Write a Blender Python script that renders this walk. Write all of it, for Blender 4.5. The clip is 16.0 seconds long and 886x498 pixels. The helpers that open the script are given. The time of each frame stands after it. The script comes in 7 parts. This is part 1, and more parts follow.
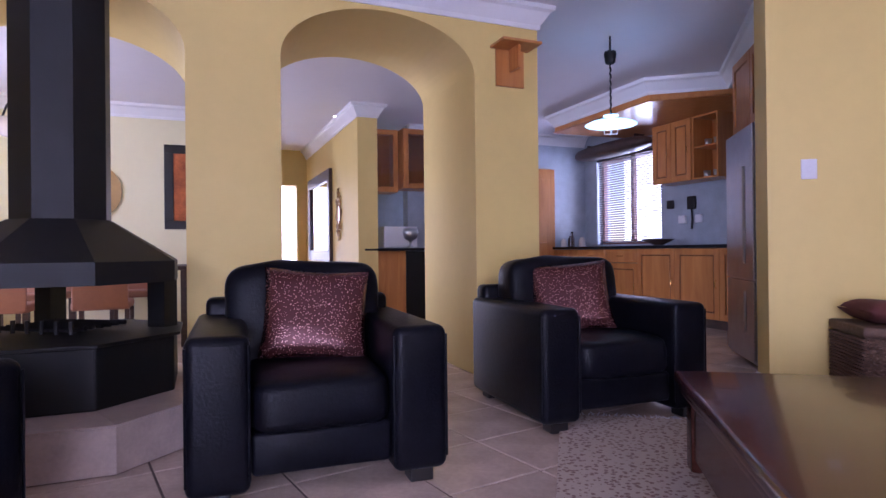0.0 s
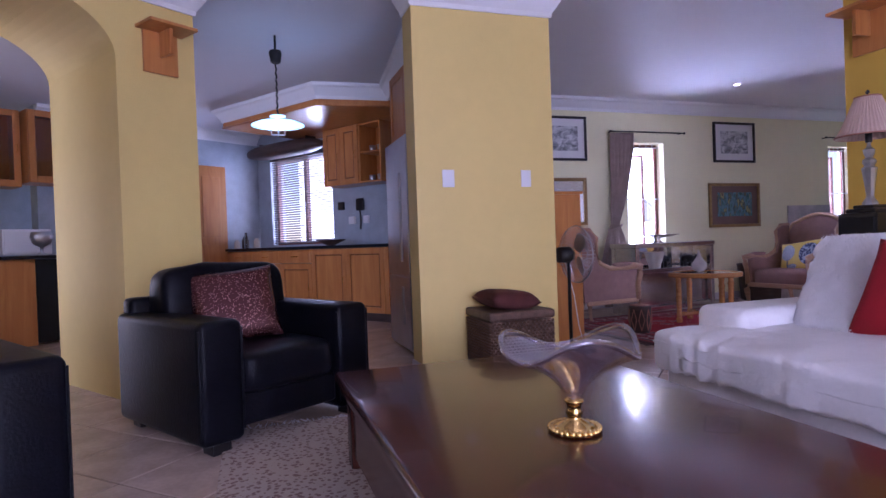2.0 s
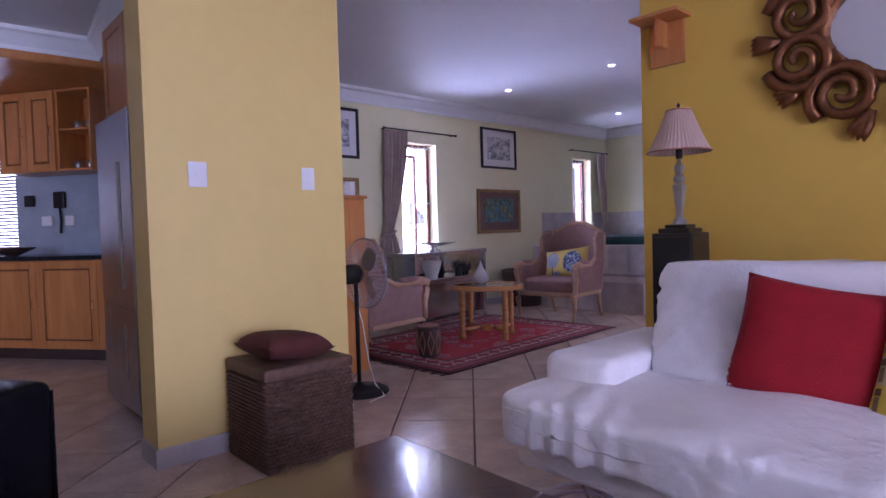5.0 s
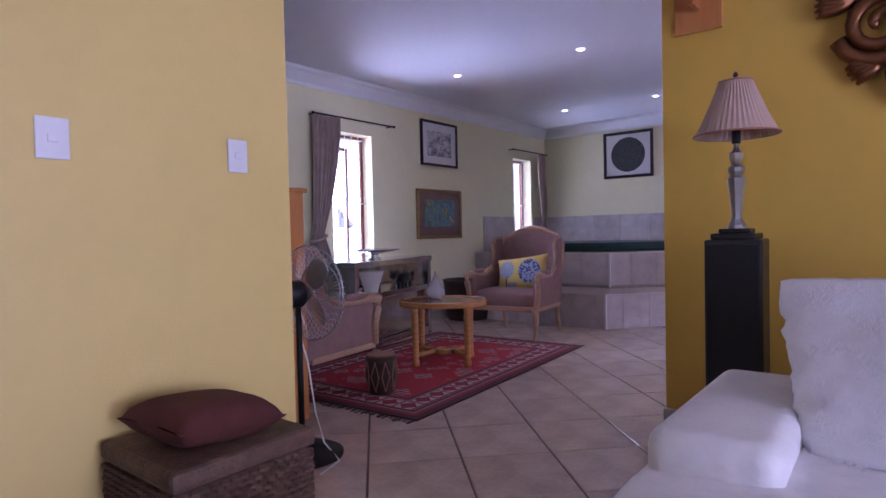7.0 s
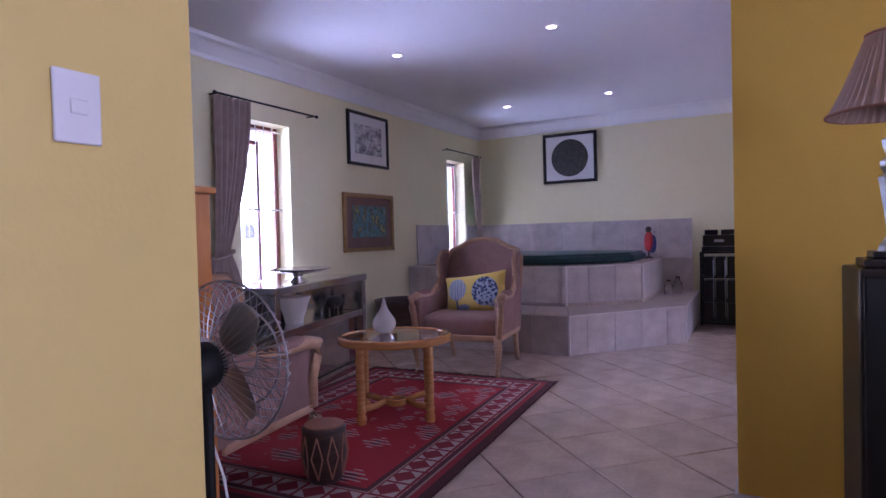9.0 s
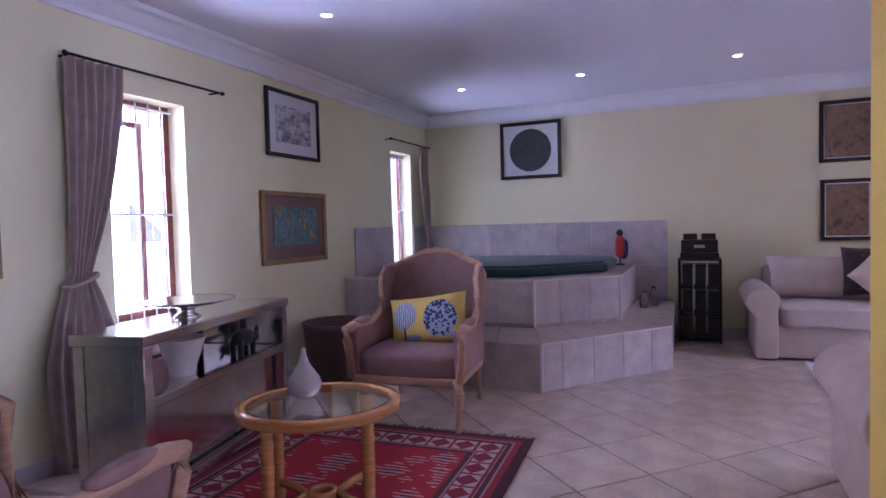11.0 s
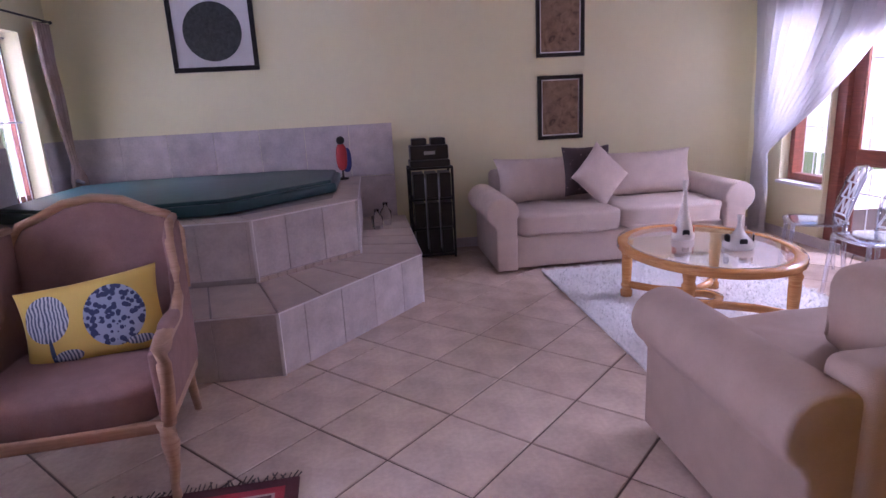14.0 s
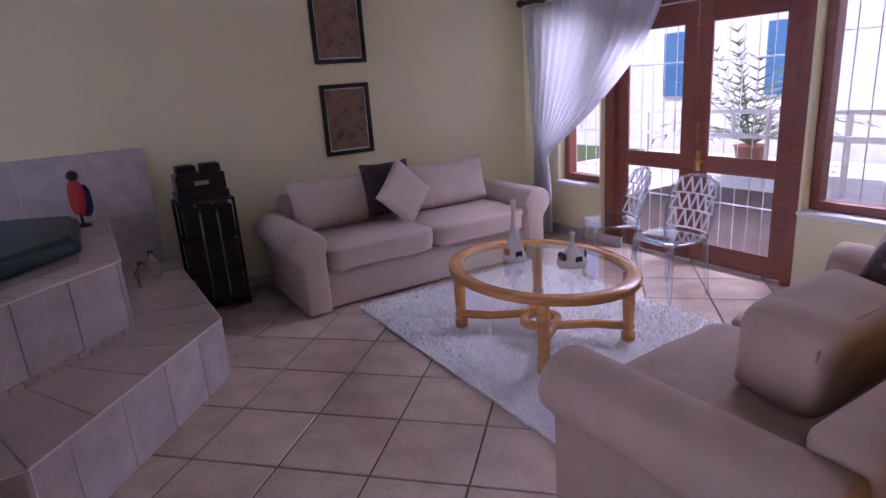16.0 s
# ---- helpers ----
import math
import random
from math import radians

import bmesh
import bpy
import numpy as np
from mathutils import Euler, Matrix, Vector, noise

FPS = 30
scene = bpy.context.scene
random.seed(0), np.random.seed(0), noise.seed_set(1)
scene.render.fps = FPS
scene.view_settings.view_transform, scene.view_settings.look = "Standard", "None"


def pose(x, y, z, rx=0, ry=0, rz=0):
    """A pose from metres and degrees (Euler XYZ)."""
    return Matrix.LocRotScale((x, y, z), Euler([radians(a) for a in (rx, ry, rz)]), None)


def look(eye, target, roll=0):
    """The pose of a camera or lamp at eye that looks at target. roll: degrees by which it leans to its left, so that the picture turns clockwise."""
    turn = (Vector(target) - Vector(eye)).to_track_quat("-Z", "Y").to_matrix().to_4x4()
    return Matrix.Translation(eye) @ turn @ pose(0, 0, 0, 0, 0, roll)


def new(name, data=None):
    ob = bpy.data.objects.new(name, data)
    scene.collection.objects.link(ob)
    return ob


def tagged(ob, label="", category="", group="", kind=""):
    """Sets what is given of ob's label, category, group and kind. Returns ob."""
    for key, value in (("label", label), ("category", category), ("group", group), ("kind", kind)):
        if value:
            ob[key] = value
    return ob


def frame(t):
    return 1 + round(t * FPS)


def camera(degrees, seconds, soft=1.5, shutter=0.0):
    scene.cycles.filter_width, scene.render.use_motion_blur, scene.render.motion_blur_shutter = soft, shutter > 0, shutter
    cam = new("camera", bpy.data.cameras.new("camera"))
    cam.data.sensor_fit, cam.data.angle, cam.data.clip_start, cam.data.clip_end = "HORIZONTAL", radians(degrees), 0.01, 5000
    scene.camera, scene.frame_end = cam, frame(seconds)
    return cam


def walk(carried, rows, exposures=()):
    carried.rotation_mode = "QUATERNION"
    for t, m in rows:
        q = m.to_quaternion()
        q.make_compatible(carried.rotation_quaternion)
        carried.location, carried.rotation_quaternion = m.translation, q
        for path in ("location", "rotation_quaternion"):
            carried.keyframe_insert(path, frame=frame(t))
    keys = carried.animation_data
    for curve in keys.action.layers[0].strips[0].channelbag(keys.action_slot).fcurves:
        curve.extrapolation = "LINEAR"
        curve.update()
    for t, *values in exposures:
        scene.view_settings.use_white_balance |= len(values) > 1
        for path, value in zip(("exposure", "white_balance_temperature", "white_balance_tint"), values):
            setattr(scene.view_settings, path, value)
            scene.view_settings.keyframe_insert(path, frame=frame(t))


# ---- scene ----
cam = camera(74.0, 16.0)
PATH = [
    (0, (-0.008, 0.135, 0.865), (-0.426, 2.09, 0.87), -0.6),
    (0.5, (0.025, 0.153, 0.864), (-0.145, 2.146, 0.867), -1.0),
    (1, (0.049, 0.164, 0.884), (0.157, 2.161, 0.872), -1.5),
    (1.5, (0.069, 0.192, 0.891), (0.455, 2.155, 0.875), -1.8),
    (2, (0.088, 0.209, 0.894), (0.712, 2.109, 0.87), -2.0),
    (2.5, (0.129, 0.297, 0.885), (0.964, 2.114, 0.855), -2.3),
    (3, (0.155, 0.391, 0.913), (1.173, 2.112, 0.865), -2.3),
    (3.5, (0.18, 0.531, 0.957), (1.316, 2.176, 0.899), -2.2),
    (4, (0.226, 0.746, 0.995), (1.456, 2.322, 0.932), -2.1),
    (6.5, (0.628, 1.798, 1.038), (2.126, 3.122, 0.979), -1.2),
    (7, (0.749, 2.068, 1.031), (2.315, 3.309, 0.975), -1.3),
    (7.5, (0.86, 2.322, 1.054), (2.487, 3.483, 1.0), -1.3),
    (8, (0.995, 2.58, 1.06), (2.671, 3.669, 1.011), -1.4),
    (8.5, (1.175, 2.78, 1.072), (2.895, 3.8, 1.024), -1.5),
    (11, (2.291, 3.461, 1.242), (4.128, 4.249, 1.161), -1.5),
    (11.5, (2.495, 3.516, 1.285), (4.355, 4.235, 1.14), -1.6),
    (12, (2.687, 3.592, 1.335), (4.58, 4.189, 1.085), -1.7),
    (12.5, (2.874, 3.693, 1.361), (4.8, 4.112, 1.021), -1.9),
    (13, (3.073, 3.782, 1.361), (5.022, 3.975, 0.958), -2.3),
    (13.5, (3.28, 3.86, 1.371), (5.229, 3.834, 0.921), -2.7),
    (14, (3.438, 3.937, 1.398), (5.366, 3.72, 0.913), -3.0),
    (14.5, (3.596, 4.027, 1.438), (5.489, 3.619, 0.939), -3.3),
    (15, (3.778, 4.08, 1.466), (5.612, 3.467, 0.952), -3.7),
    (15.5, (3.982, 4.093, 1.508), (5.741, 3.302, 0.977), -3.9),
    (16, (4.177, 4.111, 1.549), (5.833, 3.134, 1.001), -4.1),
]
walk(cam, [(t, look(eye, target, roll)) for t, eye, target, roll in PATH], [(0, 0.76, 5300, 42), (1.5, 0.6, 5200, 42), (4, 0.55, 5200, 42), (7, 0.52, 5200, 42), (8.5, 0.52, 5200, 42), (11, 0.62, 5150, 43), (12, 0.45, 5250, 43), (12.6, 0.53, 5450, 46), (13.5, 0.72, 5600, 46), (14.5, 0.52, 5600, 46), (15.3, 0.20, 5550, 44), (16, -0.03, 5550, 42)])

# ---- world, sun and window light ----
world = bpy.data.worlds.new("world")
scene.world = world
world.use_nodes = True
wn = world.node_tree.nodes
sky = wn.new("ShaderNodeTexSky")
sky.sky_type, sky.sun_disc = "NISHITA", False
sky.sun_elevation, sky.sun_rotation = radians(63), radians(0)
wn["Background"].inputs["Strength"].default_value = 0.15
world.node_tree.links.new(sky.outputs[0], wn["Background"].inputs["Color"])
sun = new("sun", bpy.data.lights.new("sun", "SUN"))
sun.data.energy, sun.data.angle, sun.data.color = 5.0, radians(0.5), (1.0, 0.94, 0.85)
sun.matrix_world = look((7.4, 3.07, 10.0), (6.8, -2.0, 0.0))


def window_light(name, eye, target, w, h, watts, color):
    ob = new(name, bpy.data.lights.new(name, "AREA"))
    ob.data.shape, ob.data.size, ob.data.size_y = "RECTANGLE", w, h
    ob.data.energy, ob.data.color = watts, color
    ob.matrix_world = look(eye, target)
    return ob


COOL = (0.80, 0.88, 1.0)
window_light("skylight_garden_doors", (7.2, -0.9, 2.7), (6.9, 4.0, 0.6), 2.4, 1.4, 375, (0.86, 0.91, 1.0))
window_light("skylight_window_1", (4.94, 7.25, 1.4), (4.94, 5.0, 1.3), 0.8, 1.5, 90, COOL)
window_light("skylight_window_2", (8.34, 7.25, 1.4), (8.34, 5.0, 1.3), 0.8, 1.5, 60, COOL)
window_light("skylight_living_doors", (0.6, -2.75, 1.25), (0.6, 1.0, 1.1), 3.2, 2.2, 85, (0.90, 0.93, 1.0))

kx, ky = -0.63 + 0.822 * 4.5 - 0.569 * 3.03, 4.14 + 0.569 * 4.5 + 0.822 * 3.03
window_light("skylight_kitchen", (kx, ky, 1.6), (kx - 0.822, ky - 0.569, 1.5), 1.4, 1.3, 30, (0.72, 0.84, 1.0))
# added fill for the dining room, at an assumed window out of view
window_light("fill_dining_unseen_window", (-6.55, 3.0, 1.5), (-4.0, 4.0, 1.2), 2.0, 1.6, 90, COOL)

# ---- materials ----


def mat(name, color, rough=0.6, metal=0.0, var=0.12, scale=6.0, bump=0.0, bscale=60.0, coat=0.0, color2=None, spec=0.5, transmission=0.0, ior=1.45):
    """A principled material with two scales of variation and a fine relief."""
    m = bpy.data.materials.new(name)
    m.use_nodes = True
    nt = m.node_tree
    n, l = nt.nodes, nt.links
    b = n["Principled BSDF"]
    b.inputs["Roughness"].default_value = rough
    b.inputs["Metallic"].default_value = metal
    b.inputs["Coat Weight"].default_value = coat
    b.inputs["Specular IOR Level"].default_value = spec
    b.inputs["Transmission Weight"].default_value = transmission
    b.inputs["IOR"].default_value = ior
    tc = n.new("ShaderNodeTexCoord")
    a = n.new("ShaderNodeTexNoise")
    a.inputs["Scale"].default_value, a.inputs["Detail"].default_value = scale, 6
    c = n.new("ShaderNodeTexNoise")
    c.inputs["Scale"].default_value, c.inputs["Detail"].default_value = scale * 9, 3
    l.new(tc.outputs["Object"], a.inputs["Vector"])
    l.new(tc.outputs["Object"], c.inputs["Vector"])
    add = n.new("ShaderNodeMath")
    add.operation = "MULTIPLY_ADD"
    l.new(c.outputs["Fac"], add.inputs[0])
    add.inputs[1].default_value = 0.4
    l.new(a.outputs["Fac"], add.inputs[2])
    mix = n.new("ShaderNodeMix")
    mix.data_type = "RGBA"
    ramp = n.new("ShaderNodeMapRange")
    ramp.inputs["From Min"].default_value, ramp.inputs["From Max"].default_value = 0.45, 0.95
    l.new(add.outputs[0], ramp.inputs["Value"])
    l.new(ramp.outputs[0], mix.inputs["Factor"])
    lo = color2 or tuple(max(0, x * (1 - var)) for x in color)
    hi = color if color2 else tuple(min(1, x * (1 + var * 0.6)) for x in color)
    mix.inputs["A"].default_value, mix.inputs["B"].default_value = (*lo, 1), (*hi, 1)
    l.new(mix.outputs["Result"], b.inputs["Base Color"])
    if bump:
        t = n.new("ShaderNodeTexNoise")
        t.inputs["Scale"].default_value, t.inputs["Detail"].default_value = bscale, 4
        l.new(tc.outputs["Object"], t.inputs["Vector"])
        bp = n.new("ShaderNodeBump")
        bp.inputs["Strength"].default_value, bp.inputs["Distance"].default_value = bump, 0.01
        l.new(t.outputs["Fac"], bp.inputs["Height"])
        l.new(bp.outputs[0], b.inputs["Normal"])
    return m


def wood(name, dark, light, rough=0.35, scale=(1, 1, 12), coat=0.2, freq=6.0):
    m = mat(name, light, rough, coat=coat)
    n, l = m.node_tree.nodes, m.node_tree.links
    b = n["Principled BSDF"]
    tc = n.new("ShaderNodeTexCoord")
    mp = n.new("ShaderNodeMapping")
    mp.inputs["Scale"].default_value = scale
    l.new(tc.outputs["Object"], mp.inputs["Vector"])
    t = n.new("ShaderNodeTexNoise")
    t.inputs["Scale"].default_value, t.inputs["Detail"].default_value, t.inputs["Distortion"].default_value = freq, 8, 1.2
    l.new(mp.outputs[0], t.inputs["Vector"])
    r = n.new("ShaderNodeValToRGB")
    r.color_ramp.elements[0].position, r.color_ramp.elements[1].position = 0.3, 0.72
    r.color_ramp.elements[0].color, r.color_ramp.elements[1].color = (*dark, 1), (*light, 1)
    l.new(t.outputs["Fac"], r.inputs["Fac"])
    l.new(r.outputs[0], b.inputs["Base Color"])
    return m


def per_piece(m, amount=0.14):
    """Lets every piece that carries the material differ a little in lightness."""
    n, l = m.node_tree.nodes, m.node_tree.links
    b = n["Principled BSDF"]
    src = b.inputs["Base Color"].links[0].from_socket
    oi = n.new("ShaderNodeObjectInfo")
    mr = n.new("ShaderNodeMapRange")
    mr.inputs["To Min"].default_value, mr.inputs["To Max"].default_value = 1 - amount, 1 + amount
    l.new(oi.outputs["Random"], mr.inputs["Value"])
    h = n.new("ShaderNodeHueSaturation")
    l.new(mr.outputs[0], h.inputs["Value"])
    l.new(src, h.inputs["Color"])
    l.new(h.outputs[0], b.inputs["Base Color"])
    return m


def glow(name, color, strength):
    m = bpy.data.materials.new(name)
    m.use_nodes = True
    b = m.node_tree.nodes["Principled BSDF"]
    b.inputs["Base Color"].default_value = (*color, 1)
    b.inputs["Emission Color"].default_value = (*color, 1)
    b.inputs["Emission Strength"].default_value = strength
    return m


def op(n, l, kind, a, b=0.0):
    q = n.new("ShaderNodeMath")
    q.operation = kind
    for i, v in ((0, a), (1, b)):
        if isinstance(v, (int, float)):
            q.inputs[i].default_value = v
        else:
            l.new(v, q.inputs[i])
    return q.outputs[0]


def thin_glass(name, tint, gloss=0.03, power=3.0):
    """Clear walls that tint what is behind them, glossier towards their edges."""
    m = bpy.data.materials.new(name)
    m.use_nodes = True
    n, l = m.node_tree.nodes, m.node_tree.links
    t = n.new("ShaderNodeBsdfTransparent")
    t.inputs["Color"].default_value = (*tint, 1)
    g = n.new("ShaderNodeBsdfGlossy")
    g.inputs["Roughness"].default_value = gloss
    f = n.new("ShaderNodeLayerWeight")
    f.inputs["Blend"].default_value = 0.5
    edge = op(n, l, "POWER", f.outputs["Facing"], power)
    x = n.new("ShaderNodeMixShader")
    l.new(op(n, l, "ADD", op(n, l, "MULTIPLY", edge, 0.75), 0.05), x.inputs[0])
    l.new(t.outputs[0], x.inputs[1])
    l.new(g.outputs[0], x.inputs[2])
    l.new(x.outputs[0], n["Material Output"].inputs["Surface"])
    return m


def see_through(name, color, clear, rough=0.1, translucent=False):
    """Part clear, part solid: thin cloth or mesh."""
    m = bpy.data.materials.new(name)
    m.use_nodes = True
    n, l = m.node_tree.nodes, m.node_tree.links
    out = n["Material Output"]
    n["Principled BSDF"].inputs["Base Color"].default_value = (*color, 1)
    n["Principled BSDF"].inputs["Roughness"].default_value = rough
    t = n.new("ShaderNodeBsdfTransparent")
    x = n.new("ShaderNodeMixShader")
    x.inputs[0].default_value = clear
    solid = n["Principled BSDF"].outputs[0]
    if translucent:
        tr = n.new("ShaderNodeBsdfTranslucent")
        tr.inputs["Color"].default_value = (*color, 1)
        y = n.new("ShaderNodeMixShader")
        y.inputs[0].default_value = 0.7
        l.new(solid, y.inputs[1])
        l.new(tr.outputs[0], y.inputs[2])
        solid = y.outputs[0]
    l.new(solid, x.inputs[1])
    l.new(t.outputs[0], x.inputs[2])
    l.new(x.outputs[0], out.inputs["Surface"])
    return m


M_YELLOW = mat("yellow_wall_paint", (0.74, 0.56, 0.19), 0.55, var=0.05, scale=1.5, bump=0.12, bscale=90)
M_OCHRE = mat("ochre_wall_paint", (0.66, 0.42, 0.06), 0.55, var=0.05, scale=1.5, bump=0.12, bscale=90)
M_CREAM = mat("cream_wall_paint", (0.78, 0.73, 0.47), 0.55, var=0.04, scale=1.5, bump=0.12, bscale=90)
M_CEIL = mat("white_ceiling_paint", (0.74, 0.73, 0.78), 0.6, var=0.03, scale=1.0, bump=0.05)
M_TRIM = mat("white_cornice_plaster", (0.80, 0.80, 0.82), 0.5, var=0.03)
M_TILE = per_piece(mat("glazed_beige_floor_tile", (0.57, 0.435, 0.345), 0.18, var=0.24, scale=5, bump=0.05, bscale=25, spec=0.5), 0.05)
M_TUBGROUT = mat("pale_grey_grout", (0.36, 0.32, 0.31), 0.9)
M_EDGE = mat("white_tile_edging_strip", (0.72, 0.68, 0.68), 0.4, var=0.05)
M_GROUT = mat("dark_grout", (0.12, 0.08, 0.065), 0.9)
M_STONE = per_piece(mat("grey_mauve_ceramic_tile", (0.54, 0.475, 0.465), 0.35, var=0.22, scale=7, bump=0.05), 0.08)
M_STEP = per_piece(mat("pale_sand_ceramic_tile", (0.48, 0.375, 0.315), 0.3, var=0.2, scale=7, bump=0.05), 0.05)
M_KTILE = per_piece(mat("blue_grey_wall_tile", (0.40, 0.45, 0.52), 0.3, var=0.15, scale=6), 0.06)
M_SKIRT = mat("tile_skirting", (0.50, 0.45, 0.44), 0.35)
M_LEATHER = mat("black_leather", (0.005, 0.005, 0.008), 0.34, var=0.4, scale=20, bump=0.16, bscale=90, spec=0.13)
M_WLEATHER = mat("white_leather", (0.80, 0.77, 0.76), 0.42, var=0.06, scale=8, bump=0.7, bscale=22)
M_BEIGE = mat("beige_upholstery_cloth", (0.56, 0.45, 0.385), 0.85, var=0.08, scale=10, bump=0.3, bscale=300)
# beige cloth made darker and warmer: the near sofa's shade put into colour
M_BEIGE_SHADED = mat("shaded_beige_upholstery_cloth", (0.40, 0.28, 0.215), 0.85, var=0.08, scale=10, bump=0.3, bscale=300)
M_PLUSH = mat("dusty_mauve_velvet", (0.27, 0.155, 0.135), 0.8, var=0.15, scale=14, bump=0.3, bscale=250)
M_OAK = wood("pale_carved_oak", (0.36, 0.20, 0.115), (0.50, 0.31, 0.19), 0.45)
# cabinet oak darkened: shade of the door recesses put into the colour
M_KITRECESS = wood("oak_recess_shade", (0.16, 0.055, 0.015), (0.24, 0.09, 0.025), 0.4, scale=(2.5, 2.5, 0.3), freq=5.0)
M_HONEY = wood("honey_wood", (0.42, 0.17, 0.05), (0.62, 0.30, 0.10), 0.22, coat=0.5)
M_KIT = wood("orange_oak_cabinet_wood", (0.46, 0.17, 0.042), (0.58, 0.245, 0.065), 0.32, scale=(2.5, 2.5, 0.3), freq=5.0)
M_MAHOG = wood("dark_mahogany", (0.045, 0.012, 0.008), (0.085, 0.024, 0.015), 0.22, scale=(8, 1, 8), coat=0.2, freq=5)
M_REDWOOD = wood("red_brown_door_wood", (0.16, 0.045, 0.028), (0.25, 0.075, 0.045), 0.35)
M_DARKWOOD = wood("dark_brown_wood", (0.03, 0.016, 0.012), (0.075, 0.04, 0.03), 0.5)
M_BLACK = mat("black_painted_steel", (0.005, 0.005, 0.006), 0.55, var=0.3, scale=10)
M_BLACKF = mat("black_frame_lacquer", (0.012, 0.010, 0.010), 0.35)
M_GRANITE = mat("dark_granite", (0.02, 0.02, 0.024), 0.15, var=0.5, scale=80)
M_STEEL = mat("brushed_steel", (0.50, 0.52, 0.56), 0.3, metal=1.0)
M_IRON = mat("white_painted_iron", (0.75, 0.75, 0.76), 0.45)
M_GOLD = mat("polished_brass", (0.75, 0.50, 0.16), 0.15, metal=1.0)
M_COPPER = mat("antique_copper_gilt", (0.22, 0.09, 0.035), 0.32, metal=0.75, var=0.35, scale=18, bump=0.2)
M_GILT = mat("gilded_wood", (0.36, 0.22, 0.08), 0.4, metal=0.4, var=0.3, scale=30)
M_MIRROR = mat("mirror_glass", (0.86, 0.88, 0.88), 0.02, metal=1.0, var=0.0)
M_ANTMIR = mat("antique_mirror_glass", (0.74, 0.71, 0.69), 0.16, metal=1.0, var=0.15, scale=20)
M_GLASS = mat("clear_glass", (1, 1, 1), 0.02, var=0.0, transmission=1.0)
M_PERSPEX = thin_glass("clear_perspex", (0.88, 0.91, 1.0), 0.10, 0.7)
M_CRYSTAL = thin_glass("pale_lilac_glass", (0.95, 0.92, 0.98), 0.03, 1.8)
M_RIMGLASS = thin_glass("thick_glass_rim", (0.86, 0.83, 0.92), 0.03, 0.9)
M_PLASTIC = mat("white_switch_plastic", (0.78, 0.77, 0.80), 0.35, var=0.02)
M_PAPER = mat("white_mount_board", (0.72, 0.70, 0.70), 0.7, var=0.03)
M_DRAPE = mat("taupe_satin_curtain", (0.36, 0.27, 0.235), 0.6, var=0.2, scale=10, bump=0.15, bscale=80)
M_SHEER = see_through("white_sheer_curtain", (0.76, 0.75, 0.76), 0.30, 0.8, True)
M_RATTAN = mat("dark_woven_rattan", (0.12, 0.065, 0.042), 0.55, var=0.5, scale=25, bump=0.5, bscale=70)
M_MAROON = mat("maroon_cloth", (0.10, 0.025, 0.02), 0.85, var=0.2, scale=12, bump=0.3, bscale=250)
M_RED = mat("red_ribbed_cloth", (0.33, 0.004, 0.010), 0.8, var=0.15, scale=12, bump=0.4, bscale=200)
M_FUR = mat("white_fur", (0.82, 0.80, 0.81), 0.9, var=0.06, scale=20, bump=0.22, bscale=90)
M_SHAG = mat("white_shag_wool", (0.84, 0.82, 0.80), 0.95, var=0.14, scale=40, bump=0.5, bscale=120)
M_SLAT = mat("grey_blind_slat", (0.20, 0.18, 0.18), 0.5)
M_COVER = mat("dark_teal_vinyl_cover", (0.012, 0.055, 0.058), 0.38, var=0.2, scale=8, bump=0.15, bscale=10)
M_SHADE = mat("pink_pleated_lampshade", (0.52, 0.37, 0.30), 0.8, var=0.06)
M_TERRA = mat("terracotta", (0.35, 0.16, 0.10), 0.7)
M_CERAM = mat("cream_glazed_ceramic", (0.62, 0.56, 0.50), 0.25, var=0.1)
M_BLUE = mat("blue_shutter_paint", (0.08, 0.22, 0.42), 0.5)
M_RENDERWALL = mat("white_house_render", (0.90, 0.89, 0.87), 0.8, bump=0.2)
M_PAVE = mat("pale_patio_paving", (0.80, 0.77, 0.73), 0.7, var=0.15, scale=3)
M_LEAF = mat("palm_leaf", (0.11, 0.17, 0.06), 0.5, var=0.3)
M_SOIL = mat("lawn", (0.07, 0.11, 0.03), 0.9, var=0.3)
M_BRIGHT = glow("downlight_lens", (1.0, 0.93, 0.82), 12.0)
M_PENDANT = glow("lit_opal_glass", (0.42, 0.80, 1.0), 1.5)


def nodes_of(name, rough=0.7):
    m = bpy.data.materials.new(name)
    m.use_nodes = True
    n = m.node_tree.nodes
    n["Principled BSDF"].inputs["Roughness"].default_value = rough
    tc = n.new("ShaderNodeTexCoord")
    sep = n.new("ShaderNodeSeparateXYZ")
    m.node_tree.links.new(tc.outputs["Object"], sep.inputs[0])
    return m, n, m.node_tree.links, tc, sep


def mixc(n, l, fac, a, b):
    q = n.new("ShaderNodeMix")
    q.data_type = "RGBA"
    if isinstance(fac, (int, float)):
        q.inputs["Factor"].default_value = fac
    else:
        l.new(fac, q.inputs["Factor"])
    for k, v in (("A", a), ("B", b)):
        if isinstance(v, tuple):
            q.inputs[k].default_value = (*v, 1)
        else:
            l.new(v, q.inputs[k])
    return q.outputs["Result"]


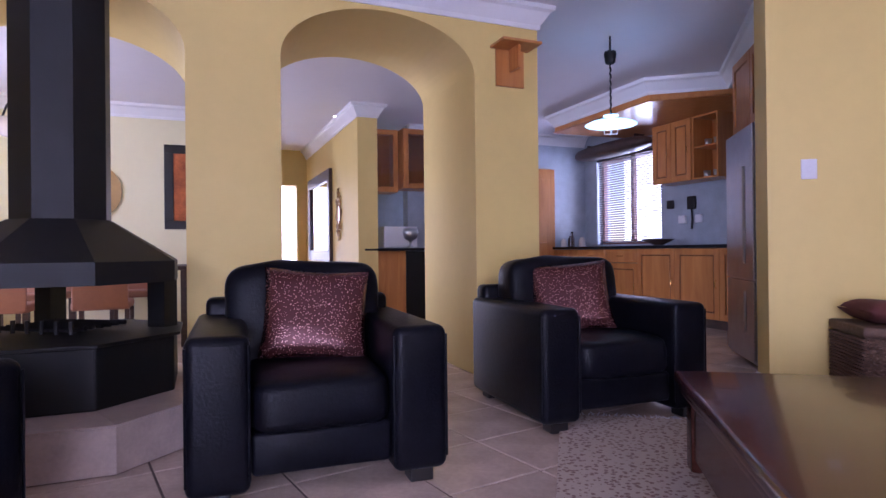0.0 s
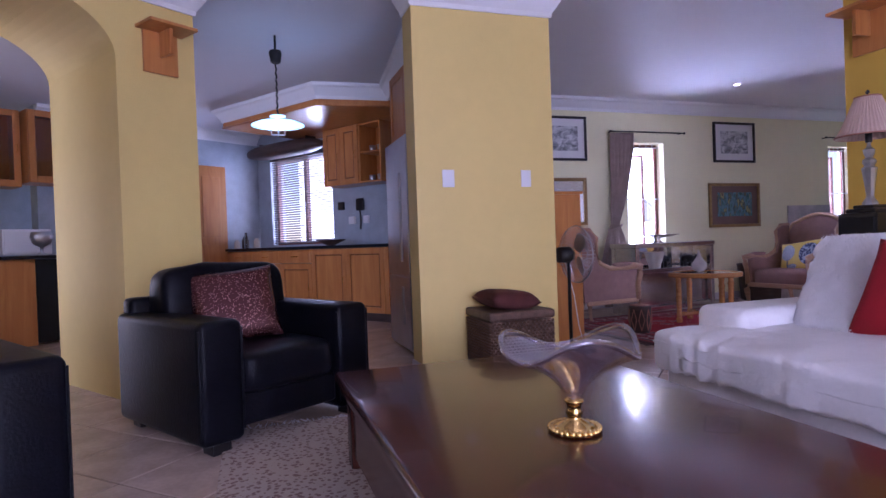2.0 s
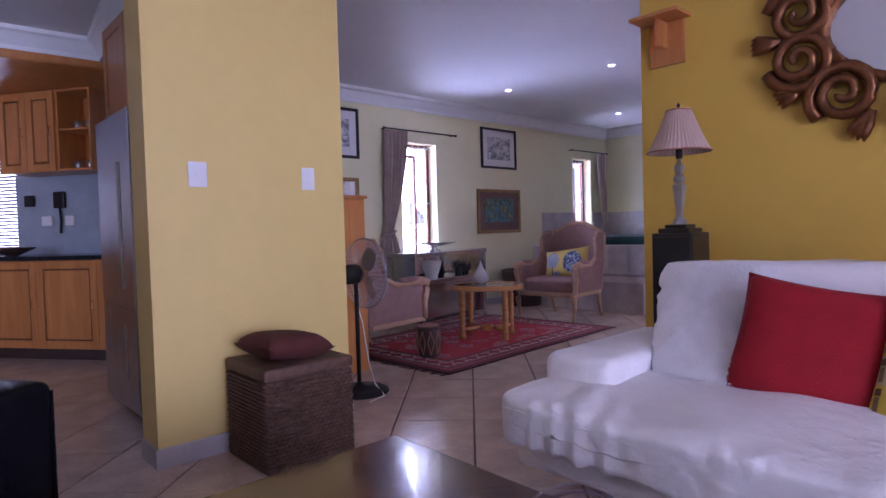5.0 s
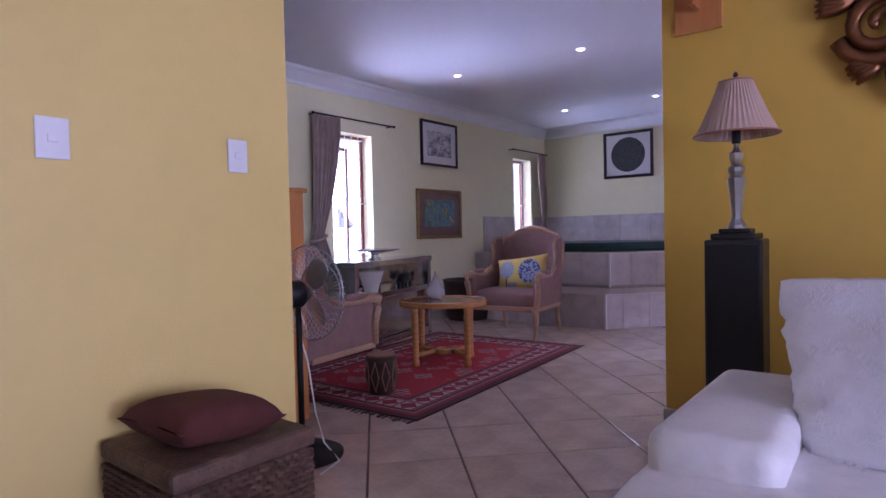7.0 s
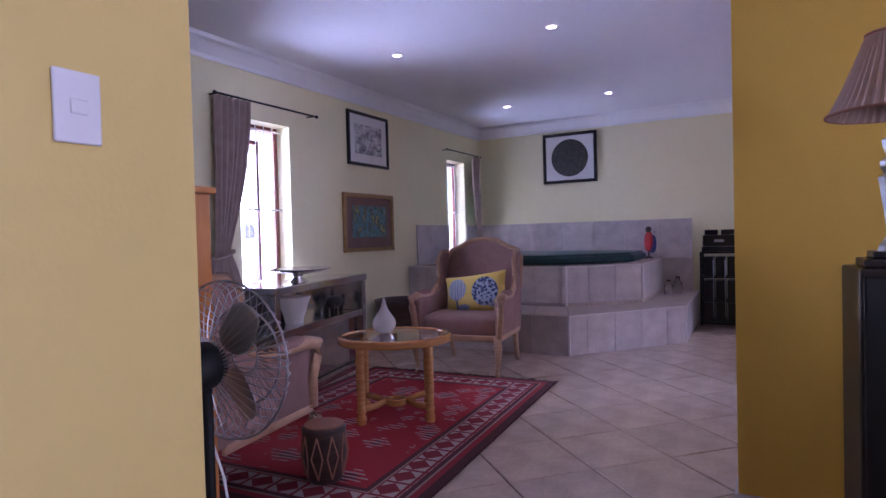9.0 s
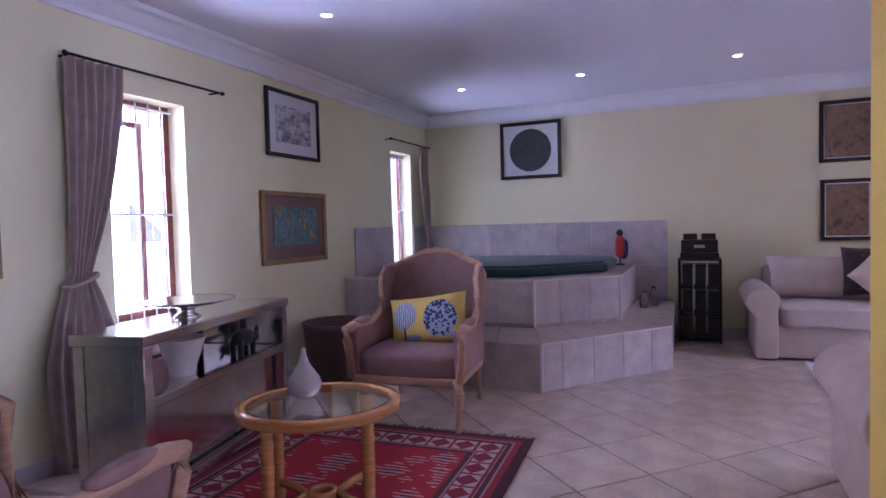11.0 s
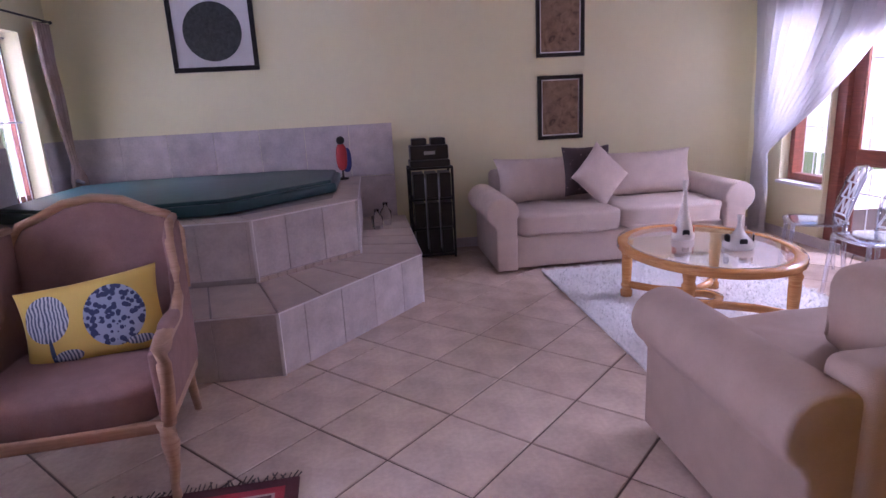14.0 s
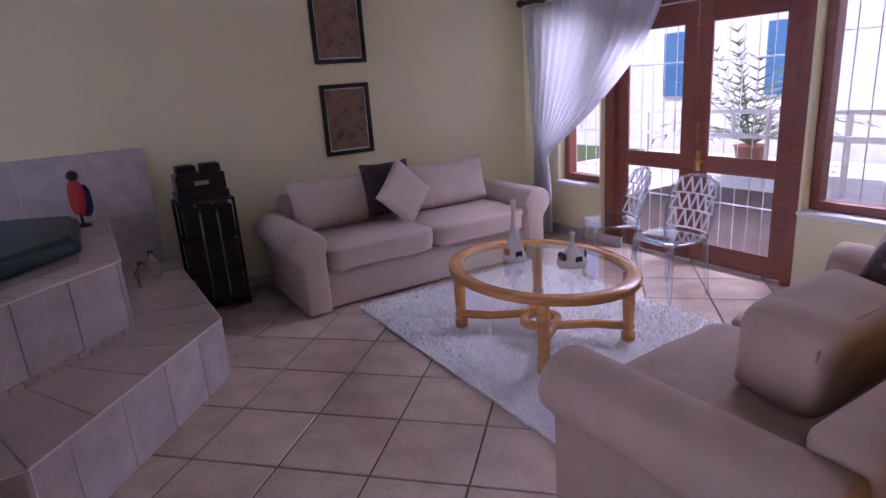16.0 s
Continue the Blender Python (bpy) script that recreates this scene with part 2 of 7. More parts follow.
def rug_material(hx, hy):
    """Red knotted rug: striped border with pale motifs, red field with dark and pale figures."""
    m, n, l, tc, sep = nodes_of("red_knotted_wool", 0.95)
    ax, ay = op(n, l, "ABSOLUTE", sep.outputs[0]), op(n, l, "ABSOLUTE", sep.outputs[1])
    edge = op(n, l, "MINIMUM", op(n, l, "SUBTRACT", hx, ax), op(n, l, "SUBTRACT", hy, ay))
    r = n.new("ShaderNodeValToRGB")
    r.color_ramp.interpolation = "CONSTANT"
    e = r.color_ramp.elements
    e[0].position, e[0].color = 0.0, (0.05, 0.012, 0.014, 1)
    e[1].position, e[1].color = 0.05, (0.30, 0.014, 0.024, 1)
    for p, c in ((0.085, (0.34, 0.24, 0.20)), (0.095, (0.06, 0.014, 0.02)), (0.12, (0.24, 0.012, 0.024)), (0.26, (0.34, 0.24, 0.20)), (0.272, (0.07, 0.014, 0.02)), (0.30, (0.40, 0.012, 0.022))):
        k = e.new(p)
        k.color = (*c, 1)
    l.new(op(n, l, "MULTIPLY", edge, 1.0), r.inputs["Fac"])
    # border motifs: a row of small pale diamonds
    fx = op(n, l, "ABSOLUTE", op(n, l, "SUBTRACT", op(n, l, "FRACT", op(n, l, "MULTIPLY", sep.outputs[0], 7.0)), 0.5))
    fy = op(n, l, "ABSOLUTE", op(n, l, "SUBTRACT", op(n, l, "FRACT", op(n, l, "MULTIPLY", sep.outputs[1], 7.0)), 0.5))
    dia = op(n, l, "ADD", fx, fy)
    cross = op(n, l, "MINIMUM", fx, fy)
    pale = op(n, l, "MULTIPLY", op(n, l, "LESS_THAN", dia, 0.56), op(n, l, "GREATER_THAN", cross, 0.06))
    band = op(n, l, "MULTIPLY", op(n, l, "GREATER_THAN", edge, 0.125), op(n, l, "LESS_THAN", edge, 0.255))
    col = mixc(n, l, op(n, l, "MULTIPLY", pale, band), r.outputs[0], (0.50, 0.40, 0.35))
    # field figures
    v = n.new("ShaderNodeTexVoronoi")
    v.distance, v.inputs["Scale"].default_value = "MANHATTAN", 5.5
    l.new(tc.outputs["Object"], v.inputs["Vector"])
    w = n.new("ShaderNodeTexWave")
    w.inputs["Scale"].default_value, w.inputs["Distortion"].default_value = 9.0, 3.0
    l.new(tc.outputs["Object"], w.inputs["Vector"])
    field = op(n, l, "GREATER_THAN", edge, 0.32)
    f1 = op(n, l, "MULTIPLY", op(n, l, "MULTIPLY", op(n, l, "LESS_THAN", v.outputs["Distance"], 0.33), op(n, l, "GREATER_THAN", w.outputs["Fac"], 0.62)), field)
    f2 = op(n, l, "MULTIPLY", op(n, l, "MULTIPLY", op(n, l, "LESS_THAN", v.outputs["Distance"], 0.60), op(n, l, "LESS_THAN", w.outputs["Fac"], 0.30)), field)
    col = mixc(n, l, f1, col, (0.03, 0.02, 0.045))
    col = mixc(n, l, f2, col, (0.48, 0.36, 0.32))
    d = n.new("ShaderNodeTexNoise")
    d.inputs["Scale"].default_value = 160
    l.new(tc.outputs["Object"], d.inputs["Vector"])
    col = mixc(n, l, op(n, l, "MULTIPLY", d.outputs["Fac"], 0.5), col, (0.10, 0.012, 0.018))
    l.new(col, n["Principled BSDF"].inputs["Base Color"])
    b = n.new("ShaderNodeBump")
    b.inputs["Strength"].default_value, b.inputs["Distance"].default_value = 0.5, 0.005
    l.new(d.outputs["Fac"], b.inputs["Height"])
    l.new(b.outputs[0], n["Principled BSDF"].inputs["Normal"])
    return m


def spotted(name, ground, spots, scale, cut, rough=0.8, kind="F1"):
    m, n, l, tc, sep = nodes_of(name, rough)
    v = n.new("ShaderNodeTexVoronoi")
    v.inputs["Scale"].default_value = scale
    l.new(tc.outputs["Object"], v.inputs["Vector"])
    t = n.new("ShaderNodeTexNoise")
    t.inputs["Scale"].default_value, t.inputs["Detail"].default_value = scale * 1.7, 5
    l.new(tc.outputs["Object"], t.inputs["Vector"])
    f = op(n, l, "LESS_THAN", op(n, l, "ADD", v.outputs["Distance"], op(n, l, "MULTIPLY", t.outputs["Fac"], 0.5)), cut)
    col = mixc(n, l, f, ground, spots)
    col = mixc(n, l, op(n, l, "MULTIPLY", t.outputs["Fac"], 0.35), col, tuple(x * 0.5 for x in ground))
    l.new(col, n["Principled BSDF"].inputs["Base Color"])
    b = n.new("ShaderNodeBump")
    b.inputs["Strength"].default_value, b.inputs["Distance"].default_value = 0.3, 0.004
    l.new(t.outputs["Fac"], b.inputs["Height"])
    l.new(b.outputs[0], n["Principled BSDF"].inputs["Normal"])
    return m


def flower_cushion_material():
    """Mustard cloth with a blue tulip and a blue protea printed on it."""
    m, n, l, tc, sep = nodes_of("mustard_printed_cloth", 0.8)
    x, y = sep.outputs[0], sep.outputs[2]

    def oval(cx, cy, rx, ry):
        dx = op(n, l, "DIVIDE", op(n, l, "SUBTRACT", x, cx), rx)
        dy = op(n, l, "DIVIDE", op(n, l, "SUBTRACT", y, cy), ry)
        return op(n, l, "LESS_THAN", op(n, l, "ADD", op(n, l, "MULTIPLY", dx, dx), op(n, l, "MULTIPLY", dy, dy)), 1.0)
    w = n.new("ShaderNodeTexWave")
    w.inputs["Scale"].default_value, w.inputs["Distortion"].default_value = 22, 5
    l.new(tc.outputs["Object"], w.inputs["Vector"])
    v = n.new("ShaderNodeTexVoronoi")
    v.inputs["Scale"].default_value = 45
    l.new(tc.outputs["Object"], v.inputs["Vector"])
    petals = mixc(n, l, w.outputs["Fac"], (0.03, 0.045, 0.10), (0.45, 0.47, 0.52))
    scales = mixc(n, l, op(n, l, "GREATER_THAN", v.outputs["Distance"], 0.5), (0.025, 0.035, 0.09), (0.25, 0.28, 0.36))
    col = mixc(n, l, oval(-0.145, 0.035, 0.085, 0.095), (0.52, 0.36, 0.07), petals)
    col = mixc(n, l, oval(0.105, -0.005, 0.115, 0.125), col, scales)
    col = mixc(n, l, oval(-0.145, -0.11, 0.009, 0.07), col, (0.03, 0.05, 0.10))
    col = mixc(n, l, oval(-0.09, -0.125, 0.055, 0.024), col, petals)
    col = mixc(n, l, oval(0.18, -0.125, 0.05, 0.018), col, petals)
    l.new(col, n["Principled BSDF"].inputs["Base Color"])
    return m


def picture_material(name, colors, scale=14, stretch=(1, 1, 1), detail=8):
    m, n, l, tc, sep = nodes_of(name, 0.6)
    mp = n.new("ShaderNodeMapping")
    mp.inputs["Scale"].default_value = stretch
    l.new(tc.outputs["Object"], mp.inputs["Vector"])
    t = n.new("ShaderNodeTexNoise")
    t.inputs["Scale"].default_value, t.inputs["Detail"].default_value, t.inputs["Distortion"].default_value = scale, detail, 0.8
    l.new(mp.outputs[0], t.inputs["Vector"])
    r = n.new("ShaderNodeValToRGB")
    e = r.color_ramp.elements
    step = 0.5 / (len(colors) - 1)
    e[0].position, e[0].color = 0.26, (*colors[0], 1)
    e[1].position, e[1].color = 0.76, (*colors[-1], 1)
    for i, c in enumerate(colors[1:-1], 1):
        k = e.new(0.26 + step * i)
        k.color = (*c, 1)
    l.new(t.outputs["Fac"], r.inputs["Fac"])
    l.new(r.outputs[0], n["Principled BSDF"].inputs["Base Color"])
    return m


# ---- mesh helpers ----


def box(bm, x0, x1, y0, y1, z0, z1, m=None):
    r = bmesh.ops.create_cube(bm, size=1.0)
    t = Matrix.LocRotScale(((x0 + x1) / 2, (y0 + y1) / 2, (z0 + z1) / 2), None, (x1 - x0, y1 - y0, z1 - z0))
    bmesh.ops.transform(bm, matrix=(m @ t) if m else t, verts=r["verts"])


def lathe(bm, profile, seg=32, m=None):
    """A solid turned about z from (radius, height) pairs."""
    rings = []
    for r, z in profile:
        rings.append([bm.verts.new((m or Matrix()) @ Vector((r * math.cos(2 * math.pi * i / seg), r * math.sin(2 * math.pi * i / seg), z))) for i in range(seg)])
    for a, b in zip(rings, rings[1:]):
        for i in range(seg):
            bm.faces.new((a[i], a[(i + 1) % seg], b[(i + 1) % seg], b[i]))
    bm.faces.new(rings[0][::-1])
    bm.faces.new(rings[-1])


def tube(bm, pts, r, seg=8, closed=False):
    """A round rod along points; r may be one radius or one for each point."""
    pts = [Vector(p) for p in pts]
    k = len(pts)
    rings = []
    up = Vector((0.123, 0.271, 0.955))
    for i, p in enumerate(pts):
        a = pts[(i - 1) % k] if closed or i else pts[i]
        b = pts[(i + 1) % k] if closed or i < k - 1 else pts[i]
        d = (b - a).normalized()
        s = d.cross(up).normalized()
        q = s.cross(d)
        rr = r[i] if isinstance(r, (list, tuple)) else r
        rings.append([bm.verts.new(p + (s * math.cos(2 * math.pi * j / seg) + q * math.sin(2 * math.pi * j / seg)) * rr) for j in range(seg)])
    for i in range(k if closed else k - 1):
        a, b = rings[i], rings[(i + 1) % k]
        for j in range(seg):
            bm.faces.new((a[j], a[(j + 1) % seg], b[(j + 1) % seg], b[j]))
    if not closed:
        bm.faces.new(rings[0][::-1])
        bm.faces.new(rings[-1])


def prism(bm, poly, z0, z1, m=None):
    m = m or Matrix()
    lo = [bm.verts.new(m @ Vector((x, y, z0))) for x, y in poly]
    hi = [bm.verts.new(m @ Vector((x, y, z1))) for x, y in poly]
    bm.faces.new(lo[::-1])
    bm.faces.new(hi)
    for i in range(len(poly)):
        j = (i + 1) % len(poly)
        bm.faces.new((lo[i], lo[j], hi[j], hi[i]))


def plump(bm, sx, sy, sz, m=None, e=0.45, seg=28, wrinkle=0.0, seed=0.0):
    """A stuffed block: a superellipsoid with a little unevenness."""
    r = bmesh.ops.create_uvsphere(bm, u_segments=seg, v_segments=seg // 2 + 4, radius=1.0)
    for v in r["verts"]:
        c = v.co.copy()
        c = Vector([math.copysign(abs(a) ** e, a) for a in c])
        c = Vector((c.x * sx / 2, c.y * sy / 2, c.z * sz / 2))
        if wrinkle:
            c += v.co.normalized() * noise.noise(c * 7 + Vector((seed, seed, 0))) * wrinkle
        v.co = (m @ c) if m else c


def leather_block(bm, sx, sy, sz, m, seed=0.0, power=9.0, fold=0.010, cuts=44):
    """A stuffed leather cushion: rounded block, gathered into folds along its front edge, slack on top."""
    r = bmesh.ops.create_cube(bm, size=2.0)
    bmesh.ops.subdivide_edges(bm, edges=bm.edges[:], cuts=cuts, use_grid_fill=True)
    for v in bm.verts:
        p = v.co.copy()
        k = (abs(p.x) ** power + abs(p.y) ** power + abs(p.z) ** power) ** (1 / power)
        q = p / k
        c = Vector((q.x * sx / 2, q.y * sy / 2, q.z * sz / 2))
        front = math.exp(-((c.y + sy / 2 - 0.10) / 0.20) ** 2)
        ends = 1 - 0.7 * math.exp(-((sx / 2 - abs(c.x)) / 0.16) ** 2)
        wob = noise.noise(Vector((c.x * 5 + seed, c.y * 4, 0.3)))
        ridge = 1 - abs(math.sin(c.x * 15 + 6.0 * wob + c.y * 6 + seed))
        d = fold * front * ends * (ridge ** 3 - 0.25) * (0.5 + noise.noise(Vector((c.x * 3.1 + seed, 1.7, 0))))
        d += 0.020 * noise.noise(Vector((c.x * 2.6 + seed, c.y * 2.6, 4.0))) + 0.006 * noise.noise(Vector((c.x * 9, c.y * 9 + seed, c.z * 9)))
        crown = 0.022 * (1 - q.x ** 2) * (1 - q.y ** 2) if q.z > 0.5 else 0.0
        c += Vector((0, -0.5, 1.0 if q.z > 0 else -0.4)).normalized() * d + Vector((0, 0, crown))
        v.co = m @ c


def pillow(bm, w, h, d, m=None, n=18, seed=0.0, pinch=0.07):
    """A scatter cushion standing in the xz plane: square outline with pinched sides, thick in the middle."""
    m = m or Matrix()
    sides = []
    for sgn in (1, -1):
        rows = []
        for i in range(n + 1):
            row = []
            for j in range(n + 1):
                a, b = 2 * i / n - 1, 2 * j / n - 1
                x = a * w / 2 * (1 - pinch * (1 - b * b) * abs(a) ** 3)
                z = b * h / 2 * (1 - pinch * (1 - a * a) * abs(b) ** 3)
                t = ((1 - a ** 4) * (1 - b ** 4)) ** 0.55 * d / 2
                t += noise.noise(Vector((x * 9 + seed, z * 9, sgn))) * 0.006
                row.append(bm.verts.new(m @ Vector((x, sgn * max(t, 0.001) * -1, z))))
            rows.append(row)
        sides.append(rows)
        for i in range(n):
            for j in range(n):
                f = (rows[i][j], rows[i + 1][j], rows[i + 1][j + 1], rows[i][j + 1])
                bm.faces.new(f if sgn > 0 else f[::-1])
    bmesh.ops.remove_doubles(bm, verts=bm.verts, dist=0.0025)


def part(name, bm, material, parent=None, smooth=False, bevel=0.0, seg=2, label="", mods=None):
    """Turns a bmesh into an object; with a parent it is a part of that thing."""
    bmesh.ops.recalc_face_normals(bm, faces=bm.faces)
    me = bpy.data.meshes.new(name)
    bm.to_mesh(me)
    bm.free()
    me.materials.append(material)
    if smooth:
        for p in me.polygons:
            p.use_smooth = True
    ob = new(name, me)
    if parent is not None:
        ob.parent = parent
    if bevel:
        b = ob.modifiers.new("bevel", "BEVEL")
        b.width, b.segments, b.limit_method, b.angle_limit = bevel, seg, "ANGLE", radians(40)
        b.harden_normals = False
        if seg > 2:
            for p in me.polygons:
                p.use_smooth = True
    if label:
        ob["label"] = label
    return ob


def thing(name, label, category, m, group="", kind=""):
    ob = new(name)
    ob.empty_display_size = 0.1
    ob.matrix_world = m
    return tagged(ob, label, category, group, kind)


def bm_box(*a):
    bm = bmesh.new()
    box(bm, *a)
    return bm


def bm_boxes(rows, m=None):
    bm = bmesh.new()
    for r in rows:
        box(bm, *r, m)
    return bm


def bm_lathe(profile, seg=32, m=None):
    bm = bmesh.new()
    lathe(bm, profile, seg, m)
    return bm


def bm_tube(pts, r, seg=8, closed=False):
    bm = bmesh.new()
    tube(bm, pts, r, seg, closed)
    return bm


def bm_tubes(rows, seg=8):
    bm = bmesh.new()
    for pts, r in rows:
        tube(bm, pts, r, seg)
    return bm


def wall(name, p0, p1, th, z1, material, holes=(), arches=(), label="", z0=0.0):
    """A wall whose seen face runs from p0 to p1, with its thickness to the left of that way. holes: (s0, s1, z0, z1); arches: (s0, s1, spring, apex)."""
    a, b = Vector(p0), Vector(p1)
    length = (b - a).length
    ang = math.degrees(math.atan2(b.y - a.y, b.x - a.x))
    bm = bmesh.new()
    cuts = sorted([(h[0], h[1], "hole", h) for h in holes] + [(h[0], h[1], "arch", h) for h in arches])
    s = 0.0
    for s0, s1, kind, h in cuts:
        if s0 > s + 1e-4:
            box(bm, s, s0, 0, th, z0, z1)
        if kind == "hole":
            if h[2] > z0:
                box(bm, s0, s1, 0, th, z0, h[2])
            if h[3] < z1:
                box(bm, s0, s1, 0, th, h[3], z1)
        else:
            n = 28
            poly = [(s0, z1)] + [(s0 + (s1 - s0) * (1 - math.cos(math.pi * i / n)) / 2, h[2] + (h[3] - h[2]) * math.sin(math.pi * i / n)) for i in range(n + 1)] + [(s1, z1)]
            for y, flip in ((0, False), (th, True)):
                vs = [bm.verts.new((x, y, z)) for x, z in poly]
                bm.faces.new(vs[::-1] if flip else vs)
            for (xa, za), (xb, zb) in zip(poly[1:-1], poly[2:-1]):
                bm.faces.new([bm.verts.new(c) for c in ((xa, 0, za), (xb, 0, zb), (xb, th, zb), (xa, th, za))])
        s = s1
    if s < length - 1e-4:
        box(bm, s, length, 0, th, z0, z1)
    ob = part(name, bm, material)
    ob.matrix_world = pose(a.x, a.y, 0, 0, 0, ang)
    return tagged(ob, label, "wall", kind="structure")


def run(name, pts, profile, material, label, category="trim"):
    """A moulding carried along a line of (x, y) points, its profile as (out, z), out to the right of the way."""
    bm = bmesh.new()
    pts = [Vector(p) for p in pts]
    rings = []
    for i, p in enumerate(pts):
        d0 = (pts[i] - pts[i - 1]).normalized() if i else (pts[1] - pts[0]).normalized()
        d1 = (pts[i + 1] - pts[i]).normalized() if i < len(pts) - 1 else d0
        n0, n1 = Vector((d0.y, -d0.x)), Vector((d1.y, -d1.x))
        nn = (n0 + n1).normalized()
        nn = nn / max(0.3, nn.dot(n0))
        rings.append([bm.verts.new((p.x + nn.x * o, p.y + nn.y * o, z)) for o, z in profile])
    k = len(profile)
    for a, b in zip(rings, rings[1:]):
        for j in range(k):
            bm.faces.new((a[j], a[(j + 1) % k], b[(j + 1) % k], b[j]))
    bm.faces.new(rings[0][::-1])
    bm.faces.new(rings[-1])
    return tagged(part(name, bm, material), label, category, kind="structure")

# ---- structure ----
CEIL = 2.60
U, V = Vector((0.822, 0.569)), Vector((-0.569, 0.822))
ARCH = Vector((-0.63, 4.14))


def uv(s, v):
    """A plan point in the frame of the slanted arch wall: s along it, v behind it."""
    p = ARCH + U * s + V * v
    return (p.x, p.y)


UANG = math.degrees(math.atan2(U.y, U.x))


def uvpose(s, v, z=0.0, turn=0.0):
    x, y = uv(s, v)
    return pose(x, y, z, 0, 0, UANG + turn)


wall("wall_north", (2.15, 6.55), (9.28, 6.55), 0.25, CEIL, M_CREAM, [(2.51, 3.07, 0.70, 2.07), (5.93, 6.43, 0.79, 2.08)], label="cream painted wall with two barred windows")
wall("wall_east", (9.03, 6.55), (9.03, 0.15), 0.25, CEIL, M_CREAM, label="cream painted wall behind the tub and sofa")
wall("wall_south", (9.28, 0.15), (4.05, 0.15), 0.22, CEIL, M_CREAM, [(0.74, 1.28, 0.53, 2.12), (1.30, 3.05, 0.0, 2.12), (3.07, 4.60, 0.56, 2.12)], label="cream painted wall with garden doors")
wall("wall_mirror", (3.85, 3.06), (3.85, -2.6), 0.2, CEIL, M_OCHRE, label="ochre yellow painted wall behind the white sofa")
wall("wall_pier", (1.14, 3.92), (2.15, 3.92), 0.22, CEIL, M_YELLOW, label="yellow painted pier with two light switches")
wall("wall_pier_return", (1.95, 4.14), (1.95, 6.8), -0.2, CEIL, M_CREAM, label="cream painted wall behind the yellow pier")
a0, a1 = uv(-5.4, 0), uv(0.505, 0)
wall("wall_arches", a0, a1, 1.0, CEIL, M_YELLOW, arches=[(2.03, 3.57, 2.02, 2.40), (4.10, 5.40, 2.06, 2.42)], label="thick yellow painted wall with two arches")
wall("wall_dining", uv(-7.0, 4.03), uv(-1.5, 4.03), 0.2, CEIL, M_CREAM, label="yellow painted dining room wall")
wall("wall_hall_left", uv(-1.5, 4.03), uv(-1.5, 6.6), 0.2, CEIL, M_YELLOW, label="yellow painted hallway wall")
wall("wall_hall_right", uv(-0.03, 6.6), uv(-0.03, 3.1), 0.24, CEIL, M_YELLOW, label="yellow painted hallway wall with mirrors")
wall("wall_hall_end", uv(-1.5, 6.6), uv(0.2, 6.6), 0.2, CEIL, M_YELLOW, [(0.35, 1.3, 0.0, 2.0)], label="yellow hallway end wall with bright doorway")
wall("wall_kitchen_window", uv(3.84, 4.0), uv(3.84, -0.6), 0.25, CEIL, M_KTILE, [(0.30, 1.64, 0.93, 2.2)], label="blue grey tiled kitchen wall with window")
wall("wall_kitchen_side", uv(0.9, 4.0), uv(4.09, 4.0), 0.2, CEIL, M_KTILE, label="blue grey tiled kitchen wall with door")
wall("wall_kitchen_bar", uv(0.21, 4.6), uv(1.1, 4.6), 0.2, CEIL, M_KTILE, label="blue grey tiled wall behind the bar")
wall("wall_back", (3.85, -2.6), (-6.2, -2.6), 0.2, CEIL, M_YELLOW, [(1.6, 4.9, 0.0, 2.3)], label="yellow living room wall with wide doors")
# its opening is unseen, added to let the dining fill in
wall("wall_west", (-6.2, -2.6), (-6.2, 6.2), 0.2, CEIL, M_YELLOW, [(4.4, 6.8, 0.6, 2.2)], label="yellow painted side wall")
ceiling = tagged(part("ceiling", bm_box(-9.5, 9.4, -2.9, 12.0, CEIL, CEIL + 0.12), M_CEIL), "white painted ceiling with recessed lamps", "ceiling", kind="structure")

# unseen eaves, added so that the northern sun stays out of the rooms
sun_block_eaves = tagged(part("sun_block_eaves", bm_boxes([(-9.5, 9.9, 6.85, 7.75, CEIL + 0.02, CEIL + 0.12), (9.4, 9.9, -0.1, 6.85, CEIL + 0.02, CEIL + 0.12)]), M_RENDERWALL), "white unseen eaves added to keep the sun off the windows", "eaves", kind="structure")

CORNICE = [(0, CEIL), (0, CEIL - 0.155), (0.012, CEIL - 0.155), (0.018, CEIL - 0.125), (0.045, CEIL - 0.085), (0.07, CEIL - 0.045), (0.095, CEIL - 0.03), (0.10, CEIL)]
run("trim_cornice_north", [(2.15, 4.14), (2.15, 6.55), (9.03, 6.55), (9.03, 0.15), (4.05, 0.15), (4.05, 3.06), (3.85, 3.06), (3.85, -2.6)], CORNICE, M_TRIM, "white moulded plaster cornice under the ceiling")
run("trim_cornice_pier", [(1.14, 4.14), (1.14, 3.92), (2.15, 3.92), (2.15, 4.14)][::-1], [(-o, z) for o, z in CORNICE], M_TRIM, "white moulded plaster cornice round the pier")
run("trim_cornice_arches", [uv(-5.4, 0), uv(0.505, 0), uv(0.505, 1.0)], CORNICE, M_TRIM, "white moulded plaster cornice over the arches")
run("trim_cornice_dining", [uv(-7.0, 4.03), uv(-1.5, 4.03), uv(-1.5, 6.6)], CORNICE, M_TRIM, "white moulded plaster cornice in the dining room")
run("trim_cornice_hall", [uv(-0.03, 6.6), uv(-0.03, 3.1), uv(0.21, 3.1), uv(0.21, 4.0)], CORNICE, M_TRIM, "white moulded plaster cornice in the hallway")
SOFFIT = [(-0.17, 7.93), (0.81, 6.50), (1.57, 6.46)]
